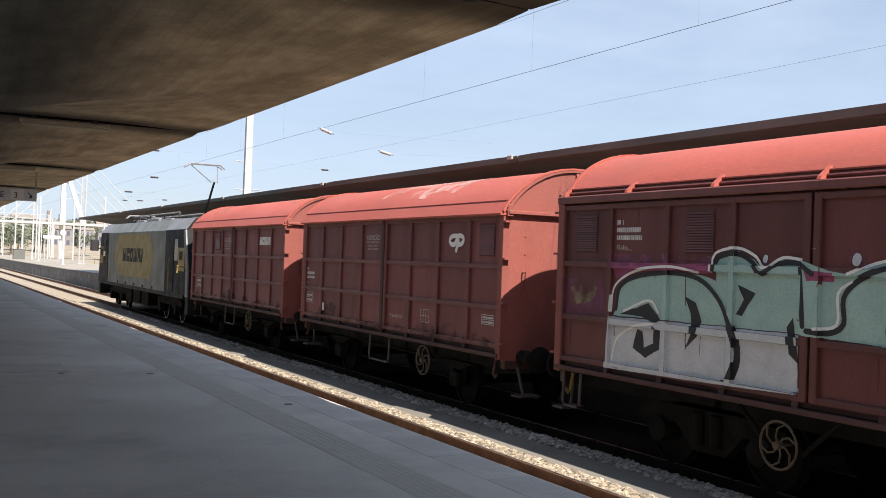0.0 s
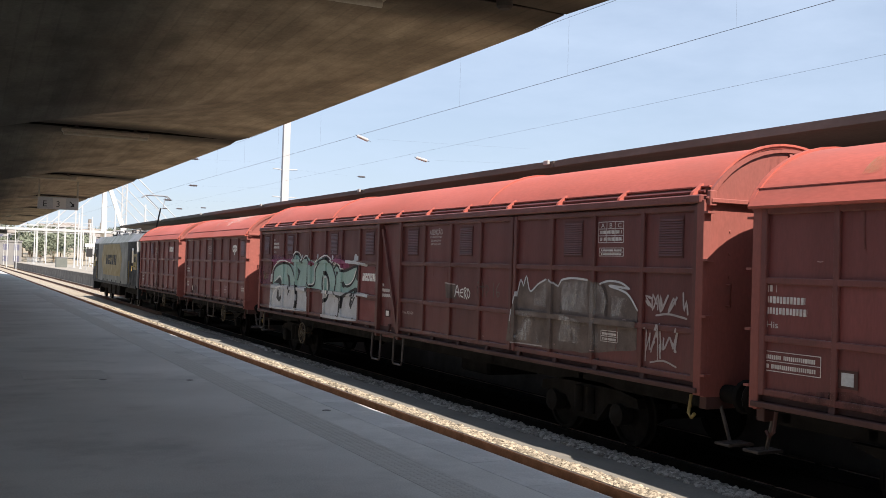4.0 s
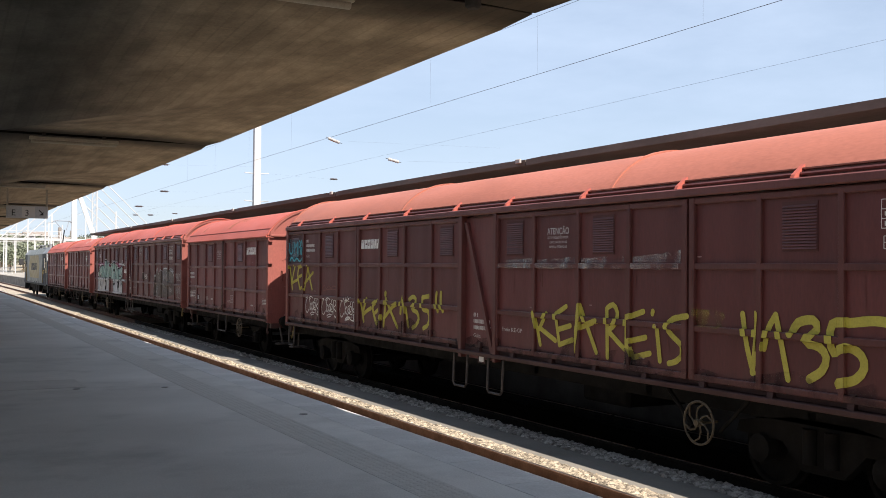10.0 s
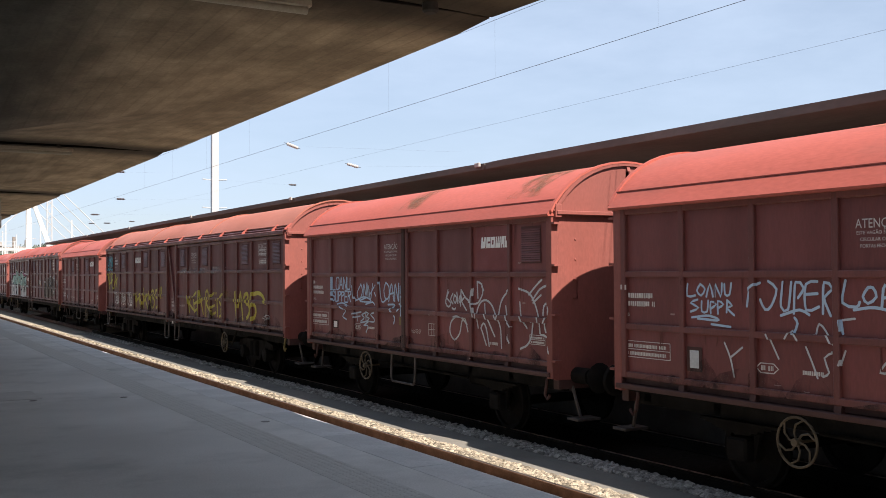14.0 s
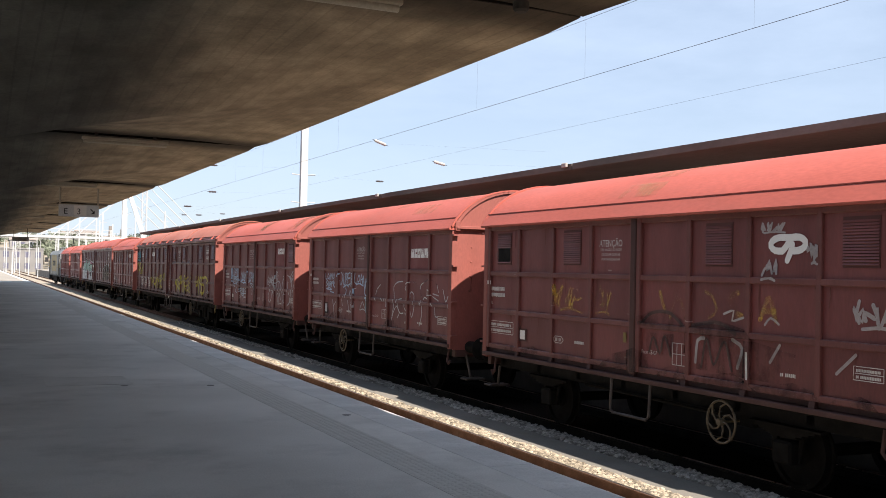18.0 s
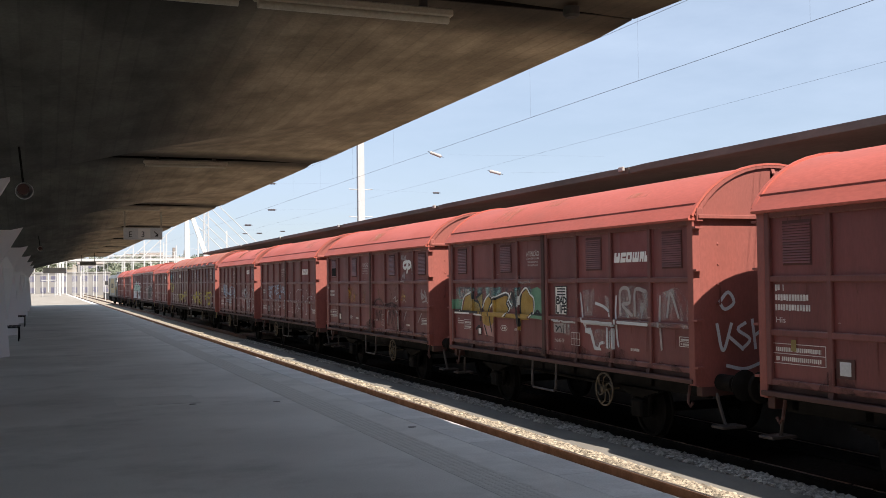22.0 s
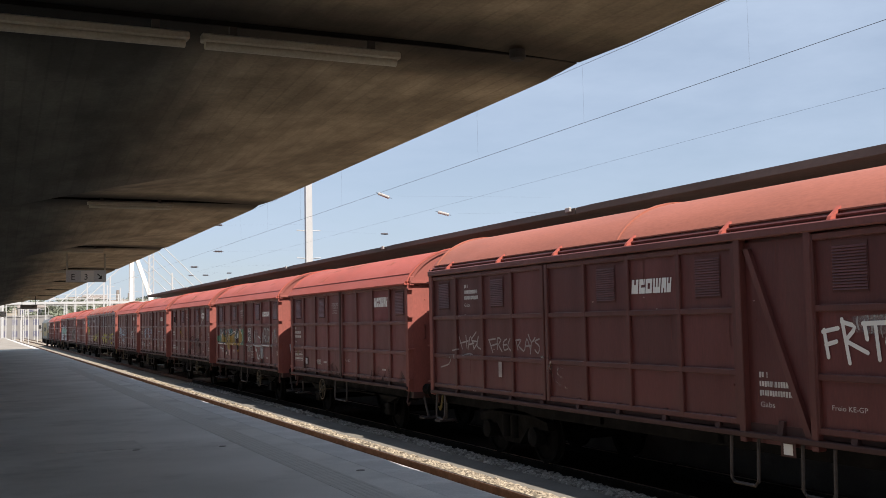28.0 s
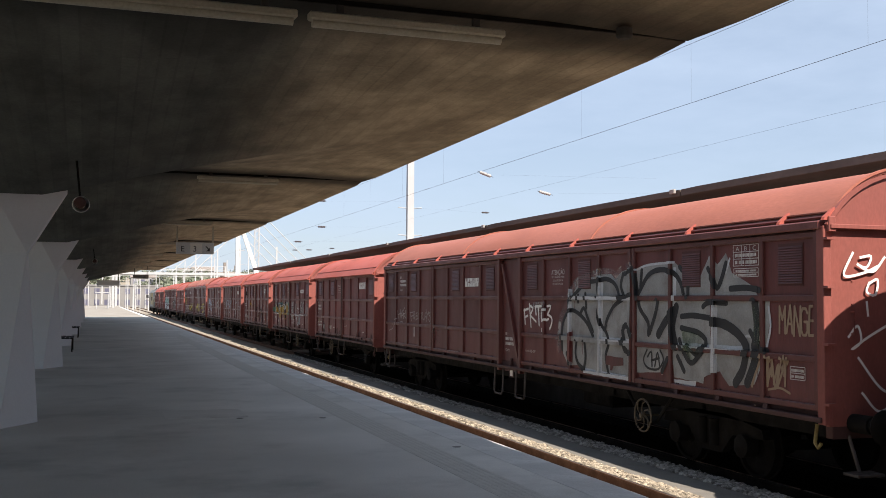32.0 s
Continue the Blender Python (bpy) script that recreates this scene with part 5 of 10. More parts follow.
def company_mark(w, r):
    y0, y1, z0, z1 = r
    if w.name.startswith("covered") and y1 < -3.49:
        y0, y1 = max(-2.48, y0), -3.49
    x = surface(w, (y0 + y1) / 2, (z0 + z1) / 2) - 0.004
    mark_blocks(y0, y1, z0, z1, x, x + 0.002).ob("company_mark", M["white"], w, "white block company mark")["kind"] = "stuff"


def round_mark(w, r):
    """Two linked white loops."""
    Spray.next()
    y0, y1, z0, z1 = r

    def loop(points):
        stroke(w, "white", 0.085, [(y0 + (y1 - y0) * u, z0 + (z1 - z0) * v) for u, v in points])
    loop([(0.56, 0.84), (0.28, 0.84), (0.12, 0.72), (0.09, 0.55), (0.2, 0.4), (0.38, 0.38)])
    loop([(0.56, 0.84), (0.5, 0.6), (0.38, 0.38)])
    loop([(0.6, 0.84), (0.8, 0.84), (0.93, 0.7), (0.9, 0.5), (0.78, 0.4), (0.6, 0.38)])
    loop([(0.62, 0.6), (0.58, 0.36), (0.5, 0.06)])


def badge(w, r):
    y0, y1, z0, z1 = r
    h = z1 - z0
    flat(w, "sticker", r, "white", 0.002, "white paste-up poster with black words")
    for k, t in enumerate(("BAD", "LIFE")):
        tag(w, t, (y0 + (y1 - y0) * 0.06, y1 - (y1 - y0) * 0.02, z0 + h * (0.36 - 0.31 * k), z0 + h * (0.62 - 0.31 * k)), "black", 0.035, 0.0)
    for p in ([(y0 + 0.02, z0), (y0 + 0.01, z1)], [(y0, z1 - 0.01), (y1, z1)], [(y1, z1), (y1 + 0.01, z0)]):
        stroke(w, "black", 0.018, p)
    for k in range(3):
        flat(w, "poster_bar", (y0 + (y1 - y0) * 0.15, y1 - (y1 - y0) * 0.1, z1 - h * (0.12 + 0.1 * k), z1 - h * (0.07 + 0.1 * k)), "black", 0.006)


w = TRAIN[0]
company_mark(w, (-2.72, -3.56, 2.90, 3.12))
warning(w, (1.05, 0.37, 2.74, 3.13))
scribble(w, (3.22, 0.46, 1.93, 2.43), "ghost", 0.05, 3)
plate_rows(w, (4.25, 3.59, 1.48, 1.80))
w = TRAIN[1]
round_mark(w, (-2.76, -3.36, 2.80, 3.14))
warning(w, (0.97, 0.29, 2.79, 3.15))
number_block(w, (4.59, 4.00, 1.97, 2.38), "His")
plate_rows(w, (4.54, 4.11, 1.52, 1.76))
patch(w, (3.56, 3.27, 1.33, 1.59), "white", 0.008)
table(w, (-1.71, -2.07, 1.45, 1.69), (3, 2))
words(w, "Freio KE-GP", (-0.33, -0.91, 1.46, 1.53))
plate_rows(w, (-4.05, -4.46, 1.57, 1.73))
w = TRAIN[2]
number_block(w, (9.07, 8.52, 2.87, 3.30), "Gabs")
patch(w, (1.88, 0.77, 1.31, 2.61), "dark_patch")
company_mark(w, (1.71, 0.88, 2.22, 2.40))
w = TRAIN[2]
warning(w, (-1.98, -2.58, 3.02, 3.38))
number_block(w, (0.51, -0.04, 1.75, 2.21), "")
patch(w, (0.31, 0.03, 1.45, 1.61), "white", 0.008)
words(w, "Freio KE-GP", (-0.69, -1.31, 1.58, 1.64))
table(w, (-7.99, -8.62, 3.04, 3.35), (3, 3))
plate_rows(w, (-8.02, -8.63, 2.84, 2.96))
fill(w, "grey_wash", [(-2.76, 2.29), (-3.24, 2.27), (-3.28, 2.00), (-2.81, 1.99)])
stroke(w, "spray_grey", 0.025, [(-2.76, 2.29), (-3.20, 2.27)])
Spray.next()
stroke(w, "white", 0.026, [(-3.21, 2.04), (-3.30, 2.26), (-3.40, 2.04)])
stroke(w, "white", 0.026, [(-3.26, 2.13), (-3.39, 2.12)])
stroke(w, "white", 0.026, [(-3.56, 2.19), (-3.45, 2.17), (-3.44, 2.07), (-3.55, 2.04)])
stroke(w, "white", 0.026, [(-3.45, 2.12), (-3.54, 2.13)])
stroke(w, "white", 0.026, [(-3.61, 2.02), (-3.60, 2.21), (-3.69, 2.20), (-3.63, 2.12), (-3.72, 2.01)])
stroke(w, "white", 0.026, [(-3.75, 2.21), (-3.72, 2.12), (-3.78, 2.03), (-3.84, 2.12), (-3.75, 2.21)])
Spray.next()
stroke(w, "grey_wash", 0.026, [(-4.25, 2.34), (-4.13, 2.30), (-4.23, 2.19), (-4.12, 2.07)])
stroke(w, "grey_wash", 0.026, [(-4.33, 2.33), (-4.34, 2.08)])
stroke(w, "grey_wash", 0.026, [(-4.28, 2.26), (-4.41, 2.26)])
stroke(w, "grey_wash", 0.026, [(-4.47, 2.09), (-4.46, 2.30), (-4.57, 2.22), (-4.47, 2.15)])
stroke(w, "grey_wash", 0.026, [(-4.75, 2.34), (-4.76, 2.09)])
stroke(w, "grey_wash", 0.026, [(-4.95, 2.34), (-4.84, 2.22), (-4.91, 2.09), (-4.97, 2.17), (-4.86, 2.18)])
fill(w, "grey_wash", [(-5.35, 1.36), (-5.44, 1.79), (-5.54, 2.02), (-5.69, 2.41), (-5.80, 2.33), (-5.89, 2.48), (-6.03, 2.25), (-6.27, 2.37), (-6.52, 2.45), (-6.77, 2.42), (-6.92, 2.37), (-7.01, 2.46), (-7.33, 2.49), (-7.73, 2.47), (-8.10, 2.42), (-8.29, 2.47), (-8.64, 2.42), (-9.01, 2.10), (-9.00, 1.50), (-7.69, 1.35), (-6.20, 1.32)])
fill(w, "smear", [(-5.58, 1.41), (-5.70, 1.95), (-6.14, 1.94), (-6.35, 1.39)])
fill(w, "smear", [(-6.14, 2.05), (-6.20, 2.23), (-6.53, 2.41), (-6.54, 2.00), (-6.17, 2.01)])
fill(w, "smear", [(-6.98, 1.99), (-7.01, 2.42), (-7.73, 2.45), (-7.74, 1.94)])
fill(w, "smear", [(-6.94, 1.48), (-7.03, 1.90), (-7.69, 1.84), (-7.70, 1.47)])
fill(w, "smear", [(-7.85, 1.89), (-7.99, 1.90), (-8.08, 1.46), (-7.93, 1.44)])
fill(w, "smear", [(-7.82, 1.95), (-7.81, 2.45), (-8.14, 2.36), (-8.24, 2.16), (-8.19, 1.98)])
fill(w, "smear", [(-8.38, 1.96), (-8.37, 2.26), (-8.75, 2.22), (-8.75, 1.96)])
Spray.next()
stroke(w, "pale_grey", 0.03, [(-5.54, 2.02), (-5.71, 2.43), (-5.80, 2.32), (-5.90, 2.49), (-6.03, 2.24), (-6.27, 2.36), (-6.52, 2.45)])
stroke(w, "pale_grey", 0.03, [(-6.64, 2.45), (-6.90, 2.35), (-6.99, 2.45), (-7.32, 2.49), (-7.73, 2.47)])
stroke(w, "pale_grey", 0.03, [(-8.06, 2.42), (-8.29, 2.47), (-8.60, 2.45), (-8.80, 2.37)])
stroke(w, "pale_grey", 0.03, [(-5.45, 1.71), (-5.49, 1.90)])
stroke(w, "pale_grey", 0.03, [(-8.80, 2.37), (-8.3, 2.4), (-8.75, 2.3), (-9.01, 2.07)])
Spray.next()
stroke(w, "smear_dark", 0.09, [(-6.82, 2.40), (-6.94, 2.23), (-6.99, 1.96)])
stroke(w, "smear_dark", 0.09, [(-8.14, 2.40), (-8.25, 2.23), (-8.24, 1.98)])
Spray.next()
stroke(w, "spray_grey", 0.02, [(-5.49, 1.34), (-6.45, 1.35)])
scribble(w, (-9.15, -10.08, 2.06, 2.37), "spray_grey", 0.035, 5)
scribble(w, (-9.21, -9.89, 1.42, 1.87), "spray_grey", 0.03, 5)
plate_rows(w, (-8.12, -8.54, 1.57, 1.73))
w = TRAIN[3]
patch(w, (-2.50, -3.56, 2.67, 3.33), "dark_patch")
company_mark(w, (-2.54, -3.56, 2.95, 3.16))
warning(w, (0.94, 0.38, 2.81, 3.13))
number_block(w, (4.56, 3.92, 2.00, 2.53), "His")
plate_rows(w, (4.63, 3.70, 1.49, 1.72))
patch(w, (3.45, 3.17, 1.41, 1.61), "pale_grey", 0.008)
words(w, "Freio KE-GP", (-0.38, -0.68, 1.45, 1.52))
table(w, (-0.77, -1.10, 1.45, 1.68), (3, 2))
plate_rows(w, (-4.07, -4.49, 1.51, 1.67))
patch(w, (0.33, 0.16, 1.62, 1.80), "yellow", 0.008)
w = TRAIN[4]
number_block(w, (9.01, 8.40, 2.84, 3.31), "Gabs")
company_mark(w, (5.42, 4.48, 3.01, 3.21))
w = TRAIN[4]
number_block(w, (0.27, -0.34, 1.38, 1.83), "Gabs")
patch(w, (-0.03, -0.29, 0.95, 1.12), "white", 0.008)
words(w, "Freio KE-GP", (-0.76, -1.41, 1.55, 1.62))
warning(w, (-2.14, -2.74, 2.91, 3.27))
table(w, (-8.40, -9.01, 3.05, 3.35), (3, 3))
plate_rows(w, (-8.43, -9.01, 2.84, 2.97))
# soft pale bands along the upper rib, not part of a tag
for y0, y1, h in ((-0.66, -1.7, 0.07), (-1.84, -2.9, 0.09), (-3.05, -4.1, 0.12), (-4.3, -5.3, 0.16)):
    fill(w, "smear", [(y0, 2.7), (y1, 2.7), (y1, 2.7 + h), ((y0 + y1) / 2, 2.7 + h * 0.7), (y0, 2.7 + h * 0.5)])
    fill(w, "smear", [(y0, 2.61), (y1, 2.61), (y1, 2.69), (y0, 2.69)])
w = TRAIN[5]
patch(w, (-2.56, -3.62, 2.64, 3.32), "dark_patch")
company_mark(w, (-2.70, -3.49, 2.99, 3.17))
warning(w, (0.91, 0.32, 2.83, 3.18))
number_block(w, (4.52, 3.95, 2.00, 2.45), "His")
plate_rows(w, (4.62, 3.68, 1.46, 1.74))
patch(w, (3.41, 3.12, 1.41, 1.59), "white", 0.008)
patch(w, (0.27, 0.15, 1.59, 1.76), "yellow", 0.008)
words(w, "Freio KE-GP", (-0.21, -0.60, 1.48, 1.56))
table(w, (-0.89, -1.18, 1.47, 1.68), (3, 2))
plate_rows(w, (-4.10, -4.50, 1.50, 1.64))
w = TRAIN[6]
patch(w, (-2.50, -3.57, 2.65, 3.31), "dark_patch")
company_mark(w, (-2.52, -3.48, 2.86, 3.06))
warning(w, (0.94, 0.38, 2.81, 3.15))
number_block(w, (4.66, 4.01, 2.01, 2.44), "His")
plate_rows(w, (4.66, 3.73, 1.47, 1.68))
patch(w, (3.42, 3.16, 1.37, 1.67), "pale_grey", 0.008)
patch(w, (0.31, 0.18, 1.63, 1.80), "yellow", 0.008)
words(w, "Freio KE-GP", (-0.19, -0.62, 1.45, 1.51))
table(w, (-0.83, -1.10, 1.44, 1.65), (3, 2))
plate_rows(w, (-4.01, -4.44, 1.48, 1.64))
w = TRAIN[7]
round_mark(w, (-2.71, -3.38, 2.79, 3.14))
warning(w, (0.97, 0.36, 2.79, 3.15))
number_block(w, (4.64, 4.00, 2.00, 2.45), "His")
plate_rows(w, (4.61, 3.69, 1.47, 1.69))
patch(w, (3.47, 3.19, 1.39, 1.61), "white", 0.008)
# black patch for the dark inside the broken vent, not a pasted label
patch(w, (4.42, 3.84, 2.81, 3.00), "black")
Spray.next()
stroke(w, "gold_worn", 0.07, [(-0.58, 2.36), (-0.69, 2.14), (-0.82, 2.03)])
stroke(w, "gold_worn", 0.07, [(-0.82, 2.03), (-0.94, 2.23), (-0.96, 2.37)])
stroke(w, "gold_worn", 0.07, [(-1.03, 2.27), (-1.16, 2.03)])
stroke(w, "gold_worn", 0.07, [(-2.19, 2.40), (-2.03, 2.33), (-2.09, 2.20)])
stroke(w, "gold_worn", 0.07, [(-2.09, 2.15), (-2.27, 2.11)])
stroke(w, "gold_worn", 0.07, [(-2.60, 2.09), (-2.75, 2.35), (-2.87, 2.08)])
stroke(w, "gold_worn", 0.07, [(-2.65, 2.19), (-2.85, 2.19)])
stroke(w, "gold_worn", 0.045, [(-1.56, 2.39), (-1.70, 2.34), (-1.79, 2.15), (-1.65, 2.06)])
stroke(w, "spray_grey", 0.03, [(-1.93, 2.12), (-2.12, 2.17), (-2.09, 2.04), (-2.30, 2.09)])
stroke(w, "spray_grey", 0.03, [(-2.68, 2.02), (-2.78, 2.11), (-2.92, 2.04)])
scribble(w, (2.36, 1.46, 2.04, 2.44), "gold_worn", 0.05, 3)
scribble(w, (1.07, 0.64, 2.03, 2.43), "gold_worn", 0.035, 3)
scribble(w, (-4.06, -4.68, 2.09, 2.34), "spray_grey", 0.05, 4)
Spray.next(); stroke(w, "spray_grey", 0.04, [(-3.83, 1.54), (-4.10, 1.77)])
Spray.next(); stroke(w, "spray_grey", 0.04, [(-2.78, 1.57), (-2.94, 1.79)])
Spray.next(); stroke(w, "white", 0.04, [(-2.41, 1.65), (-2.42, 1.34)])
fill(w, "smear_dark", [(-0.1, 2.0), (-0.4, 2.1), (-0.9, 2.08), (-1.2, 1.95), (-1.9, 2.02), (-2.4, 1.92), (-2.5, 1.82), (-1.2, 1.82), (-0.1, 1.88)])
fill(w, "smear_dark", [(-0.25, 1.78), (-1.1, 1.8), (-1.15, 1.5), (-0.3, 1.45)])
fill(w, "smear_dark", [(-1.35, 1.82), (-2.5, 1.8), (-3.2, 1.7), (-3.1, 1.32), (-1.4, 1.36)])
Spray.next()
stroke(w, "grime", 0.05, [(-0.15, 1.9), (-0.4, 2.06), (-0.8, 2.08), (-1.1, 1.92)])
stroke(w, "grime", 0.05, [(-1.3, 1.94), (-1.8, 2.0), (-2.2, 1.88)])
stroke(w, "grime", 0.04, [(-1.5, 1.4), (-1.6, 1.78), (-1.75, 1.45), (-1.95, 1.76), (-2.1, 1.4)])
stroke(w, "grime", 0.04, [(-0.35, 1.5), (-0.45, 1.72), (-0.6, 1.5), (-0.7, 1.75), (-0.85, 1.48)])
stroke(w, "spray_grey", 0.05, [(-1.38, 1.45), (-1.42, 1.74), (-1.55, 1.78)])
stroke(w, "spray_grey", 0.05, [(-2.1, 1.8), (-2.28, 1.7), (-2.2, 1.45)])
plate_rows(w, (-4.07, -4.48, 1.50, 1.65))
patch(w, (0.30, 0.19, 1.58, 1.75), "yellow", 0.008)
words(w, "Freio KE-GP", (-0.17, -0.54, 1.47, 1.53))
table(w, (-0.88, -1.18, 1.37, 1.67), (3, 2))
scribble(w, (-2.61, -3.00, 3.16, 3.27), "spray_grey", 0.03, 4)
scribble(w, (-3.35, -3.56, 2.80, 3.02), "spray_grey", 0.035, 3)
scribble(w, (-2.62, -2.88, 2.60, 2.83), "spray_grey", 0.04, 3)
w = TRAIN[8]
patch(w, (-2.62, -3.72, 2.63, 3.28), "dark_patch")
company_mark(w, (-2.80, -3.59, 2.85, 3.01))
warning(w, (0.80, 0.25, 2.83, 3.16))
w = TRAIN[8]
w = TRAIN[8]
badge(w, (-0.40, -0.83, 1.95, 2.46))
number_block(w, (4.36, 4.01, 1.56, 1.75), "")
plate_rows(w, (4.01, 3.46, 1.51, 1.71))
plate_rows(w, (-4.31, -4.71, 1.57, 1.71))
words(w, "Freio KE-GP", (-0.34, -0.71, 1.44, 1.51))
table(w, (-1.05, -1.36, 1.42, 1.64), (3, 2))
patch(w, (3.22, 3.00, 1.41, 1.57), "white", 0.008)
w = TRAIN[9]
warning(w, (0.86, 0.32, 2.82, 3.16))
number_block(w, (4.49, 3.85, 2.00, 2.51), "His")
plate_rows(w, (4.57, 3.60, 1.48, 1.73))
patch(w, (3.42, 3.12, 1.37, 1.60), "pale_grey", 0.008)
patch(w, (4.22, 4.09, 1.63, 1.80), "yellow", 0.008)
words(w, "Freio KE-GP", (-0.25, -0.64, 1.56, 1.63))
plate_rows(w, (2.25, 1.92, 1.42, 1.55))
patch(w, (-2.38, -3.47, 2.42, 3.28), "dark_patch")
company_mark(w, (-2.45, -3.35, 2.95, 3.18))
w = TRAIN[10]
Spray.next(); stroke(w, "white", 0.05, [(-0.75, 2.40), (-0.80, 2.09)])
Spray.next(); stroke(w, "white", 0.05, [(-0.73, 2.38), (-0.96, 2.42)])
Spray.next(); stroke(w, "white", 0.05, [(-0.77, 2.23), (-0.93, 2.27)])
Spray.next(); stroke(w, "white", 0.05, [(-1.02, 2.52), (-1.11, 2.03)])
Spray.next(); stroke(w, "white", 0.05, [(-1.02, 2.49), (-1.20, 2.43), (-1.06, 2.28)])
Spray.next(); stroke(w, "white", 0.05, [(-1.06, 2.28), (-1.37, 2.15)])
Spray.next(); stroke(w, "white", 0.05, [(-1.34, 2.47), (-1.37, 2.30)])
Spray.next(); stroke(w, "white", 0.05, [(-1.32, 2.47), (-1.63, 2.48)])
Spray.next(); stroke(w, "white", 0.05, [(-1.49, 2.47), (-1.53, 2.08)])
Spray.next(); stroke(w, "white", 0.05, [(-1.84, 2.41), (-1.69, 2.39), (-1.64, 2.27), (-1.69, 2.17), (-1.85, 2.21)])
Spray.next(); stroke(w, "white", 0.05, [(-1.93, 2.48), (-2.11, 2.48), (-1.95, 2.31)])
Spray.next(); stroke(w, "white", 0.05, [(-1.95, 2.31), (-2.14, 2.25), (-2.16, 2.15), (-2.06, 2.02)])
Spray.next(); stroke(w, "white", 0.05, [(-1.88, 2.19), (-2.00, 2.22)])
Spray.next(); stroke(w, "white", 0.05, [(-1.71, 2.03), (-1.75, 1.97)])
haze(w, (-0.98, -2.15, 2.37, 2.56), "smear")
w = TRAIN[10]
number_block(w, (8.81, 8.19, 2.86, 3.32), "Gabs")
company_mark(w, (3.04, 2.09, 2.93, 3.14))
Spray.next()
stroke(w, "spray_grey", 0.03, [(9.08, 2.26), (8.94, 2.02)])
stroke(w, "spray_grey", 0.03, [(8.77, 2.29), (8.73, 2.04)])
stroke(w, "spray_grey", 0.03, [(9.04, 2.13), (8.67, 2.18)])
stroke(w, "spray_grey", 0.03, [(8.68, 2.02), (8.56, 2.27), (8.42, 2.05)])
stroke(w, "spray_grey", 0.03, [(8.62, 2.11), (8.41, 2.14)])
stroke(w, "spray_grey", 0.03, [(8.30, 2.36), (8.51, 2.20), (8.26, 2.16), (8.42, 2.02)])
stroke(w, "spray_grey", 0.03, [(8.21, 2.27), (8.27, 2.09), (8.12, 2.03)])
stroke(w, "spray_grey", 0.03, [(7.75, 2.21), (7.60, 1.97)])
stroke(w, "spray_grey", 0.03, [(7.77, 2.21), (7.49, 2.23)])
stroke(w, "spray_grey", 0.03, [(7.66, 2.10), (7.40, 2.14)])
stroke(w, "spray_grey", 0.03, [(7.41, 2.04), (7.40, 2.25), (7.26, 2.21), (7.36, 2.13), (7.23, 2.00)])
stroke(w, "spray_grey", 0.03, [(7.04, 2.23), (7.17, 2.17), (7.14, 2.03), (7.00, 2.05)])
stroke(w, "spray_grey", 0.03, [(7.18, 2.12), (7.04, 2.13)])
stroke(w, "spray_grey", 0.03, [(6.90, 2.24), (7.00, 2.11), (6.87, 2.01)])
stroke(w, "spray_grey", 0.03, [(6.67, 2.20), (6.61, 2.04)])
stroke(w, "spray_grey", 0.03, [(6.69, 2.21), (6.48, 2.22), (6.59, 2.12), (6.40, 2.02)])
stroke(w, "spray_grey", 0.03, [(6.36, 2.04), (6.27, 2.24), (6.15, 2.06)])
stroke(w, "spray_grey", 0.03, [(6.32, 2.11), (6.15, 2.12)])
stroke(w, "spray_grey", 0.03, [(6.22, 2.32), (6.11, 2.18), (5.98, 2.26)])
stroke(w, "spray_grey", 0.03, [(6.11, 2.18), (6.16, 1.98)])
stroke(w, "spray_grey", 0.03, [(5.83, 2.24), (5.99, 2.20), (5.83, 2.11), (5.88, 1.99), (5.99, 2.05)])
stroke(w, "spray_grey", 0.03, [(9.26, 2.03), (9.27, 1.80)])
stroke(w, "spray_grey", 0.03, [(9.42, 1.98), (9.10, 2.01)])
stroke(w, "spray_grey", 0.03, [(9.49, 1.84), (9.60, 1.70), (10.01, 1.62)])
stroke(w, "spray_grey", 0.03, [(8.84, 1.90), (8.63, 1.93), (8.48, 1.91)])
stroke(w, "smear", 0.03, [(5.39, 1.87), (5.47, 1.72), (5.29, 1.53), (4.93, 1.43)])
stroke(w, "smear", 0.03, [(5.06, 1.75), (5.21, 1.76), (5.25, 1.66), (5.10, 1.61)])
stroke(w, "smear", 0.03, [(5.80, 1.95), (5.46, 1.92)])
number_block(w, (0.39, -0.18, 1.45, 1.90), "Gabs")
patch(w, (-0.02, -0.27, 0.89, 1.07), "white", 0.008)
words(w, "Freio KE-GP", (-0.81, -1.33, 1.49, 1.55))
patch(w, (7.40, 7.22, 1.50, 1.83), "spray_grey", 0.008)
w = TRAIN[10]
warning(w, (-2.13, -2.74, 2.90, 3.25))
scribble(w, (-9.17, -9.68, 1.44, 1.85), "spray_tan", 0.04, 4)
table(w, (-8.42, -9.02, 3.12, 3.42), (3, 3))
plate_rows(w, (-8.43, -9.01, 2.96, 3.08))
plate_rows(w, (-9.69, -9.99, 1.57, 1.74))
w = TRAIN[2]
Spray.next()
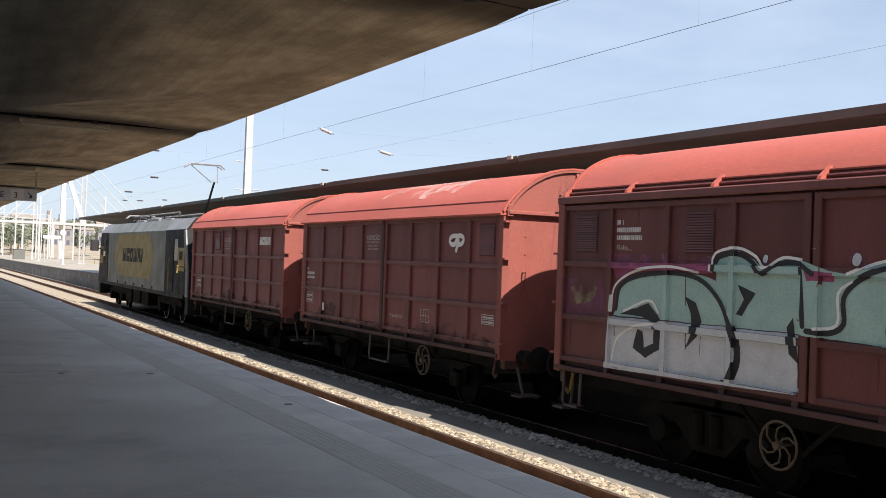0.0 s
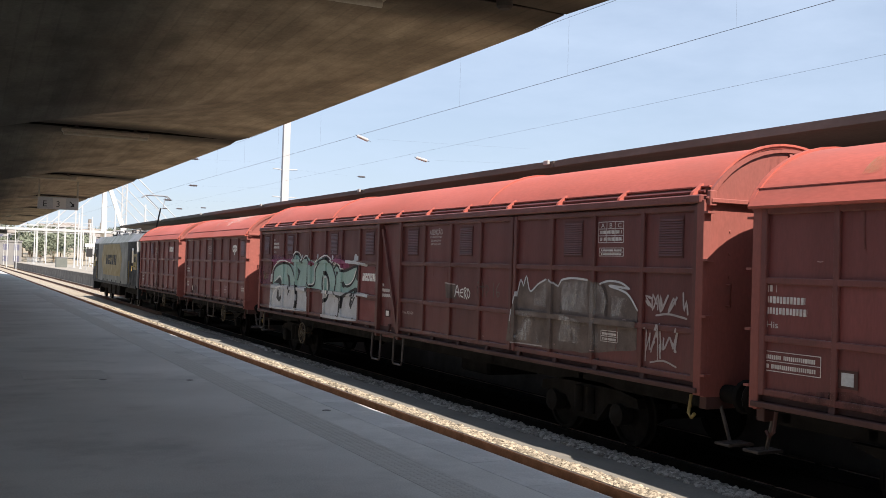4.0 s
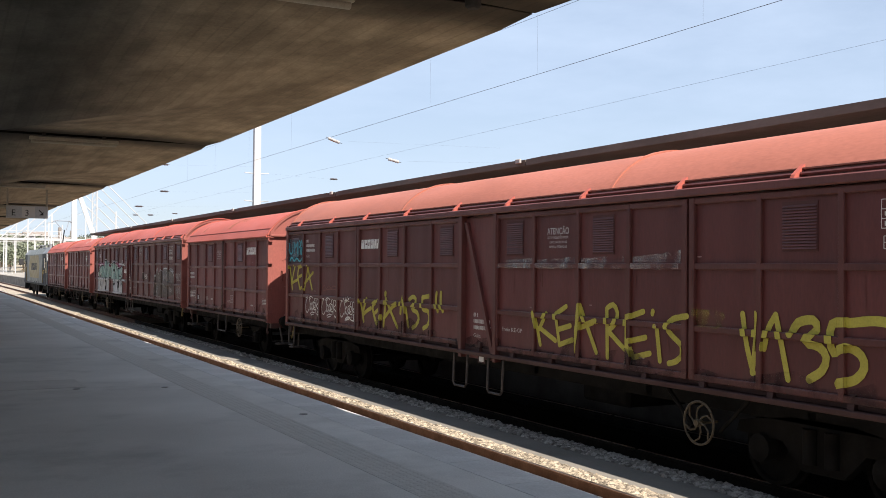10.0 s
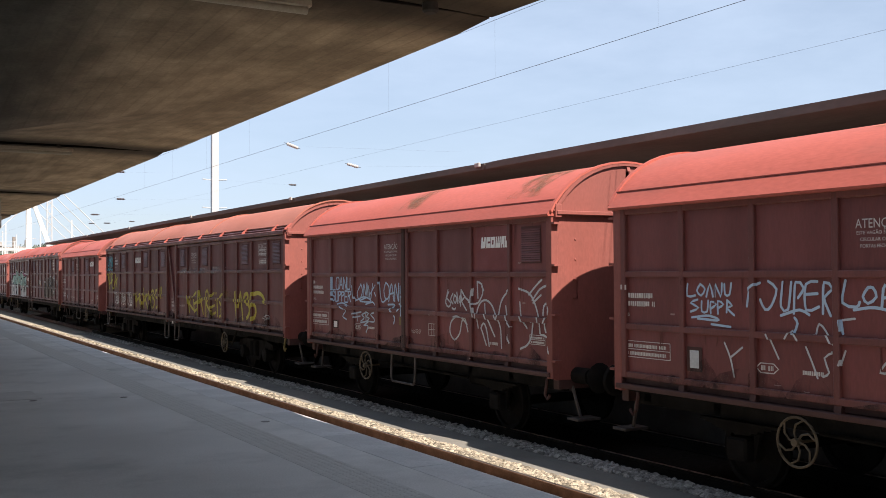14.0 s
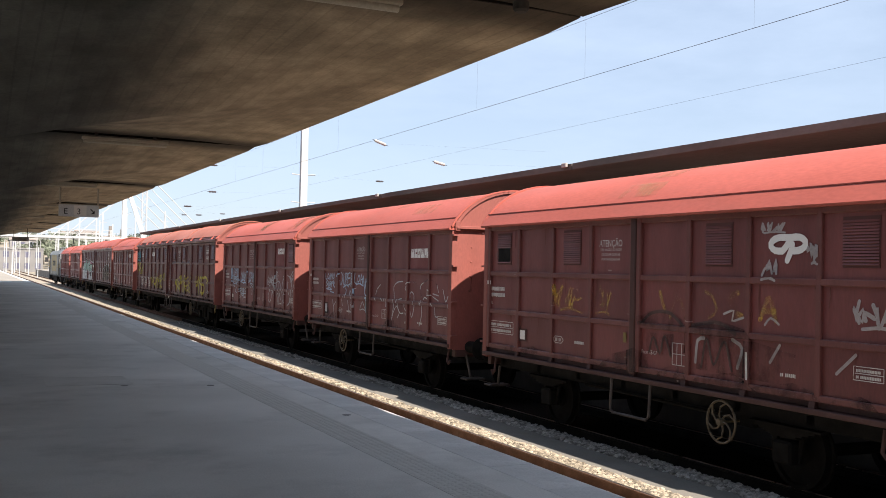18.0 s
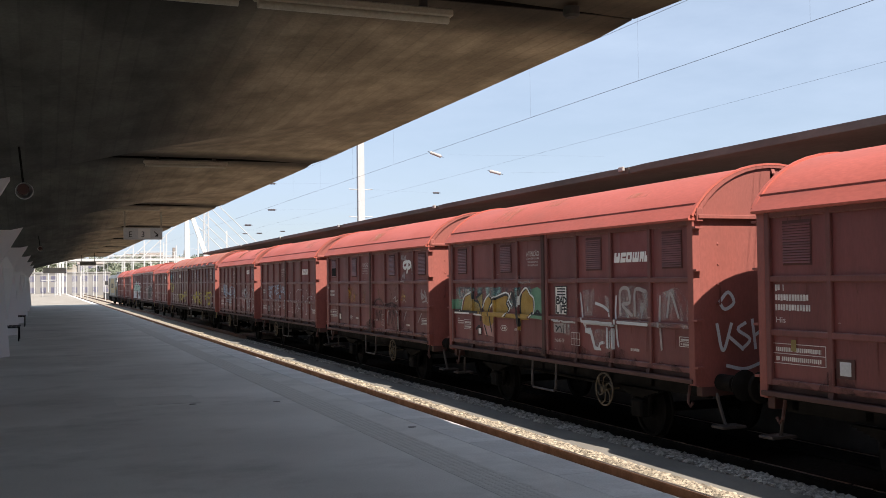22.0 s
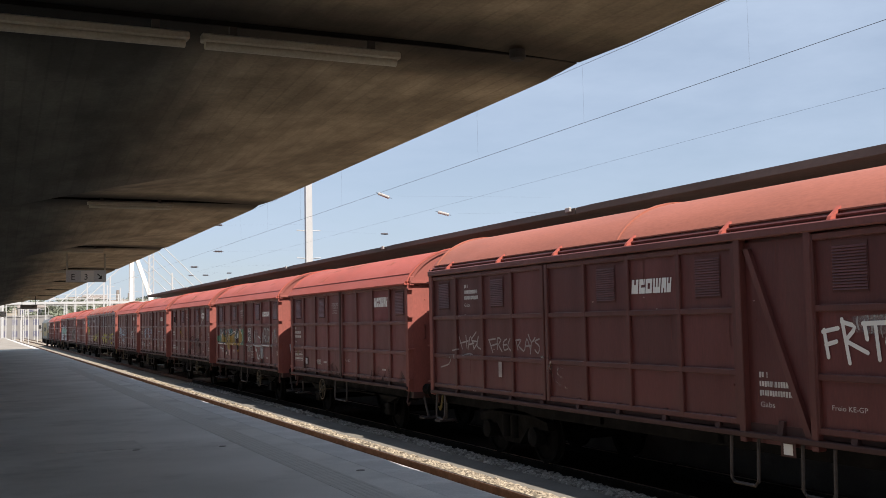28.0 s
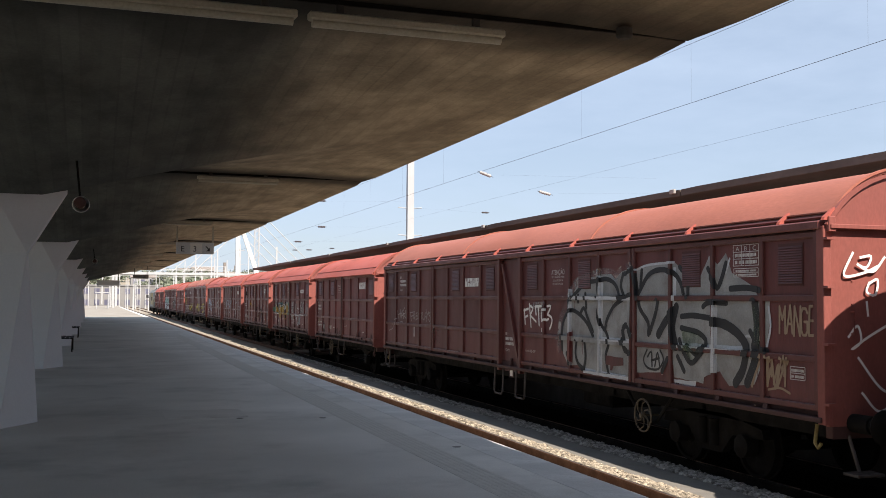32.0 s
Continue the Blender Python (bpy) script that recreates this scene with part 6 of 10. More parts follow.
fill(w, "teal", [(9.05, 2.03), (8.95, 2.37), (8.56, 2.54), (7.88, 2.61), (7.32, 2.56), (7.07, 2.49), (7.09, 2.67), (6.98, 2.83), (6.71, 2.87), (6.45, 2.76), (6.31, 2.66), (6.03, 2.76), (5.69, 2.76), (5.32, 2.66), (5.08, 2.63), (4.70, 2.74), (4.29, 2.77), (3.92, 2.65), (3.74, 2.53), (3.53, 2.59), (3.29, 2.51), (3.01, 2.44), (2.62, 2.48), (2.23, 2.56), (1.97, 2.57), (1.98, 1.90), (3.35, 1.89), (4.56, 1.90), (5.75, 1.94), (6.79, 1.95), (9.11, 1.95)])
fill(w, "pale_grey", [(9.16, 1.93), (6.79, 1.94), (5.75, 1.93), (5.74, 1.32), (6.86, 1.28), (9.20, 1.24)])
fill(w, "pale_grey", [(4.52, 1.90), (3.35, 1.89), (1.98, 1.89), (1.97, 1.28), (3.34, 1.25), (4.48, 1.25)])
fill(w, "magenta", [(3.80, 2.67), (3.53, 2.64), (3.25, 2.55), (2.98, 2.48), (2.60, 2.52), (2.62, 2.63), (3.14, 2.71), (3.65, 2.74)])
fill(w, "magenta", [(5.66, 2.66), (5.28, 2.64), (5.28, 2.54), (5.61, 2.54)])
fill(w, "magenta", [(9.18, 2.68), (7.08, 2.71), (7.08, 2.58), (8.46, 2.59), (9.04, 2.46)])
fill(w, "smear_pink", [(10.31, 2.44), (9.34, 2.50), (9.29, 1.92), (10.29, 1.92)])
fill(w, "smear_pink", [(9.27, 2.81), (7.15, 2.80), (7.15, 2.67), (9.26, 2.64)])
fill(w, "smear_pink", [(5.11, 2.89), (3.37, 2.83), (2.62, 2.68), (5.11, 2.71)])
fill(w, "smear_lime", [(10.16, 2.29), (9.79, 2.43), (9.47, 2.31), (9.60, 2.12), (9.97, 2.06)])
stroke(w, "black", 0.06, [(9.03, 2.04), (8.95, 2.35), (8.56, 2.51), (7.88, 2.57), (7.36, 2.50), (7.03, 2.28), (6.86, 2.03)])
stroke(w, "black", 0.06, [(7.11, 2.61), (7.04, 2.78), (6.72, 2.83), (6.47, 2.73), (6.32, 2.60), (6.06, 2.72), (5.75, 2.73), (5.54, 2.62)])
stroke(w, "black", 0.11, [(6.86, 2.05), (6.72, 1.82), (6.68, 1.55), (6.81, 1.25)])
fill(w, "black", [(7.63, 2.28), (7.42, 2.21), (7.31, 1.98), (7.38, 1.79), (7.59, 1.62), (7.49, 1.83), (7.51, 2.06)])
fill(w, "black", [(8.94, 1.98), (8.33, 2.16), (8.09, 1.95), (8.19, 1.89), (8.49, 1.97)])
fill(w, "black", [(8.56, 1.80), (8.64, 1.54), (8.37, 1.42), (8.10, 1.56), (8.07, 1.79), (8.21, 1.86), (8.22, 1.63), (8.40, 1.56), (8.44, 1.77)])
fill(w, "black", [(6.71, 2.47), (6.41, 2.37), (6.53, 2.22), (6.62, 2.09), (6.72, 2.11), (6.59, 2.29)])
fill(w, "black", [(5.92, 2.00), (5.83, 2.12), (5.78, 1.87), (5.73, 1.61), (5.88, 1.71)])
fill(w, "black", [(3.56, 2.40), (3.36, 2.41), (3.47, 2.28)])
fill(w, "black", [(3.07, 2.14), (2.97, 2.17), (2.82, 2.09), (2.92, 2.00), (3.05, 2.04)])
fill(w, "black", [(2.43, 1.84), (2.24, 1.92), (2.35, 1.69), (2.47, 1.53), (2.54, 1.62)])
stroke(w, "black", 0.065, [(5.72, 2.71), (5.68, 2.38), (5.65, 2.04)])
stroke(w, "black", 0.065, [(5.60, 1.99), (5.31, 1.99), (5.14, 2.10), (5.15, 2.37), (4.97, 2.56), (4.65, 2.69), (4.25, 2.72), (3.89, 2.59), (3.68, 2.41), (3.51, 2.20), (3.59, 1.98), (3.56, 1.83), (3.31, 1.77), (3.00, 1.78), (2.49, 1.92), (2.11, 2.01), (2.01, 1.99)])
stroke(w, "black", 0.1, [(4.36, 2.36), (4.52, 2.23), (4.57, 2.05), (4.51, 1.88)])
stroke(w, "black", 0.1, [(4.31, 2.36), (4.11, 2.23), (4.02, 1.99), (4.12, 1.73), (4.37, 1.61)])
stroke(w, "black", 0.06, [(3.68, 2.48), (3.49, 2.56), (3.25, 2.46), (3.01, 2.42), (2.70, 2.45), (2.23, 2.54), (2.00, 2.55)])
stroke(w, "black", 0.06, [(2.96, 2.10), (2.76, 2.05), (2.45, 2.10), (2.18, 2.27), (2.04, 2.51)])
stroke(w, "black", 0.06, [(2.13, 1.97), (2.31, 1.82), (2.48, 1.56)])
stroke(w, "black", 0.06, [(2.05, 1.96), (2.22, 1.77), (2.43, 1.54)])
stroke(w, "black", 0.12, [(1.98, 2.53), (2.04, 2.27)])
stroke(w, "black", 0.12, [(3.28, 1.76), (3.25, 1.54), (3.28, 1.27)])
stroke(w, "black", 0.12, [(3.01, 1.75), (3.16, 1.43)])
stroke(w, "white", 0.035, [(9.14, 2.01), (9.06, 2.37), (8.58, 2.59), (7.88, 2.65), (7.39, 2.59)])
stroke(w, "white", 0.035, [(7.16, 2.61), (7.10, 2.83), (6.72, 2.90), (6.42, 2.80), (6.28, 2.67), (6.01, 2.79), (5.69, 2.77)])
stroke(w, "white", 0.035, [(5.08, 2.63), (4.70, 2.76), (4.25, 2.80), (3.82, 2.65), (3.67, 2.57), (3.50, 2.62), (3.18, 2.51), (3.01, 2.47)])
stroke(w, "white", 0.035, [(5.50, 2.02), (5.28, 2.05), (5.21, 2.14), (5.22, 2.42), (5.05, 2.55)])
stroke(w, "white", 0.035, [(2.94, 2.09), (2.61, 2.10), (2.32, 2.22), (2.11, 2.48)])
stroke(w, "white", 0.035, [(9.10, 1.32), (9.00, 1.62), (8.65, 1.81), (8.19, 1.89)])
stroke(w, "white", 0.035, [(4.29, 2.26), (4.35, 2.06), (4.28, 1.82)])
stroke(w, "white", 0.035, [(4.22, 2.24), (4.13, 2.04), (4.17, 1.79)])
stroke(w, "white", 0.035, [(8.86, 2.02), (8.33, 2.19), (8.13, 2.04)])
stroke(w, "white", 0.035, [(2.51, 1.54), (2.36, 1.75)])
stroke(w, "pale_grey", 0.075, [(2.77, 2.66), (2.23, 2.64), (1.44, 2.59)])
stroke(w, "pale_grey", 0.075, [(1.96, 1.90), (1.29, 1.87)])
stroke(w, "pale_grey", 0.075, [(9.20, 1.24), (6.86, 1.28), (5.74, 1.31)])
stroke(w, "pale_grey", 0.075, [(4.48, 1.24), (3.34, 1.24), (1.97, 1.28)])
stroke(w, "smear", 0.05, [(0.76, 2.53), (0.76, 1.87)])
stroke(w, "pale_grey", 0.07, [(6.28, 2.76), (6.27, 2.79)])
stroke(w, "pale_grey", 0.11, [(5.00, 2.77), (4.99, 2.80)])
stroke(w, "pale_grey", 0.1, [(3.83, 2.75), (3.82, 2.78)])
stroke(w, "pale_grey", 0.06, [(3.83, 2.88), (3.82, 2.91)])
stroke(w, "pale_grey", 0.2, [(2.19, 2.73), (2.18, 2.76)])
stroke(w, "pale_grey", 0.12, [(2.06, 2.72), (2.05, 2.75)])
stroke(w, "pale_grey", 0.08, [(3.74, 2.65), (3.73, 2.68)])
stroke(w, "pale_grey", 0.05, [(3.52, 2.66), (3.51, 2.69)])
w = TRAIN[4]
Spray.next()
stroke(w, "spray_yellow", 0.076, [(10.26, 2.61), (10.16, 2.30), (10.05, 2.01)])
stroke(w, "spray_yellow", 0.076, [(9.86, 2.62), (9.98, 2.43), (10.09, 2.21)])
stroke(w, "spray_yellow", 0.076, [(10.10, 2.17), (9.62, 2.27)])
stroke(w, "spray_yellow", 0.076, [(9.58, 2.58), (9.64, 2.36), (9.48, 2.03)])
stroke(w, "spray_yellow", 0.076, [(9.58, 2.58), (9.30, 2.62)])
stroke(w, "spray_yellow", 0.076, [(9.63, 2.32), (9.31, 2.39)])
stroke(w, "spray_yellow", 0.076, [(9.48, 2.03), (9.28, 2.09)])
stroke(w, "spray_yellow", 0.076, [(8.88, 2.62), (8.99, 2.32), (9.11, 2.02)])
stroke(w, "spray_yellow", 0.076, [(8.88, 2.62), (8.74, 2.32), (8.56, 2.04)])
stroke(w, "spray_yellow", 0.076, [(9.10, 2.18), (8.50, 2.46)])
fill(w, "smear_cyan", [(10.39, 3.31), (9.23, 3.30), (9.20, 2.72), (10.37, 2.72)])
Spray.next()
stroke(w, "cyan", 0.045, [(10.25, 3.22), (10.22, 2.97), (10.02, 2.97), (9.98, 3.24)])
stroke(w, "cyan", 0.045, [(9.89, 2.95), (9.85, 3.24), (9.76, 3.09), (9.64, 3.24), (9.63, 2.94)])
stroke(w, "cyan", 0.045, [(9.52, 2.92), (9.51, 3.27), (9.37, 3.18), (9.51, 3.09)])
stroke(w, "cyan", 0.045, [(9.42, 2.92), (9.31, 3.28), (9.21, 2.92)])
stroke(w, "cyan", 0.045, [(9.38, 3.04), (9.22, 3.05)])
stroke(w, "cyan", 0.045, [(10.23, 2.76), (10.06, 2.84), (9.88, 2.75), (9.67, 2.82), (9.45, 2.74), (9.25, 2.82)])
stroke(w, "spray_yellow", 0.088, [(5.44, 1.86), (5.32, 1.66), (5.23, 1.41)])
stroke(w, "spray_yellow", 0.088, [(5.08, 1.91), (5.18, 1.76), (5.28, 1.57)])
stroke(w, "spray_yellow", 0.088, [(5.26, 1.55), (5.06, 1.64), (4.83, 1.71)])
stroke(w, "spray_yellow", 0.088, [(4.45, 1.89), (4.67, 1.80), (4.73, 1.71), (4.63, 1.53), (4.53, 1.39)])
stroke(w, "spray_yellow", 0.088, [(4.67, 1.59), (4.43, 1.70)])
stroke(w, "spray_yellow", 0.088, [(4.53, 1.39), (4.43, 1.45)])
stroke(w, "spray_yellow", 0.088, [(4.04, 1.94), (4.09, 1.69), (4.15, 1.37)])
stroke(w, "spray_yellow", 0.088, [(4.00, 1.89), (3.72, 1.62), (3.45, 1.37)])
stroke(w, "spray_yellow", 0.088, [(4.14, 1.52), (3.76, 1.75), (3.46, 1.86)])
stroke(w, "spray_yellow", 0.088, [(3.31, 1.67), (3.28, 1.85), (3.21, 2.00)])
stroke(w, "spray_yellow", 0.112, [(4.28, 1.52), (4.27, 1.55)])
stroke(w, "spray_yellow", 0.104, [(4.07, 2.03), (4.06, 2.06)])
stroke(w, "spray_yellow", 0.088, [(3.21, 2.00), (3.09, 1.84), (2.92, 1.42)])
stroke(w, "white", 0.026, [(8.77, 1.84), (8.91, 1.80), (9.01, 1.63), (8.97, 1.48), (8.86, 1.45), (8.76, 1.54)])
stroke(w, "white", 0.026, [(8.75, 1.81), (8.68, 1.67), (8.70, 1.52)])
stroke(w, "white", 0.026, [(8.61, 1.70), (8.68, 1.62), (8.62, 1.52), (8.54, 1.61), (8.61, 1.70)])
stroke(w, "white", 0.026, [(8.70, 1.78), (8.55, 1.86), (8.39, 1.83), (8.35, 1.75)])
stroke(w, "white", 0.026, [(8.41, 1.73), (8.52, 1.69), (8.44, 1.61), (8.54, 1.51)])
stroke(w, "white", 0.026, [(8.45, 1.55), (8.33, 1.61), (8.31, 1.71), (8.41, 1.68), (8.41, 1.54), (8.26, 1.54)])
stroke(w, "white", 0.026, [(8.27, 1.46), (8.25, 1.73), (8.23, 1.82), (8.10, 1.79), (8.12, 1.69), (8.24, 1.63), (8.08, 1.55), (8.03, 1.48), (8.12, 1.41), (8.19, 1.45)])
stroke(w, "white", 0.026, [(8.67, 1.42), (8.54, 1.47), (8.37, 1.46)])
stroke(w, "white", 0.026, [(8.62, 1.39), (8.43, 1.42)])
stroke(w, "white", 0.026, [(7.61, 1.84), (7.75, 1.80), (7.85, 1.63), (7.81, 1.48), (7.70, 1.45), (7.60, 1.54)])
stroke(w, "white", 0.026, [(7.59, 1.81), (7.51, 1.67), (7.53, 1.52)])
stroke(w, "white", 0.026, [(7.44, 1.70), (7.51, 1.62), (7.45, 1.52), (7.37, 1.61), (7.44, 1.70)])
stroke(w, "white", 0.026, [(7.53, 1.78), (7.38, 1.86), (7.22, 1.83), (7.18, 1.75)])
stroke(w, "white", 0.026, [(7.24, 1.73), (7.35, 1.69), (7.27, 1.61), (7.37, 1.51)])
stroke(w, "white", 0.026, [(7.28, 1.55), (7.16, 1.61), (7.14, 1.71), (7.24, 1.68), (7.24, 1.54), (7.09, 1.54)])
stroke(w, "white", 0.026, [(7.10, 1.46), (7.07, 1.73), (7.05, 1.82), (6.92, 1.79), (6.94, 1.69), (7.06, 1.63), (6.90, 1.55), (6.85, 1.48), (6.94, 1.41), (7.01, 1.45)])
stroke(w, "white", 0.026, [(7.50, 1.42), (7.37, 1.47), (7.20, 1.46)])
stroke(w, "white", 0.026, [(7.45, 1.39), (7.26, 1.42)])
stroke(w, "white", 0.026, [(6.42, 1.83), (6.56, 1.79), (6.66, 1.62), (6.62, 1.47), (6.51, 1.44), (6.41, 1.53)])
stroke(w, "white", 0.026, [(6.40, 1.80), (6.32, 1.66), (6.34, 1.51)])
stroke(w, "white", 0.026, [(6.25, 1.69), (6.32, 1.61), (6.26, 1.51), (6.18, 1.60), (6.25, 1.69)])
stroke(w, "white", 0.026, [(6.34, 1.77), (6.19, 1.85), (6.03, 1.82), (5.99, 1.74)])
stroke(w, "white", 0.026, [(6.05, 1.72), (6.16, 1.68), (6.08, 1.60), (6.18, 1.50)])
stroke(w, "white", 0.026, [(6.09, 1.54), (5.97, 1.60), (5.95, 1.70), (6.05, 1.67), (6.05, 1.53), (5.90, 1.53)])
stroke(w, "white", 0.026, [(5.91, 1.45), (5.88, 1.72), (5.86, 1.81), (5.73, 1.78), (5.75, 1.68), (5.87, 1.62), (5.71, 1.54), (5.66, 1.47), (5.75, 1.40), (5.82, 1.44)])
stroke(w, "white", 0.026, [(6.31, 1.41), (6.18, 1.46), (6.01, 1.45)])
stroke(w, "white", 0.026, [(6.26, 1.38), (6.07, 1.41)])
stroke(w, "white", 0.03, [(6.27, 1.80), (6.16, 1.84), (6.09, 1.81)])
stroke(w, "white", 0.03, [(6.18, 1.88), (6.18, 1.91)])
stroke(w, "white", 0.03, [(6.31, 1.85), (6.35, 1.88)])
stroke(w, "white", 0.03, [(6.04, 1.86), (6.00, 1.89)])
stroke(w, "white", 0.03, [(6.33, 1.37), (6.12, 1.44), (5.94, 1.39), (5.76, 1.38)])
stroke(w, "ghost", 0.02, [(7.83, 2.08), (7.67, 2.15), (7.58, 2.07), (7.39, 2.15), (7.25, 2.09), (7.07, 2.15), (6.84, 2.11)])
stroke(w, "ghost", 0.02, [(7.77, 2.02), (7.32, 2.07), (6.89, 2.06)])
stroke(w, "spray_yellow", 0.088, [(2.89, 1.96), (2.73, 2.02), (2.59, 1.98), (2.64, 1.85), (2.76, 1.77), (2.52, 1.71), (2.45, 1.59), (2.56, 1.47), (2.73, 1.40)])
stroke(w, "spray_yellow", 0.088, [(2.29, 2.02), (1.94, 2.06)])
stroke(w, "spray_yellow", 0.088, [(2.29, 2.02), (2.30, 1.85), (2.24, 1.78), (2.05, 1.76), (1.98, 1.61), (2.07, 1.48), (2.24, 1.42)])
stroke(w, "spray_yellow", 0.088, [(1.68, 2.12), (1.71, 1.96), (1.63, 1.78)])
stroke(w, "spray_yellow", 0.088, [(1.50, 2.13), (1.51, 1.93), (1.42, 1.79)])
w = TRAIN[4]
Spray.next()
stroke(w, "spray_yellow", 0.080, [(-1.78, 1.89), (-1.87, 1.65), (-1.96, 1.40)])
stroke(w, "spray_yellow", 0.080, [(-2.13, 1.90), (-1.92, 1.64)])
stroke(w, "spray_yellow", 0.080, [(-1.95, 1.66), (-2.39, 1.49)])
stroke(w, "spray_yellow", 0.080, [(-2.39, 1.88), (-2.50, 1.43)])
stroke(w, "spray_yellow", 0.080, [(-2.39, 1.90), (-2.68, 2.03)])
stroke(w, "spray_yellow", 0.080, [(-2.48, 1.67), (-2.79, 1.74)])
stroke(w, "spray_yellow", 0.080, [(-2.52, 1.44), (-2.85, 1.53)])
stroke(w, "spray_yellow", 0.080, [(-3.05, 2.06), (-3.01, 1.72), (-2.94, 1.37)])
stroke(w, "spray_yellow", 0.080, [(-3.05, 2.05), (-3.26, 1.71), (-3.46, 1.39)])
stroke(w, "spray_yellow", 0.080, [(-2.95, 1.70), (-3.48, 1.85)])
stroke(w, "spray_yellow", 0.080, [(-3.71, 2.04), (-3.73, 1.34)])
stroke(w, "spray_yellow", 0.080, [(-3.71, 2.04), (-3.86, 2.10), (-3.96, 1.99), (-3.90, 1.82), (-3.74, 1.73)])
stroke(w, "spray_yellow", 0.080, [(-3.74, 1.72), (-4.12, 1.49)])
stroke(w, "spray_yellow", 0.080, [(-4.18, 1.93), (-4.18, 1.64), (-4.33, 1.39)])
stroke(w, "spray_yellow", 0.080, [(-4.18, 1.93), (-4.54, 2.03)])
stroke(w, "spray_yellow", 0.080, [(-4.25, 1.61), (-4.59, 1.68)])
stroke(w, "spray_yellow", 0.080, [(-4.33, 1.39), (-4.68, 1.47)])
stroke(w, "spray_yellow", 0.080, [(-4.82, 1.84), (-4.89, 1.39)])
stroke(w, "spray_yellow", 0.080, [(-5.49, 2.01), (-5.16, 1.96), (-5.03, 1.85), (-5.12, 1.75), (-5.31, 1.63), (-5.35, 1.52), (-5.22, 1.41), (-5.07, 1.37)])
stroke(w, "spray_yellow", 0.080, [(-6.42, 2.08), (-6.49, 1.71), (-6.60, 1.39)])
stroke(w, "spray_yellow", 0.080, [(-6.66, 2.09), (-6.63, 1.72), (-6.58, 1.39)])
stroke(w, "spray_yellow", 0.080, [(-6.77, 1.69), (-6.84, 1.93), (-6.95, 2.09)])
stroke(w, "spray_yellow", 0.080, [(-6.95, 2.09), (-7.03, 1.80), (-7.14, 1.37)])
stroke(w, "spray_yellow", 0.104, [(-7.19, 1.89), (-7.29, 2.02), (-7.50, 2.06), (-7.56, 1.96), (-7.40, 1.81), (-7.59, 1.77), (-7.69, 1.66), (-7.63, 1.51), (-7.45, 1.40)])
stroke(w, "spray_yellow", 0.104, [(-7.98, 2.06), (-7.77, 2.03), (-7.74, 1.86), (-7.79, 1.72), (-7.98, 1.79), (-8.15, 1.72), (-8.19, 1.59), (-8.08, 1.46), (-7.85, 1.39)])
stroke(w, "spray_yellow", 0.104, [(-7.98, 2.05), (-8.36, 2.09), (-8.67, 2.03), (-8.90, 1.85)])
stroke(w, "smear_yellow", 0.1, [(-5.61, 2.06), (-6.07, 2.04)])
stroke(w, "smear_yellow", 0.1, [(-5.61, 1.94), (-6.03, 1.93)])
stroke(w, "spray_yellow", 0.080, [(-4.73, 2.01), (-4.74, 2.04)])
stroke(w, "pale_grey", 0.018, [(-8.86, 1.43), (-8.90, 1.52), (-8.96, 1.45), (-9.01, 1.54), (-9.06, 1.45), (-9.19, 1.49)])
stroke(w, "pale_grey", 0.018, [(-8.81, 1.50), (-9.11, 1.55), (-9.22, 1.47), (-8.86, 1.41)])
stroke(w, "pale_grey", 0.018, [(-8.67, 1.46), (-8.81, 1.45)])
w = TRAIN[5]
Spray.next()
stroke(w, "spray_blue", 0.035, [(1.12, 2.41), (1.06, 2.11), (0.97, 2.02), (0.79, 2.09)])
stroke(w, "spray_blue", 0.035, [(0.84, 2.41), (0.92, 2.25), (0.84, 2.08), (0.70, 2.14), (0.70, 2.33), (0.84, 2.41)])
stroke(w, "spray_blue", 0.035, [(0.71, 2.04), (0.59, 2.38), (0.49, 2.06)])
stroke(w, "spray_blue", 0.035, [(0.68, 2.18), (0.50, 2.21)])
stroke(w, "spray_blue", 0.035, [(0.45, 2.05), (0.43, 2.38), (0.29, 2.05), (0.28, 2.39)])
stroke(w, "spray_blue", 0.035, [(0.74, 1.98), (0.44, 1.98), (0.62, 1.88), (0.53, 1.85)])
stroke(w, "spray_blue", 0.035, [(0.14, 2.36), (0.11, 2.22), (0.17, 2.17), (0.09, 2.14)])
stroke(w, "spray_blue", 0.035, [(0.27, 2.00), (0.05, 1.96)])
stroke(w, "spray_blue", 0.035, [(0.13, 2.11), (0.11, 1.79)])
stroke(w, "spray_blue", 0.035, [(0.50, 1.77), (0.46, 1.72), (0.50, 1.62)])
stroke(w, "spray_blue", 0.035, [(0.29, 1.87), (0.21, 1.92)])
stroke(w, "spray_blue", 0.03, [(2.34, 2.33), (2.29, 2.08), (2.16, 2.04)])
stroke(w, "spray_blue", 0.03, [(1.98, 2.37), (2.16, 2.18), (2.06, 2.04), (1.90, 2.23), (1.99, 2.37)])
stroke(w, "spray_blue", 0.03, [(1.88, 2.08), (1.84, 2.37), (1.73, 2.13), (1.69, 2.40), (1.63, 2.08)])
stroke(w, "spray_blue", 0.03, [(1.62, 2.33), (1.53, 2.06), (1.42, 2.38)])
stroke(w, "spray_blue", 0.03, [(1.56, 2.16), (1.32, 2.35)])
stroke(w, "spray_blue", 0.03, [(2.25, 2.02), (1.81, 2.11), (1.49, 2.02), (2.03, 2.02), (1.71, 2.10)])
stroke(w, "spray_blue", 0.03, [(1.76, 1.96), (1.43, 2.01), (1.34, 1.96)])
stroke(w, "spray_blue", 0.03, [(1.35, 2.20), (1.30, 2.14)])
stroke(w, "pale_blue", 0.03, [(2.35, 1.75), (1.98, 1.80)])
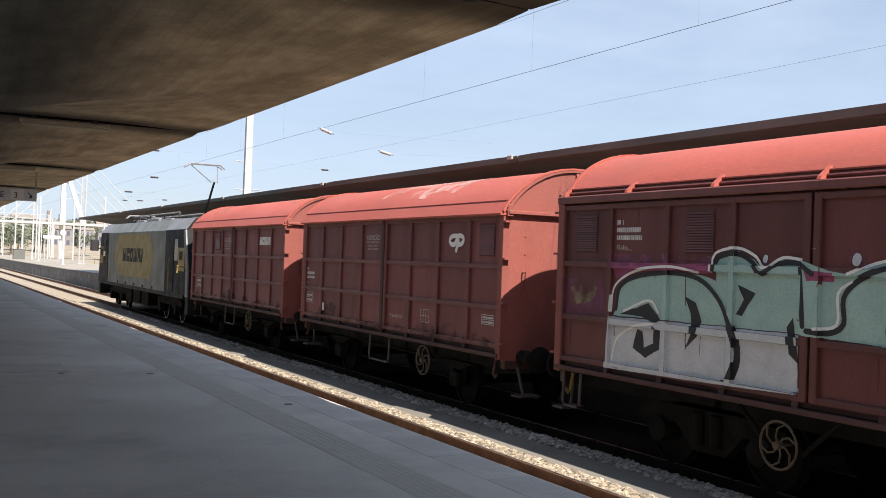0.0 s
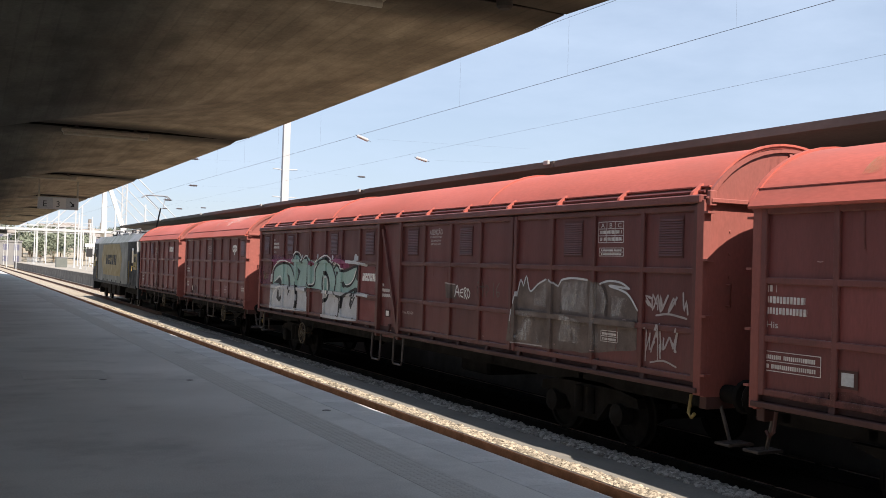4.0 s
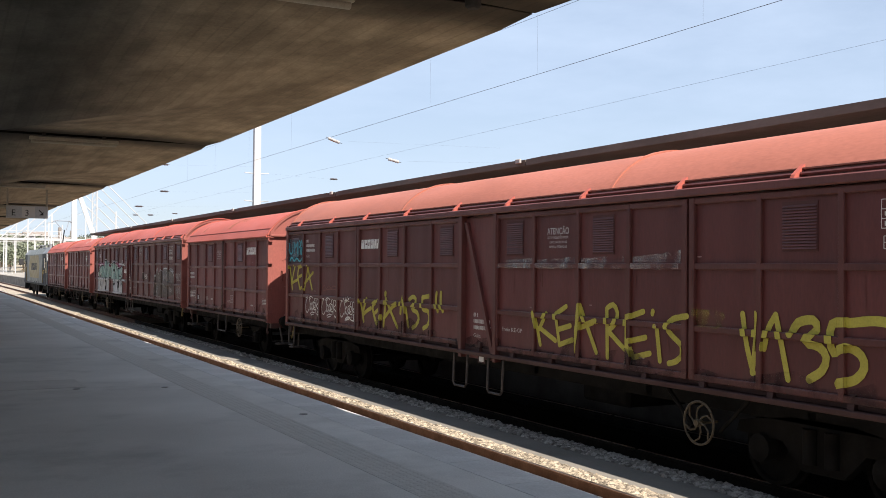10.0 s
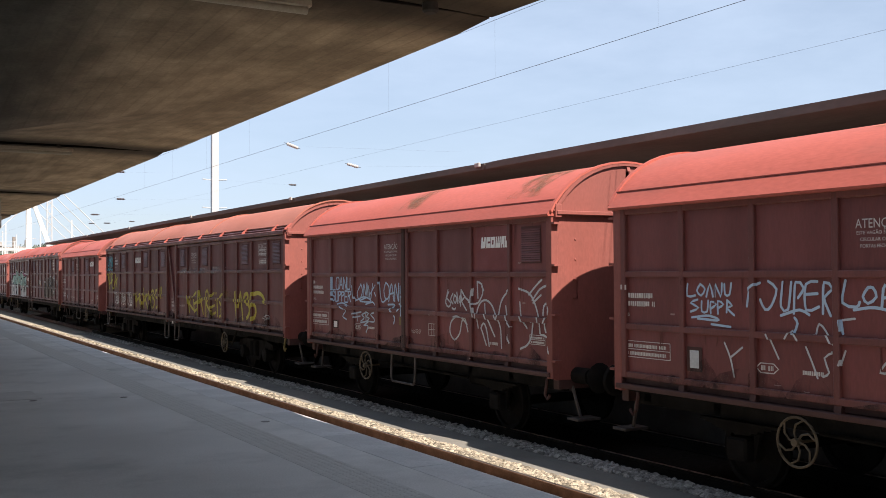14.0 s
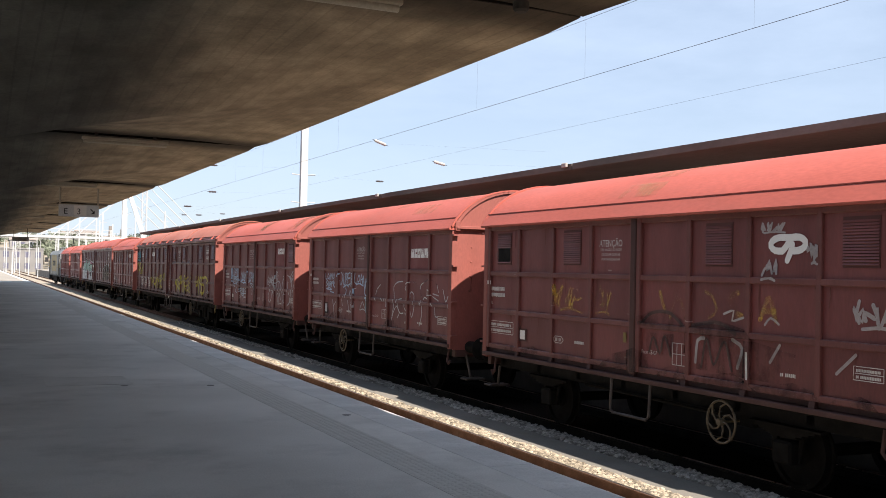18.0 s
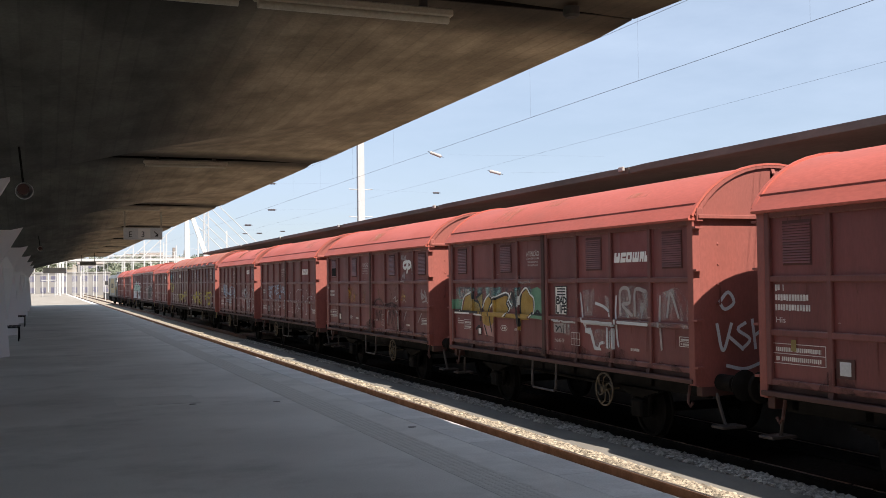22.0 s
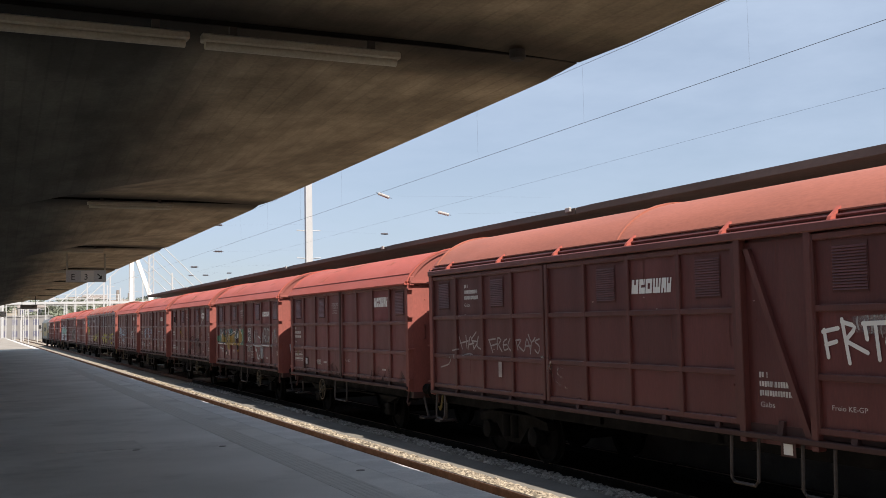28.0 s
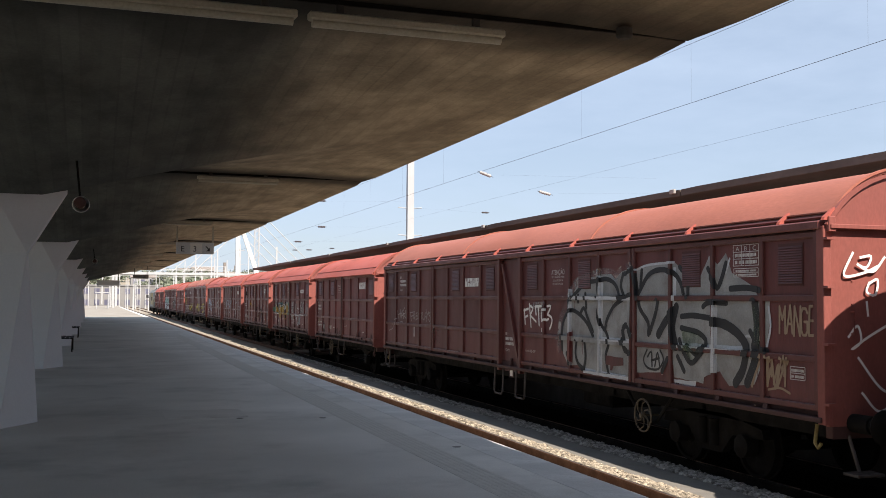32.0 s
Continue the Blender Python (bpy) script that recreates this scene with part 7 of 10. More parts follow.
stroke(w, "pale_blue", 0.03, [(2.19, 1.78), (2.15, 1.61)])
stroke(w, "pale_blue", 0.03, [(2.29, 1.68), (2.02, 1.71)])
stroke(w, "pale_blue", 0.03, [(1.80, 1.78), (1.96, 1.74), (1.82, 1.69), (1.99, 1.61)])
stroke(w, "pale_blue", 0.03, [(1.76, 1.80), (1.74, 1.62)])
stroke(w, "pale_blue", 0.03, [(1.76, 1.80), (1.62, 1.78), (1.74, 1.71), (1.58, 1.68), (1.74, 1.61)])
stroke(w, "pale_blue", 0.03, [(1.38, 1.80), (1.54, 1.76), (1.38, 1.69), (1.36, 1.62), (1.57, 1.62)])
stroke(w, "pale_blue", 0.03, [(2.00, 1.58), (1.62, 1.62), (1.85, 1.53), (1.65, 1.53), (1.74, 1.39)])
stroke(w, "pale_grey", 0.034, [(-1.61, 2.30), (-1.52, 2.07), (-1.63, 2.00), (-1.70, 2.07), (-1.56, 2.15), (-1.63, 2.26)])
stroke(w, "pale_grey", 0.034, [(-1.77, 2.23), (-1.69, 2.13), (-1.77, 2.06)])
stroke(w, "pale_grey", 0.034, [(-1.83, 2.21), (-1.79, 2.12), (-1.86, 2.07), (-1.90, 2.16), (-1.83, 2.21)])
stroke(w, "pale_grey", 0.034, [(-1.91, 2.25), (-1.94, 2.07)])
stroke(w, "pale_grey", 0.034, [(-2.02, 2.20), (-1.98, 2.12), (-2.03, 2.07), (-2.08, 2.16), (-2.02, 2.20)])
stroke(w, "pale_grey", 0.034, [(-2.05, 2.30), (-2.03, 2.03)])
stroke(w, "pale_grey", 0.034, [(-2.05, 2.30), (-2.17, 2.18), (-2.07, 2.11), (-2.22, 1.96)])
stroke(w, "pale_grey", 0.034, [(-2.06, 2.29), (-2.21, 2.16), (-2.41, 2.09)])
stroke(w, "pale_grey", 0.034, [(-1.75, 1.98), (-1.81, 1.96), (-1.86, 1.98)])
stroke(w, "pale_grey", 0.034, [(-2.27, 1.60), (-2.17, 1.82), (-2.07, 1.76), (-2.00, 1.56), (-1.82, 1.44), (-1.67, 1.56), (-1.71, 1.74), (-1.89, 1.84), (-2.06, 1.83), (-2.24, 1.72)])
stroke(w, "pale_grey", 0.034, [(-2.46, 2.32), (-2.41, 2.09), (-2.48, 1.86)])
stroke(w, "pale_grey", 0.034, [(-2.58, 2.44), (-2.60, 2.17)])
stroke(w, "pale_grey", 0.034, [(-2.58, 2.44), (-2.72, 2.40), (-2.75, 2.25), (-2.60, 2.09), (-2.43, 2.07)])
stroke(w, "pale_grey", 0.034, [(-2.72, 2.36), (-2.78, 2.30)])
stroke(w, "pale_grey", 0.034, [(-2.60, 1.68), (-2.55, 1.90), (-2.67, 2.09), (-2.86, 2.14), (-3.04, 2.05), (-3.17, 1.85)])
stroke(w, "pale_grey", 0.034, [(-2.81, 2.08), (-2.83, 1.91), (-2.94, 1.77), (-3.11, 1.56)])
stroke(w, "pale_grey", 0.034, [(-3.19, 1.84), (-3.28, 1.71), (-3.31, 1.39)])
stroke(w, "pale_grey", 0.034, [(-3.21, 1.86), (-3.30, 2.11), (-3.41, 2.23), (-3.56, 2.31)])
stroke(w, "pale_grey", 0.034, [(-3.44, 2.06), (-3.49, 1.85), (-3.60, 1.74)])
stroke(w, "pale_grey", 0.034, [(-2.69, 1.68), (-2.76, 1.76), (-2.85, 1.69), (-2.94, 1.40)])
stroke(w, "pale_grey", 0.034, [(-2.69, 1.68), (-2.76, 1.57), (-2.85, 1.41)])
stroke(w, "pale_grey", 0.034, [(-3.81, 2.34), (-4.10, 2.27), (-4.25, 2.11), (-4.34, 1.91), (-4.38, 1.67)])
stroke(w, "pale_grey", 0.034, [(-4.09, 2.25), (-4.28, 2.39), (-4.43, 2.48)])
stroke(w, "pale_grey", 0.034, [(-4.18, 2.17), (-4.39, 2.34), (-4.59, 2.40)])
stroke(w, "pale_grey", 0.034, [(-4.20, 2.13), (-4.41, 2.25)])
stroke(w, "pale_grey", 0.034, [(-3.84, 2.13), (-3.88, 1.89), (-4.03, 1.74)])
stroke(w, "pale_grey", 0.034, [(-4.19, 1.82), (-4.15, 1.62), (-4.04, 1.48), (-3.85, 1.41)])
stroke(w, "pale_grey", 0.034, [(-4.46, 1.95), (-4.48, 2.08), (-4.57, 2.13), (-4.66, 2.05), (-4.64, 1.97)])
stroke(w, "pale_grey", 0.034, [(-4.57, 1.93), (-4.49, 1.81), (-4.53, 1.70)])
stroke(w, "pale_grey", 0.034, [(-4.40, 1.65), (-4.56, 1.62), (-4.67, 1.39)])
stroke(w, "pale_grey", 0.034, [(-3.49, 1.60), (-3.59, 1.49)])
w = TRAIN[6]
Spray.next()
stroke(w, "spray_blue", 0.028, [(3.40, 2.44), (3.41, 2.29), (3.27, 2.30)])
stroke(w, "spray_blue", 0.028, [(3.18, 2.44), (3.24, 2.36), (3.17, 2.30), (3.10, 2.38), (3.18, 2.44)])
stroke(w, "spray_blue", 0.028, [(3.08, 2.29), (3.02, 2.44), (2.97, 2.29)])
stroke(w, "spray_blue", 0.028, [(2.94, 2.29), (2.93, 2.44), (2.84, 2.29), (2.82, 2.45)])
stroke(w, "spray_blue", 0.028, [(2.78, 2.44), (2.77, 2.32), (2.70, 2.32), (2.67, 2.45)])
stroke(w, "spray_blue", 0.028, [(3.23, 2.25), (3.35, 2.21), (3.21, 2.15), (3.35, 2.10)])
stroke(w, "spray_blue", 0.028, [(3.16, 2.23), (3.16, 2.11), (3.07, 2.11), (3.05, 2.24)])
stroke(w, "spray_blue", 0.028, [(3.01, 2.09), (3.01, 2.23), (2.92, 2.20), (3.00, 2.15)])
stroke(w, "spray_blue", 0.028, [(2.89, 2.09), (2.89, 2.24), (2.80, 2.20), (2.88, 2.16)])
stroke(w, "spray_blue", 0.028, [(2.74, 2.25), (2.75, 2.11)])
stroke(w, "spray_blue", 0.028, [(2.74, 2.25), (2.66, 2.19), (2.74, 2.16), (2.63, 2.08)])
stroke(w, "spray_blue", 0.028, [(3.33, 2.03), (3.03, 2.06), (2.87, 2.01), (3.23, 2.02)])
stroke(w, "spray_blue", 0.028, [(3.00, 1.96), (2.69, 1.94)])
stroke(w, "spray_blue", 0.032, [(2.23, 2.46), (2.38, 2.39), (2.43, 2.19)])
stroke(w, "spray_blue", 0.032, [(2.11, 2.48), (1.99, 2.39), (2.07, 2.20), (2.16, 2.16), (2.23, 2.27)])
stroke(w, "spray_blue", 0.032, [(1.90, 2.47), (1.93, 2.20), (1.83, 2.17), (1.78, 2.47)])
stroke(w, "spray_blue", 0.032, [(1.75, 2.13), (1.72, 2.47), (1.61, 2.41), (1.69, 2.30)])
stroke(w, "spray_blue", 0.032, [(1.43, 2.48), (1.58, 2.45), (1.58, 2.17), (1.41, 2.21)])
stroke(w, "spray_blue", 0.032, [(1.58, 2.34), (1.43, 2.35)])
stroke(w, "spray_blue", 0.032, [(1.36, 2.14), (1.34, 2.47), (1.23, 2.40), (1.34, 2.31), (1.26, 2.12)])
stroke(w, "spray_blue", 0.032, [(1.93, 2.10), (1.67, 2.17), (1.54, 2.12)])
stroke(w, "spray_blue", 0.032, [(1.74, 2.08), (1.70, 2.02), (1.75, 1.91)])
stroke(w, "spray_blue", 0.032, [(1.07, 2.49), (1.11, 2.26), (0.94, 2.22), (0.90, 2.27)])
stroke(w, "spray_blue", 0.032, [(0.80, 2.42), (0.86, 2.33), (0.80, 2.26), (0.70, 2.33), (0.74, 2.42), (0.80, 2.42)])
stroke(w, "spray_blue", 0.032, [(0.64, 2.22), (0.60, 2.45), (0.48, 2.20)])
stroke(w, "spray_blue", 0.032, [(0.61, 2.32), (0.50, 2.34)])
stroke(w, "spray_blue", 0.032, [(0.47, 2.17), (0.46, 2.42), (0.33, 2.07), (0.27, 2.35)])
stroke(w, "spray_blue", 0.032, [(0.22, 2.34), (0.35, 2.07), (0.30, 1.95), (0.19, 1.97), (0.15, 2.18)])
stroke(w, "spray_blue", 0.032, [(0.97, 2.19), (0.72, 2.22), (0.45, 2.17)])
stroke(w, "spray_blue", 0.032, [(0.24, 1.87), (0.13, 1.90), (0.11, 1.81)])
stroke(w, "spray_blue", 0.032, [(0.15, 2.01), (0.12, 1.54)])
stroke(w, "spray_blue", 0.032, [(1.13, 2.07), (1.11, 1.94)])
stroke(w, "pale_grey", 0.024, [(2.79, 1.75), (2.70, 1.58), (2.64, 1.36)])
stroke(w, "pale_grey", 0.024, [(2.70, 1.58), (2.51, 1.71)])
stroke(w, "pale_grey", 0.024, [(2.12, 1.88), (1.97, 1.62)])
stroke(w, "pale_grey", 0.024, [(1.85, 1.85), (1.77, 1.94), (1.68, 1.84)])
stroke(w, "pale_grey", 0.024, [(1.45, 1.92), (1.41, 2.03), (1.32, 1.95), (1.24, 1.82)])
stroke(w, "pale_grey", 0.024, [(1.59, 1.77), (1.50, 1.59), (1.44, 1.45)])
stroke(w, "pale_grey", 0.024, [(1.22, 1.74), (1.35, 1.67), (1.29, 1.52), (1.37, 1.47)])
stroke(w, "pale_grey", 0.024, [(1.08, 1.76), (1.14, 1.61)])
stroke(w, "pale_grey", 0.024, [(0.51, 1.77), (0.67, 1.57), (0.44, 1.60), (0.25, 1.56), (0.47, 1.78)])
stroke(w, "pale_grey", 0.024, [(1.11, 2.08), (0.96, 2.10)])
stroke(w, "pale_grey", 0.024, [(-0.42, 1.98), (-0.51, 2.11), (-0.72, 2.23)])
stroke(w, "pale_grey", 0.024, [(-0.42, 1.90), (-0.51, 1.84), (-0.46, 1.89)])
stroke(w, "pale_grey", 0.024, [(-0.83, 1.91), (-0.95, 1.85)])
stroke(w, "pale_grey", 0.024, [(-1.03, 1.85), (-1.06, 1.90)])
stroke(w, "pale_grey", 0.024, [(-1.10, 1.80), (-1.19, 1.72), (-1.18, 1.89)])
stroke(w, "pale_grey", 0.024, [(-2.09, 2.33), (-1.76, 2.30), (-1.56, 2.19), (-1.60, 2.03), (-1.59, 1.85), (-1.54, 1.66), (-1.46, 1.43)])
stroke(w, "pale_grey", 0.024, [(-2.24, 2.17), (-2.31, 2.26), (-2.47, 2.32)])
stroke(w, "pale_grey", 0.024, [(-2.25, 2.16), (-2.32, 2.08), (-2.29, 1.95)])
stroke(w, "pale_grey", 0.024, [(-2.52, 1.99), (-2.52, 2.06), (-2.60, 2.11), (-2.73, 2.06), (-2.75, 1.94), (-2.75, 1.75), (-2.64, 1.55), (-2.55, 1.68)])
stroke(w, "pale_grey", 0.024, [(-2.19, 1.82), (-2.20, 1.74), (-2.33, 1.65), (-2.38, 1.59)])
stroke(w, "pale_grey", 0.024, [(-2.38, 1.45), (-2.33, 1.38)])
stroke(w, "pale_grey", 0.024, [(-3.08, 2.19), (-3.12, 2.27), (-3.24, 2.32)])
stroke(w, "pale_grey", 0.024, [(-3.12, 1.93), (-3.13, 1.85), (-3.20, 1.92)])
stroke(w, "pale_grey", 0.024, [(-3.17, 1.83), (-3.17, 1.60), (-3.06, 1.38)])
stroke(w, "pale_grey", 0.024, [(-3.25, 1.96), (-3.31, 2.01), (-3.48, 1.98)])
stroke(w, "pale_grey", 0.024, [(-3.60, 2.16), (-3.54, 2.18), (-3.45, 2.14), (-3.45, 2.08), (-3.54, 2.06), (-3.67, 2.07)])
stroke(w, "pale_grey", 0.024, [(-3.75, 2.10), (-4.03, 2.07)])
stroke(w, "pale_grey", 0.024, [(-3.74, 2.04), (-4.03, 1.96)])
stroke(w, "pale_grey", 0.024, [(-3.96, 2.28), (-4.03, 2.14)])
stroke(w, "pale_grey", 0.024, [(-3.72, 1.89), (-3.81, 1.84)])
stroke(w, "pale_grey", 0.024, [(-3.85, 1.81), (-3.89, 1.63), (-4.01, 1.63)])
stroke(w, "smear", 0.03, [(-2.47, 2.32), (-2.64, 2.34), (-2.87, 2.30)])
stroke(w, "smear", 0.03, [(-3.24, 2.32), (-3.52, 2.39), (-3.79, 2.36), (-3.96, 2.28)])
stroke(w, "smear", 0.03, [(-3.08, 2.18), (-3.16, 2.02)])
stroke(w, "pale_grey", 0.024, [(-4.25, 2.2), (-4.4, 1.95), (-4.55, 2.1), (-4.62, 1.7)])
stroke(w, "pale_grey", 0.024, [(-1.46, 1.43), (-1.57, 1.62), (-1.74, 1.76), (-1.88, 1.68), (-1.92, 1.60), (-1.81, 1.50)])
stroke(w, "pale_grey", 0.024, [(-2.15, 1.62), (-1.98, 1.61), (-1.83, 1.71), (-1.79, 1.84), (-1.85, 1.91), (-2.05, 1.94)])
w = TRAIN[8]
Spray.next()
fill(w, "smear_teal", [(3.51, 2.44), (0.62, 2.43), (0.62, 2.01), (3.52, 1.97)])
fill(w, "smear_teal", [(4.46, 2.44), (3.51, 2.45), (3.51, 2.24), (4.46, 2.17)])
fill(w, "smear_teal", [(3.48, 2.42), (0.65, 2.43), (0.65, 2.13), (3.48, 2.09)])
fill(w, "spray_green", [(0.65, 2.40), (0.34, 2.44), (0.08, 2.38), (0.02, 2.23), (0.02, 1.83), (0.69, 1.85), (0.52, 1.96), (0.52, 2.22), (0.65, 2.28)])
fill(w, "spray_green", [(4.59, 2.16), (4.07, 2.17), (4.11, 1.93), (4.59, 1.95)])
fill(w, "smear", [(4.23, 2.37), (3.51, 2.42), (3.59, 2.31), (3.98, 2.23), (4.15, 1.95), (4.31, 1.95)])
fill(w, "smear", [(1.08, 2.36), (0.96, 2.45), (0.68, 2.47), (0.56, 2.36), (0.67, 2.29), (0.83, 2.41)])
fill(w, "smear", [(2.82, 2.45), (2.41, 2.43), (2.46, 2.21), (2.75, 2.25)])
fill(w, "smear", [(1.63, 2.27), (1.43, 2.36), (1.35, 2.07), (1.55, 2.01)])
fill(w, "smear", [(1.15, 2.71), (1.07, 2.69), (1.07, 2.56), (0.62, 2.56), (0.55, 2.66), (0.52, 2.51), (1.10, 2.49)])
fill(w, "spray_gold", [(4.07, 1.94), (3.92, 2.21), (3.51, 2.31), (3.37, 2.16), (3.14, 2.09), (3.06, 1.88), (4.47, 1.86)])
fill(w, "spray_gold", [(3.28, 2.23), (2.97, 2.29), (2.97, 2.02), (3.06, 1.96), (3.18, 2.14)])
fill(w, "spray_gold", [(2.92, 1.98), (2.82, 2.15), (2.60, 2.26), (2.44, 2.16), (2.52, 2.02), (2.62, 1.90), (2.82, 1.89)])
fill(w, "spray_gold", [(2.36, 2.20), (1.72, 2.31), (1.63, 2.23), (1.75, 2.10), (1.64, 2.01), (1.81, 1.84), (2.32, 1.89)])
fill(w, "spray_gold", [(1.11, 1.96), (1.06, 2.28), (0.81, 2.41), (0.67, 2.28), (0.53, 2.21), (0.54, 1.96), (0.69, 1.87), (1.10, 1.87)])
fill(w, "spray_gold", [(3.34, 1.91), (2.26, 1.91), (0.73, 1.89), (0.73, 1.80), (2.26, 1.81), (3.34, 1.81)])
fill(w, "spray_gold", [(2.99, 1.86), (2.30, 1.84), (2.30, 1.69), (2.69, 1.61), (2.96, 1.66)])
fill(w, "spray_gold", [(1.16, 1.87), (1.06, 1.86), (1.09, 1.58), (1.15, 1.58)])
fill(w, "spray_pink", [(2.96, 1.67), (2.69, 1.61), (2.30, 1.70), (2.31, 1.40), (2.86, 1.42)])
stroke(w, "black", 0.05, [(3.48, 2.28), (3.39, 2.15), (3.16, 2.10), (3.04, 1.92), (3.08, 1.73)])
stroke(w, "black", 0.05, [(3.30, 2.21), (3.02, 2.30)])
stroke(w, "black", 0.05, [(2.96, 2.06), (2.94, 1.86)])
stroke(w, "black", 0.05, [(2.64, 2.27), (2.46, 2.15), (2.61, 2.00), (2.62, 1.88), (2.54, 1.61), (2.40, 1.39)])
stroke(w, "black", 0.05, [(2.86, 1.61), (2.73, 1.41)])
stroke(w, "black", 0.05, [(2.36, 2.18), (1.75, 2.29), (1.65, 2.21), (1.74, 2.10), (1.62, 2.00), (1.77, 1.84)])
stroke(w, "black", 0.05, [(4.47, 1.90), (3.16, 1.89)])
stroke(w, "black", 0.05, [(1.07, 1.88), (1.10, 2.08), (1.04, 2.28)])
stroke(w, "black", 0.05, [(0.63, 1.86), (0.52, 1.96), (0.52, 2.21)])
stroke(w, "black", 0.05, [(0.62, 1.93), (0.03, 1.92)])
stroke(w, "black", 0.05, [(0.43, 1.94), (0.35, 1.99), (0.25, 1.94)])
stroke(w, "black", 0.05, [(3.31, 1.53), (3.13, 1.60), (3.17, 1.40)])
stroke(w, "black", 0.11, [(1.49, 2.31), (1.35, 2.11), (1.21, 1.94), (1.13, 1.71)])
stroke(w, "white", 0.035, [(4.15, 1.91), (3.96, 2.22), (3.51, 2.33)])
stroke(w, "white", 0.035, [(2.94, 2.01), (2.82, 2.17), (2.59, 2.29)])
stroke(w, "white", 0.035, [(2.56, 2.25), (2.41, 2.13), (2.56, 2.02)])
stroke(w, "white", 0.035, [(2.38, 2.21), (1.75, 2.33), (1.60, 2.24), (1.71, 2.12), (1.58, 2.01), (1.69, 1.92), (1.87, 1.83)])
stroke(w, "white", 0.035, [(1.49, 2.07), (1.63, 2.18), (1.52, 2.32)])
stroke(w, "white", 0.035, [(1.15, 2.07), (1.10, 2.28), (0.83, 2.43), (0.65, 2.30), (0.49, 2.22), (0.50, 1.96), (0.66, 1.85)])
stroke(w, "white", 0.035, [(4.43, 1.86), (3.61, 1.86)])
stroke(w, "white", 0.035, [(3.34, 1.85), (2.96, 1.83)])
fill(w, "pale_grey", [(-1.40, 1.88), (-2.46, 1.86), (-2.46, 1.79), (-1.42, 1.80)])
fill(w, "pale_grey", [(-0.28, 1.85), (-0.56, 1.85), (-0.56, 1.80), (-0.28, 1.80)])
fill(w, "pale_grey", [(-0.61, 1.84), (-1.14, 1.84), (-1.13, 1.80), (-0.61, 1.80)])
fill(w, "pale_grey", [(-1.48, 1.74), (-1.69, 1.74), (-1.83, 1.44), (-2.02, 1.41), (-2.02, 1.37), (-1.77, 1.38), (-1.66, 1.63), (-1.48, 1.66)])
fill(w, "smear", [(-1.43, 2.39), (-1.82, 2.42), (-1.85, 1.94), (-1.46, 1.94)])
fill(w, "smear", [(-1.19, 2.29), (-1.31, 2.33), (-1.33, 2.16), (-1.21, 2.15)])
fill(w, "smear", [(-1.71, 1.72), (-2.12, 1.73), (-2.49, 1.77), (-2.45, 1.41), (-1.85, 1.40)])
fill(w, "smear", [(-0.67, 1.79), (-1.18, 1.77), (-1.16, 1.57), (-0.66, 1.59)])
fill(w, "smear", [(-1.86, 2.34), (-2.29, 2.28), (-2.42, 2.00), (-2.03, 2.08)])
fill(w, "spray_grey", [(-0.31, 1.77), (-0.77, 1.79), (-0.77, 1.61), (-0.31, 1.61)])
stroke(w, "black", 0.03, [(-0.39, 1.73), (-0.47, 1.70), (-0.40, 1.63), (-0.56, 1.73), (-0.62, 1.63)])
stroke(w, "black", 0.03, [(-0.67, 1.74), (-0.69, 1.62)])
stroke(w, "pale_grey", 0.05, [(-1.34, 2.33), (-1.39, 2.06), (-1.42, 1.85), (-1.50, 1.76)])
stroke(w, "pale_grey", 0.05, [(-2.54, 2.29), (-2.51, 2.04), (-2.55, 1.60), (-2.58, 1.48)])
stroke(w, "pale_grey", 0.05, [(-1.86, 2.17), (-2.12, 2.12), (-2.29, 2.04), (-2.37, 1.97)])
stroke(w, "pale_grey", 0.05, [(-1.94, 1.40), (-1.99, 1.49), (-2.11, 1.51)])
stroke(w, "pale_grey", 0.05, [(-2.22, 1.75), (-2.22, 1.44)])
stroke(w, "pale_grey", 0.05, [(-2.33, 1.72), (-2.33, 1.40)])
stroke(w, "pale_grey", 0.05, [(-2.44, 1.74), (-2.45, 1.44)])
w = TRAIN[10]
Spray.next()
fill(w, "spray_silver", [(-2.62, 1.95), (-2.68, 2.23), (-2.82, 2.36), (-3.05, 2.51), (-3.19, 2.80), (-3.38, 2.94), (-3.83, 3.03), (-4.33, 3.09), (-4.68, 3.08), (-4.84, 2.99), (-5.08, 3.12), (-5.45, 3.19), (-5.46, 2.71), (-5.40, 1.22), (-3.65, 1.23), (-3.65, 1.36), (-3.30, 1.35), (-2.91, 1.33), (-2.68, 1.55)])
fill(w, "spray_silver", [(-5.50, 3.11), (-6.01, 3.20), (-6.81, 3.23), (-7.13, 3.06), (-7.43, 2.82), (-7.80, 3.30), (-8.02, 3.15), (-8.24, 3.32), (-8.39, 3.02), (-8.85, 2.84), (-9.03, 2.66), (-9.27, 2.63), (-9.25, 2.26), (-9.15, 1.85), (-8.90, 1.43), (-8.29, 1.36), (-8.06, 1.56), (-7.65, 1.45), (-7.62, 1.35), (-6.79, 1.38), (-6.77, 1.56), (-6.59, 1.67), (-6.39, 1.43), (-5.64, 1.38), (-5.46, 1.38)], ribs=False)
stroke(w, "smear", 0.14, [(-2.50, 1.54), (-2.51, 2.02), (-2.66, 2.35), (-2.95, 2.54), (-3.09, 2.80), (-3.34, 2.98), (-3.83, 3.07)])
stroke(w, "smear", 0.14, [(-3.83, 3.07), (-4.33, 3.13), (-4.69, 3.11), (-4.86, 3.04), (-5.06, 3.15), (-5.45, 3.21)])
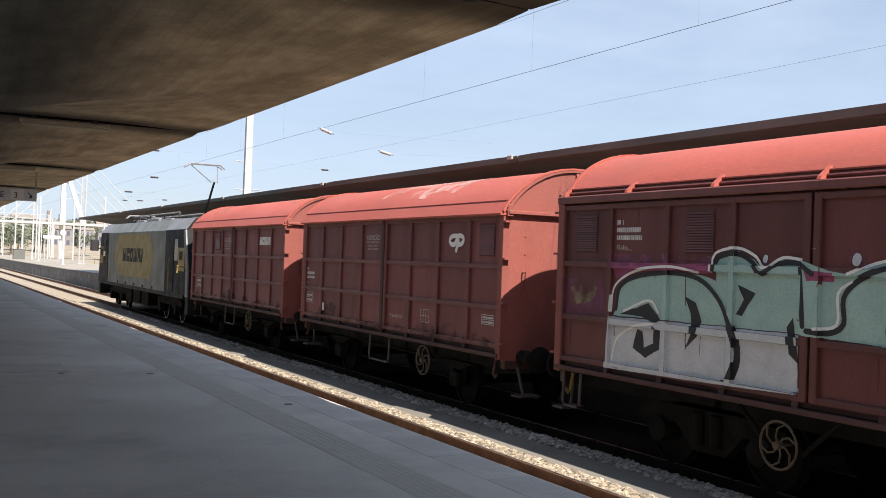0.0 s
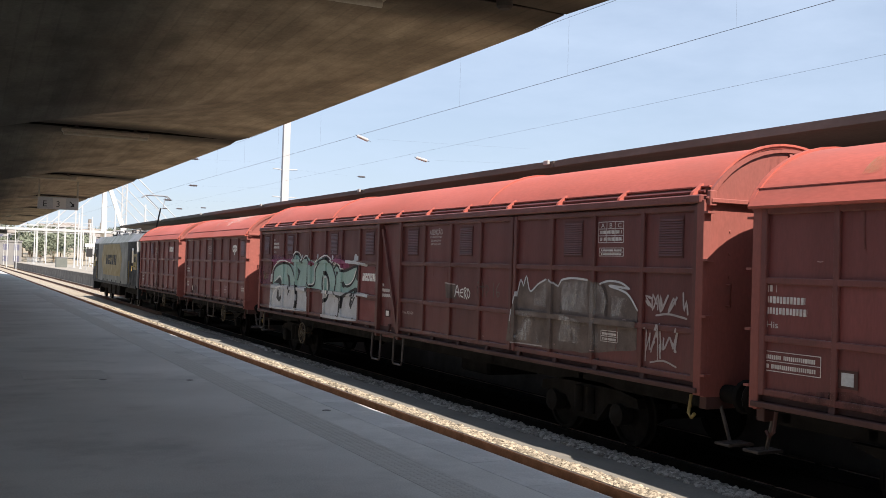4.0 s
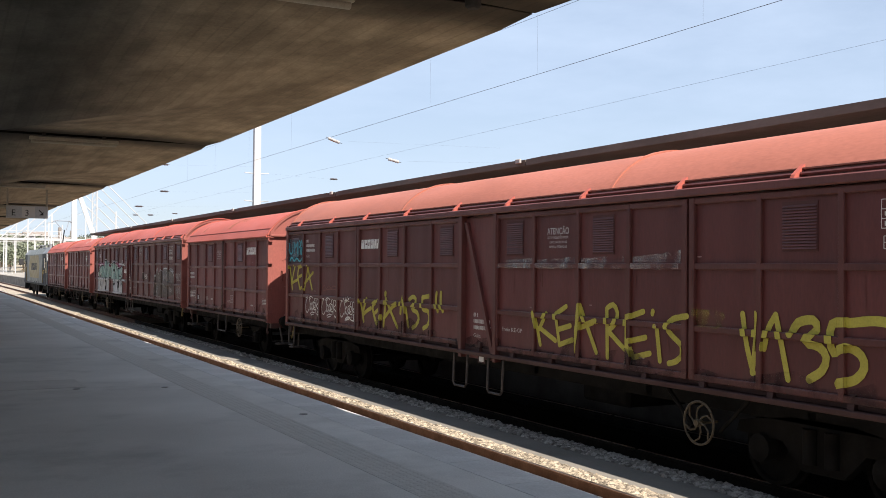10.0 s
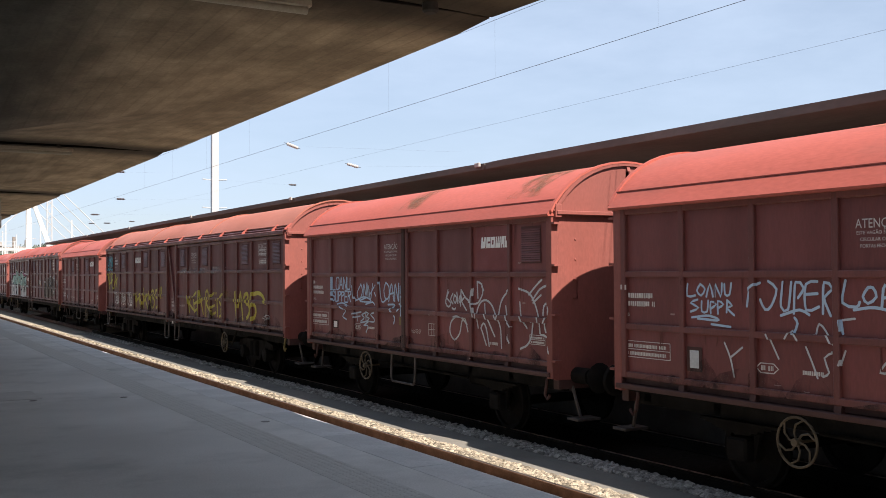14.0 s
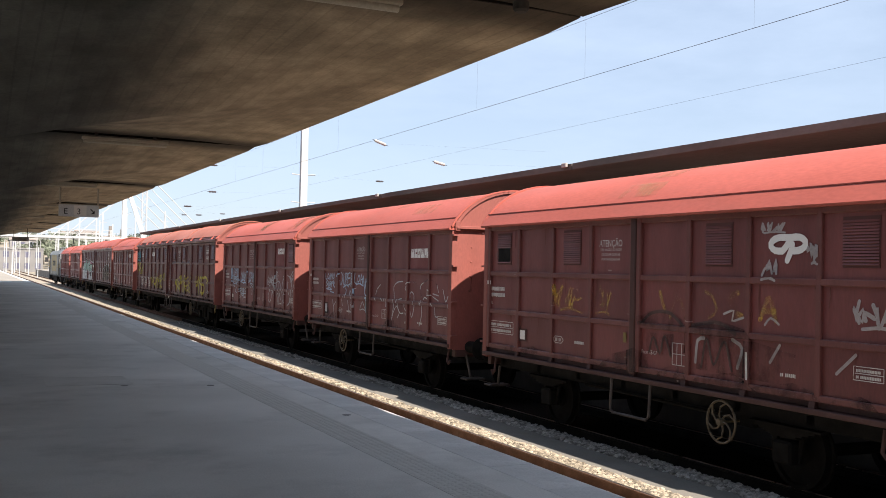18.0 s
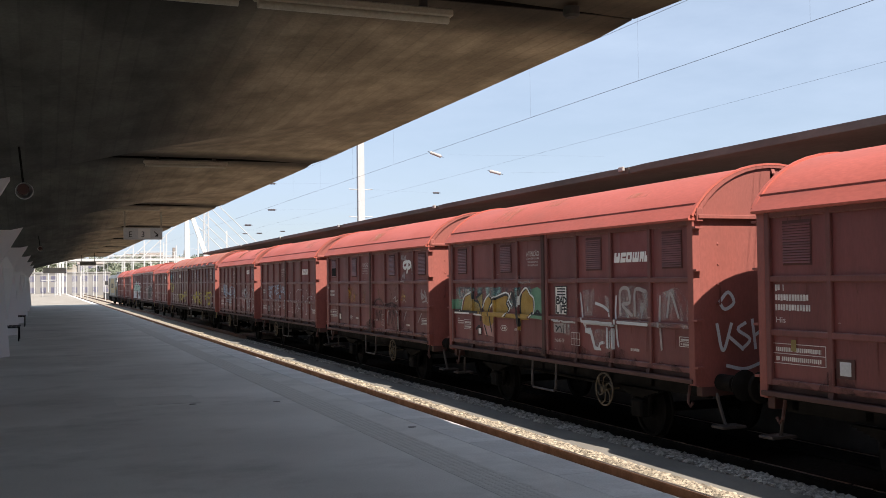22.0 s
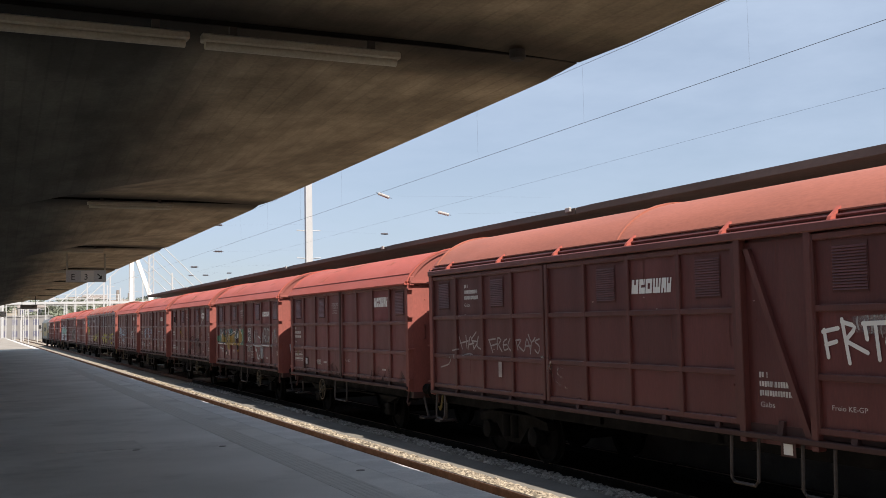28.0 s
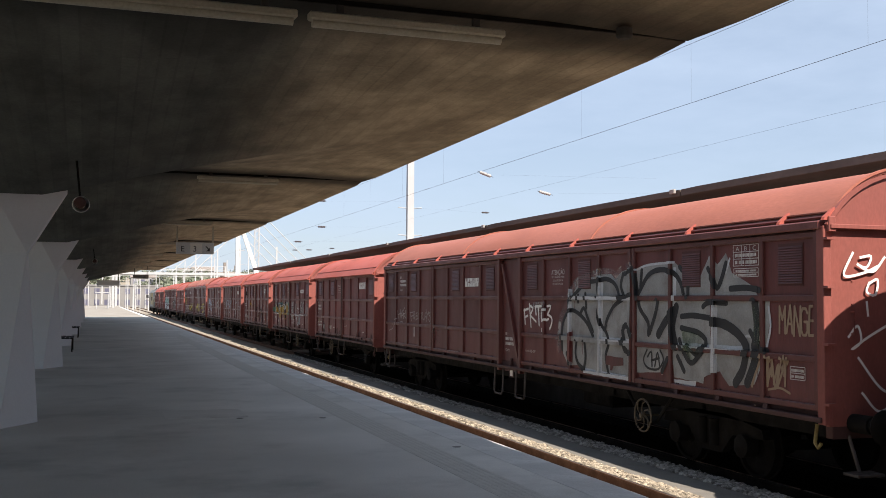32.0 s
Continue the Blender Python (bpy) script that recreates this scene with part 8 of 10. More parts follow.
fill(w, "pale_grey", [(-3.01, 2.69), (-5.46, 2.67), (-5.46, 2.61), (-3.00, 2.63)])
fill(w, "pale_grey", [(-4.25, 1.94), (-5.43, 1.94), (-5.43, 1.87), (-4.24, 1.87)])
fill(w, "pale_grey", [(-2.99, 2.82), (-3.10, 2.82), (-3.06, 1.73), (-2.95, 1.71)])
fill(w, "pale_grey", [(-4.27, 3.06), (-4.38, 3.05), (-4.33, 1.30), (-4.22, 1.29)])
fill(w, "pale_grey", [(-3.65, 1.32), (-5.40, 1.29), (-5.40, 1.22), (-3.65, 1.23)])
stroke(w, "black", 0.085, [(-2.65, 1.63), (-2.63, 1.95), (-2.75, 2.25), (-3.05, 2.41), (-3.41, 2.34), (-3.73, 2.18), (-3.97, 1.95)])
stroke(w, "black", 0.085, [(-2.89, 2.41), (-3.00, 2.60), (-3.36, 2.80), (-3.71, 2.94), (-4.16, 2.97), (-4.50, 3.00), (-4.78, 2.93), (-4.93, 2.81), (-4.98, 2.68)])
stroke(w, "black", 0.085, [(-3.43, 2.34), (-3.60, 2.46), (-3.76, 2.27), (-3.97, 2.03)])
stroke(w, "black", 0.085, [(-3.29, 1.82), (-3.24, 1.59), (-3.35, 1.40), (-3.60, 1.30)])
stroke(w, "black", 0.085, [(-3.62, 1.82), (-3.67, 1.54), (-3.61, 1.33)])
stroke(w, "black", 0.085, [(-4.15, 2.68), (-4.23, 3.00)])
stroke(w, "black", 0.085, [(-4.16, 2.44), (-4.30, 2.17), (-4.50, 2.02), (-4.59, 1.83), (-4.48, 1.60), (-4.57, 1.31)])
stroke(w, "black", 0.085, [(-5.11, 2.63), (-4.78, 2.50), (-4.53, 2.26), (-4.46, 2.09)])
stroke(w, "black", 0.085, [(-4.98, 2.66), (-5.19, 2.67), (-5.46, 2.71)])
stroke(w, "black", 0.085, [(-5.13, 3.08), (-5.05, 2.87), (-5.17, 2.67)])
stroke(w, "black", 0.085, [(-5.48, 3.13), (-5.13, 3.07)])
stroke(w, "black", 0.085, [(-3.35, 2.70), (-3.35, 2.58)])
stroke(w, "black", 0.085, [(-3.66, 2.73), (-3.70, 2.47)])
stroke(w, "black", 0.085, [(-2.84, 1.56), (-3.01, 1.37)])
stroke(w, "black", 0.11, [(-5.16, 1.91), (-5.11, 2.07), (-5.20, 2.17), (-5.37, 2.13), (-5.47, 2.00)])
stroke(w, "black", 0.11, [(-5.08, 1.91), (-5.19, 1.74), (-5.42, 1.70)])
fill(w, "gabs_panel", [(-4.48, 1.60), (-5.14, 1.60), (-5.14, 1.46), (-4.78, 1.44), (-4.73, 1.35), (-4.65, 1.35), (-4.66, 1.44), (-4.48, 1.44)])
fill(w, "gabs_panel", [(-2.98, 1.96), (-3.13, 2.01), (-3.11, 1.38), (-2.91, 1.49)])
stroke(w, "black", 0.09, [(-5.53, 3.16), (-5.62, 2.85), (-5.70, 2.50), (-5.99, 2.24), (-6.00, 2.04)])
stroke(w, "black", 0.09, [(-6.31, 2.62), (-6.22, 2.38), (-6.04, 2.07)])
stroke(w, "black", 0.09, [(-5.68, 2.74), (-6.01, 3.04), (-6.41, 3.12), (-6.81, 3.05), (-7.01, 2.89), (-7.08, 2.73)])
stroke(w, "black", 0.09, [(-7.21, 2.67), (-7.19, 2.98), (-6.97, 3.15)])
stroke(w, "black", 0.09, [(-7.02, 2.36), (-7.36, 2.38), (-7.81, 2.35)])
stroke(w, "black", 0.09, [(-7.63, 2.52), (-7.80, 2.59), (-8.24, 2.58)])
stroke(w, "black", 0.09, [(-7.02, 2.18), (-7.53, 2.11), (-7.71, 1.96), (-7.47, 1.73), (-7.28, 1.64), (-7.08, 1.80), (-6.96, 1.99)])
stroke(w, "black", 0.09, [(-7.16, 1.91), (-7.45, 1.78), (-7.62, 1.91)])
stroke(w, "black", 0.09, [(-7.77, 3.10), (-7.90, 2.96), (-8.01, 2.80), (-8.14, 2.96), (-8.24, 3.17)])
stroke(w, "black", 0.09, [(-8.82, 2.18), (-9.01, 1.97), (-9.20, 1.92)])
stroke(w, "black", 0.09, [(-8.35, 2.79), (-8.75, 2.80), (-9.09, 2.76)])
stroke(w, "black", 0.09, [(-6.59, 1.67), (-6.42, 1.45)])
stroke(w, "black", 0.09, [(-5.78, 3.12), (-5.74, 2.85)])
stroke(w, "black", 0.09, [(-6.90, 1.72), (-7.09, 1.50)])
stroke(w, "black", 0.15, [(-6.87, 2.51), (-6.76, 2.19), (-6.85, 1.88)])
stroke(w, "black", 0.15, [(-6.82, 2.46), (-6.52, 2.25), (-6.32, 2.05)])
stroke(w, "black", 0.15, [(-7.88, 2.30), (-8.21, 2.26), (-8.52, 2.14), (-8.72, 1.97), (-8.71, 1.83)])
stroke(w, "black", 0.15, [(-8.93, 2.59), (-8.98, 2.25), (-8.91, 1.96)])
stroke(w, "black", 0.15, [(-8.72, 1.86), (-8.63, 1.61), (-8.46, 1.42)])
stroke(w, "black", 0.15, [(-9.03, 1.98), (-8.87, 1.67), (-8.74, 1.44)])
fill(w, "smear_green", [(-7.02, 2.15), (-7.53, 2.09), (-7.69, 1.96), (-7.45, 1.74), (-7.28, 1.67), (-7.11, 1.81)])
fill(w, "smear_green", [(-8.89, 2.56), (-9.12, 2.53), (-9.09, 1.98), (-8.90, 1.98)])
stroke(w, "black", 0.04, [(-5.95, 1.78), (-5.83, 1.61), (-5.97, 1.48), (-6.31, 1.48), (-6.48, 1.65), (-6.37, 1.79)])
stroke(w, "black", 0.04, [(-5.97, 1.67), (-6.09, 1.76), (-6.11, 1.51)])
stroke(w, "black", 0.04, [(-6.20, 1.52), (-6.29, 1.75), (-6.36, 1.51)])
stroke(w, "black", 0.04, [(-6.09, 1.61), (-6.34, 1.66)])
stroke(w, "spray_tan", 0.05, [(-9.08, 1.85), (-8.92, 1.57), (-8.85, 1.41)])
stroke(w, "spray_tan", 0.05, [(-9.23, 1.78), (-9.29, 1.84), (-9.30, 1.66)])
fill(w, "pale_grey", [(-7.91, 2.63), (-8.01, 2.63), (-7.98, 1.53), (-7.88, 1.52)])
fill(w, "pale_grey", [(-6.78, 3.15), (-6.86, 3.15), (-6.87, 2.51), (-6.77, 2.51)])
fill(w, "pale_grey", [(-6.91, 1.94), (-8.62, 1.96), (-8.62, 1.90), (-6.91, 1.86)])
fill(w, "pale_grey", [(-6.79, 1.35), (-7.44, 1.36), (-7.41, 1.28), (-6.81, 1.29)])
stroke(w, "pale_grey", 0.04, [(-8.82, 2.11), (-8.68, 2.09), (-8.66, 1.89)])
stroke(w, "pale_grey", 0.04, [(-9.24, 2.53), (-9.28, 2.26), (-9.20, 1.99)])
stroke(w, "pale_grey", 0.04, [(-5.61, 3.14), (-6.01, 3.21), (-6.81, 3.23)])
stroke(w, "pale_grey", 0.04, [(-8.33, 3.23), (-8.23, 3.03)])
w = TRAIN[10]
tag(w, "MANGE", (-9.46, -10.22, 2.16, 2.54), "spray_tan", 0.036, 0.15)
w = TRAIN[5]
tag(w, "LOANU", (3.46, 2.5, 2.25, 2.5), "spray_blue", 0.032, 0.1)
tag(w, "SUPPER", (3.46, 2.48, 1.99, 2.21), "spray_blue", 0.032, 0.1)
Spray.next()
stroke(w, "spray_blue", 0.03, [(3.2, 1.93), (2.9, 1.96), (2.6, 1.9)])
stroke(w, "spray_blue", 0.03, [(3.0, 1.88), (2.75, 1.8), (2.9, 1.68), (2.7, 1.62)])
w = TRAIN[8]
fill(w, "smear", [(-2.6, 1.95), (-2.66, 2.4), (-3.0, 2.48), (-3.5, 2.4), (-3.5, 1.95)])
fill(w, "smear", [(-3.75, 1.95), (-3.75, 2.35), (-4.3, 2.45), (-4.6, 2.2), (-4.6, 1.95)])
fill(w, "smear", [(-2.6, 1.84), (-4.6, 1.84), (-4.6, 1.9), (-2.6, 1.9)])
Spray.next()
stroke(w, "spray_grey", 0.06, [(-2.66, 2.0), (-2.66, 2.38), (-2.9, 2.42), (-2.95, 2.2), (-2.72, 2.16), (-3.0, 2.0)])
stroke(w, "spray_grey", 0.06, [(-3.1, 2.0), (-3.12, 2.4), (-3.42, 2.38)])
stroke(w, "spray_grey", 0.05, [(-3.82, 2.3), (-3.8, 1.92), (-3.84, 1.5)])
stroke(w, "spray_grey", 0.05, [(-4.0, 2.0), (-4.1, 2.36), (-4.3, 2.0)])
stroke(w, "pale_grey", 0.05, [(-2.62, 1.87), (-3.5, 1.86)])
# six-sided wheelbase marks with a short row of figures beside them
def hexagon(w, y, z):
    x = surface(w, y, z) - 0.003
    outer = [(0.17, 0.0), (0.1, 0.06), (-0.1, 0.06), (-0.17, 0.0), (-0.1, -0.06), (0.1, -0.06)]
    b = Build()
    for (a, c), (d, e) in zip(outer, outer[1:] + outer[:1]):
        b.add([(x, y + a, z + c), (x, y + d, z + e), (x, y + d * 0.9, z + e * 0.8), (x, y + a * 0.9, z + c * 0.8)], [(0, 1, 2, 3)])
    b.ob("wheelbase_mark", M["stencil"], w, "six-sided stencilled outline")["kind"] = "stuff"
    bars(w, [(y + 0.09, y - 0.09, z - 0.028, 0.056), (y - 0.5, y - 0.78, z - 0.03, 0.045)])
for k in (3, 5, 6, 7, 8, 9):
    hexagon(TRAIN[k], 1.89 if k == 8 else 2.14, 1.6 if k == 8 else 1.5)
for k in (3, 5, 6, 7, 8, 9):
    bars(TRAIN[k], [(-2.95, -3.2, 1.42, 0.045)])
# tags on the lit end walls
def end_strokes(w, colour, width, lines, lift=0.036):
    b = Build()
    L = HIS_L if w.name.startswith("covered") else GABS_L
    for n, pts in enumerate(lines):
        line = smooth_line(pts, 0.04)
        k = len(b.v)
        for i, p in enumerate(line):
            d = line[min(i + 1, len(line) - 1)] - line[max(i - 1, 0)]
            d = d / (np.linalg.norm(d) + 1e-9)
            for s in (-1, 1):
                b.v.append((p[0] - s * d[1] * width / 2, -L - lift - 0.0006 * n - 0.00035 * i, p[1] + s * d[0] * width / 2))
        b.f += [(k + 2 * i, k + 2 * i + 1, k + 2 * i + 3, k + 2 * i + 2) for i in range(len(line) - 1)]
    b.ob("end_tag", M[colour], w, "spray-painted tag on the end wall")["kind"] = "stuff"
end_strokes(TRAIN[10], "white", 0.034, [[(-1.0, 3.25), (-1.15, 2.95), (-0.85, 2.98), (-0.6, 3.08)], [(-0.9, 3.18), (-0.72, 3.2), (-0.8, 3.05), (-0.95, 3.1), (-0.7, 3.0), (-0.5, 3.2)], [(-0.75, 2.85), (-0.62, 2.9), (-0.66, 2.7), (-0.8, 2.74), (-0.75, 2.87)], [(-0.8, 2.62), (-0.78, 2.42)], [(-1.1, 2.15), (-0.95, 2.3), (-0.9, 2.1), (-1.05, 2.0), (-0.8, 2.15), (-0.5, 2.3)], [(-0.95, 1.9), (-0.6, 1.5), (-0.3, 1.4)], [(-0.9, 1.45), (-0.6, 1.2), (-0.2, 1.5)]])
end_strokes(TRAIN[7], "faded_blue", 0.1, [[(-0.85, 2.75), (-0.6, 2.85), (-0.35, 2.75)], [(-0.75, 2.1), (-0.6, 2.5), (-0.45, 2.1)], [(-0.7, 2.25), (-0.3, 2.25)], [(-0.9, 1.7), (-0.5, 1.5), (-0.3, 1.7)]])
end_strokes(TRAIN[8], "pale_grey", 0.05, [[(-1.02, 2.22), (-0.86, 2.37), (-0.76, 2.22), (-0.92, 2.12), (-1.02, 2.22)], [(-1.07, 1.92), (-0.97, 1.52), (-0.81, 1.92)], [(-0.86, 1.72), (-0.60, 1.52)], [(-0.55, 1.92), (-0.70, 1.82), (-0.49, 1.67), (-0.65, 1.52)], [(-0.44, 1.97), (-0.39, 1.52)], [(-0.41, 1.72), (-0.18, 1.82), (-0.18, 1.52)], [(-0.92, 1.30), (-0.60, 1.24), (-0.29, 1.32)]])
end_strokes(TRAIN[4], "white", 0.07, [[(0.1, 3.3), (0.2, 3.05), (0.3, 3.3)], [(0.2, 3.05), (0.18, 2.85)], [(0.42, 3.1), (0.34, 2.95), (0.46, 2.85), (0.54, 3.0), (0.42, 3.1)], [(0.62, 2.85), (0.62, 3.1), (0.78, 2.9), (0.8, 3.15)], [(0.2, 2.6), (0.4, 2.7), (0.25, 2.45), (0.45, 2.35)], [(0.55, 2.65), (0.5, 2.35)], [(0.2, 2.15), (0.3, 2.05), (0.5, 2.15)], [(0.3, 1.85), (0.45, 1.75)]])
# rust runs below the ribs and chipped paint
def weather(w, seed):
    g = random.Random(seed)
    rows, L = (HIS_ROWS, HIS_L) if w.name.startswith("covered") else (GABS_ROWS, GABS_L)
    Spray.next()
    for _ in range(int(L * 4.5)):
        y, k = g.uniform(-L + 0.3, L - 0.3), g.randrange(3)
        z, l = rows[k + 1] - 0.06, g.uniform(0.08, 0.55) * (rows[k + 1] - rows[k])
        stroke(w, "rust_streak", g.uniform(0.006, 0.02), [(y, z), (y + g.uniform(-0.01, 0.01), z - l / 2), (y + g.uniform(-0.02, 0.02), z - l)])
    Spray.next()
    for _ in range(int(L * 1.5)):
        y, z, l = g.uniform(-L + 0.3, L - 0.3), g.choice(rows[:3]) + g.uniform(-0.05, 0.25), g.uniform(0.02, 0.12)
        stroke(w, "chip", g.uniform(0.008, 0.022), [(y, z), (y + l / 2, z + g.uniform(-0.01, 0.01)), (y + l, z)])
def soil(w, seed):
    """Ragged smears of brake dust along the foot of the doors and beside the middle stile."""
    g = random.Random(seed)
    rows, L = (HIS_ROWS, HIS_L) if w.name.startswith("covered") else (GABS_ROWS, GABS_L)
    y = -L + 0.3
    while y < L - 0.8:
        l = min(g.uniform(0.5, 1.9), L - 0.3 - y)
        h = g.uniform(0.08, 0.4)
        fill(w, "smear_dark", [(y, rows[0]), (y + l, rows[0]), (y + l * 0.8, rows[0] + h * 0.6), (y + l * 0.4, rows[0] + h), (y + l * 0.1, rows[0] + h * 0.5)])
        y += l * g.uniform(0.7, 1.2)
for k, w in enumerate(TRAIN):
    weather(w, 40 + k)
    if k not in (2, 10):
        soil(w, 80 + k)
for w, name, b in Spray.skins.values():
    b.ob("rust_run" if name == "rust_streak" else "dirt_smear" if name == "smear_dark" else "paint_chip" if name == "chip" else "spray_paint", M[name], w, "" if name in ("rust_streak", "chip", "smear_dark") else "graffiti in spray paint")["kind"] = "stuff"
# flaked and rusty patches on two roofs
def roof_patches(w, colour, spots, half, z_eave, z_top):
    prof = arch(half + 0.006, z_eave + 0.004, z_top + 0.006, 60)
    g = random.Random(5)
    b = Build()
    for y, x0, x1, l in spots:
        rows_ = [(x, z) for x, z in prof if x0 <= x <= x1]
        for (xa, za), (xb, zb) in zip(rows_, rows_[1:]):
            a, c = y + 0.12 * l * noise.noise((xa * 4, y, 0)), y + l + 0.16 * l * noise.noise((xa * 4, y, 3))
            b.add([(xa, a, za), (xa, c, za), (xb, c, zb), (xb, a, zb)], [(0, 1, 2, 3)])
    b.ob("worn_patch", M[colour], w, "worn patches of bare roof paint")["kind"] = "stuff"
g = random.Random(9)
roof_patches(TRAIN[1], "roof_flake", [(g.uniform(-2.8, 1.0), x, x + g.uniform(0.15, 0.5), g.uniform(0.3, 1.0)) for x in [g.uniform(-1.2, -0.3) for _ in range(26)]], HALF + 0.04, 3.5, 4.26)
for k, w in enumerate(TRAIN):
    if w.name.startswith("covered") and k != 1:
        spots = [(-4.2, -1.3, -0.2, 0.9), (-4.15, -1.2, -0.3, 0.75), (-0.2, -1.25, -0.3, 0.8), (-0.1, -1.2, -0.4, 0.6)] if k == 5 else [(g.uniform(-4.4, 3.2), x, x + g.uniform(0.15, 0.6), g.uniform(0.2, 1.2)) for x in [g.uniform(-1.3, -0.5) for _ in range(5)]]
        roof_patches(w, "roof_soil" if k == 5 else "roof_rust", spots, HALF + 0.04, 3.5, 4.26)

# ---------------------------------------------------------------- locomotive
def locomotive(at):
    w = thing("electric_locomotive", "grey electric goods locomotive with yellow side panels and raised pantograph", "locomotive", at)
    L, X = 9.0, 1.46
    sec = [(-X, 1.05), (-X, 3.42), (-X + 0.34, 3.86), (X - 0.34, 3.86), (X, 3.42), (X, 1.05)]
    Build().prism(sec, "y", -5.6, 6.3).ob("body", M["loco_grey"], w)
    for e in (-1, 1):
        y0, y1, y2 = (6.3 if e > 0 else -5.6), e * 8.6, e * 9.1
        b = Build()
        b.v = [(x, y0, z) for x, z in sec] + [(x * 0.98, y1 if z > 2 else y2, z) for x, z in sec]
        n = 6
        b.f = [tuple(range(n)), tuple(range(n, 2 * n))] + [(i, (i + 1) % n, (i + 1) % n + n, i + n) for i in range(n)]
        cab = b.ob("cab", M["loco_dark"], w, "dark cab end")
        Build().prism([(-X - 0.004, 3.44), (-X + 0.34, 3.87), (X - 0.34, 3.87), (X + 0.004, 3.44)], "y", (6.3 if e > 0 else -5.6), e * 8.55).ob("cab_roof", M["loco_roof"], w)
        b = Build()
        b.add([(-1.1, e * 8.86, 2.15), (1.1, e * 8.86, 2.15), (0.95, e * 8.62, 3.05), (-0.95, e * 8.62, 3.05)], [(0, 1, 2, 3)])
        b.ob("windscreen", M["glass"], cab)
        for s in (-1, 1):
            Build().box(*sorted((s * (X + 0.012), s * (X - 0.03))), min(e * 7.1, e * 7.62), max(e * 7.1, e * 7.62), 2.3, 3.1, 0.01).ob("side_window", M["glass"], cab)
            Build().box(*sorted((s * (X + 0.01), s * (X - 0.03))), min(e * 6.45, e * 6.95), max(e * 6.45, e * 6.95), 1.15, 3.1, 0.01).ob("cab_door", M["loco_dark"], w)
            Build().tube([(s * (X + 0.05), e * 6.4, 1.2), (s * (X + 0.05), e * 6.4, 2.4)], 0.02, 6).ob("handrail", M["yellow"], w, smooth=True)
            Build().box(*sorted((s * (X + 0.014), s * (X - 0.02))), min(e * 7.68, e * 8.6), max(e * 7.68, e * 8.6), 1.95, 2.78, 0.01).ob("yellow_plate", M["loco_yellow"], w, "yellow cab side panel")
            Build().box(*sorted((s * (X + 0.018), s * (X - 0.01))), min(e * 7.85, e * 8.35), max(e * 7.85, e * 8.35), 2.35, 2.65).ob("dark_bar", M["loco_dark"], w)
            Build().tube([(s * (X + 0.02), e * 8.6, 2.1), (s * (X + 0.25), e * 8.62, 2.15), (s * (X + 0.25), e * 8.62, 1.9)], 0.03, 6).ob("mirror_arm", M["loco_yellow"], w, smooth=True)
            Build().lathe([(0, 0.12), (e * 0.4, 0.12), (e * 0.4, 0.2), (e * 0.46, 0.22), (e * 0.47, 0)], (s * 0.99, e * 9.0, 1.06), "y", 14).ob("buffer", M["under"], w, smooth=True)
            Build().box(*sorted((s * 0.75, s * 1.05)), min(e * 8.9, e * 8.96), max(e * 8.9, e * 8.96), 1.45, 1.62, 0.01).ob("headlight", M["glass_white"], w)
        Build().box(-1.4, 1.4, min(e * 8.6, e * 9.02), max(e * 8.6, e * 9.02), 0.45, 1.1, 0.03).ob("snow_plough", M["loco_dark"], w)
    for s in (-1, 1):
        x0, x1 = sorted((s * (X + 0.006), s * (X - 0.03)))
        Build().prism([(-3.1, 1.5), (3.7, 1.5), (4.75, 2.4), (4.0, 3.34), (-2.7, 3.34), (-3.6, 2.55)], "x", x0, x1).ob("yellow_panel", M["loco_yellow"], w, "large yellow panel with a dark mark")
        b = mark_blocks(2.7, -1.5, 2.14, 2.72, *sorted((s * (X + 0.009), s * X)))
        b.ob("company_mark", M["loco_dark"], w, "dark block company mark")["kind"] = "stuff"
        Build().box(*sorted((s * (X + 0.02), s * (X - 0.1))), -8.6, 8.6, 0.98, 1.12, 0.01).ob("sole_bar", M["loco_dark"], w)
        for k in range(5):
            Build().box(*sorted((s * (X + 0.025), s * X)), -3.6 + 1.8 * k, -3.45 + 1.8 * k, 1.14, 1.24).ob("jacking_point", M["loco_dark"], w)
    # pale strip added on the cab side for the sun on its end face
    for s in (-1, 1):
        Build().prism([(-8.35, 3.42), (-8.62, 3.42), (-9.08, 2.0), (-9.12, 1.06), (-8.85, 1.06), (-8.8, 2.0)], "x", *sorted((s * (X * 0.97), s * (X + 0.008)))).ob("corner_pillar", M["loco_roof"], w, "pale grey cab corner")
    Build().box(-X - 0.5, -X - 0.12, 8.35, 8.6, 2.55, 3.1, 0.03).ob("mirror_box", M["black"], w, "black mirror housing")
    Build().tube([(-X - 0.15, 8.45, 2.7), (-X + 0.05, 8.4, 2.65)], 0.03, 6).ob("mirror_bracket", M["loco_dark"], w)
    for k, (y, l, h) in enumerate(((-2.2, 1.8, 0.16), (0.4, 2.2, 0.22), (3.0, 1.6, 0.18))):
        Build().box(-0.7, 0.7, y - l / 2, y + l / 2, 3.82, 3.82 + h, 0.03).ob("roof_box", M["loco_roof"], w)
    for y in (-3.6, -1.0, 1.8, 4.2, 5.2):
        for x in (-0.5, 0.5):
            Build().lathe([(0, 0.1), (0.05, 0.06), (0.1, 0.1), (0.15, 0.06), (0.2, 0.1), (0.25, 0.05), (0.4, 0.05), (0.4, 0)], (x, y, 3.82), "z", 10).ob("roof_insulator", M["dark_insul"], w, smooth=True)
    Build().tube([(-0.5, -3.6, 4.22), (-0.5, 5.2, 4.22)], 0.03, 6).ob("roof_busbar", M["steel"], w, smooth=True)
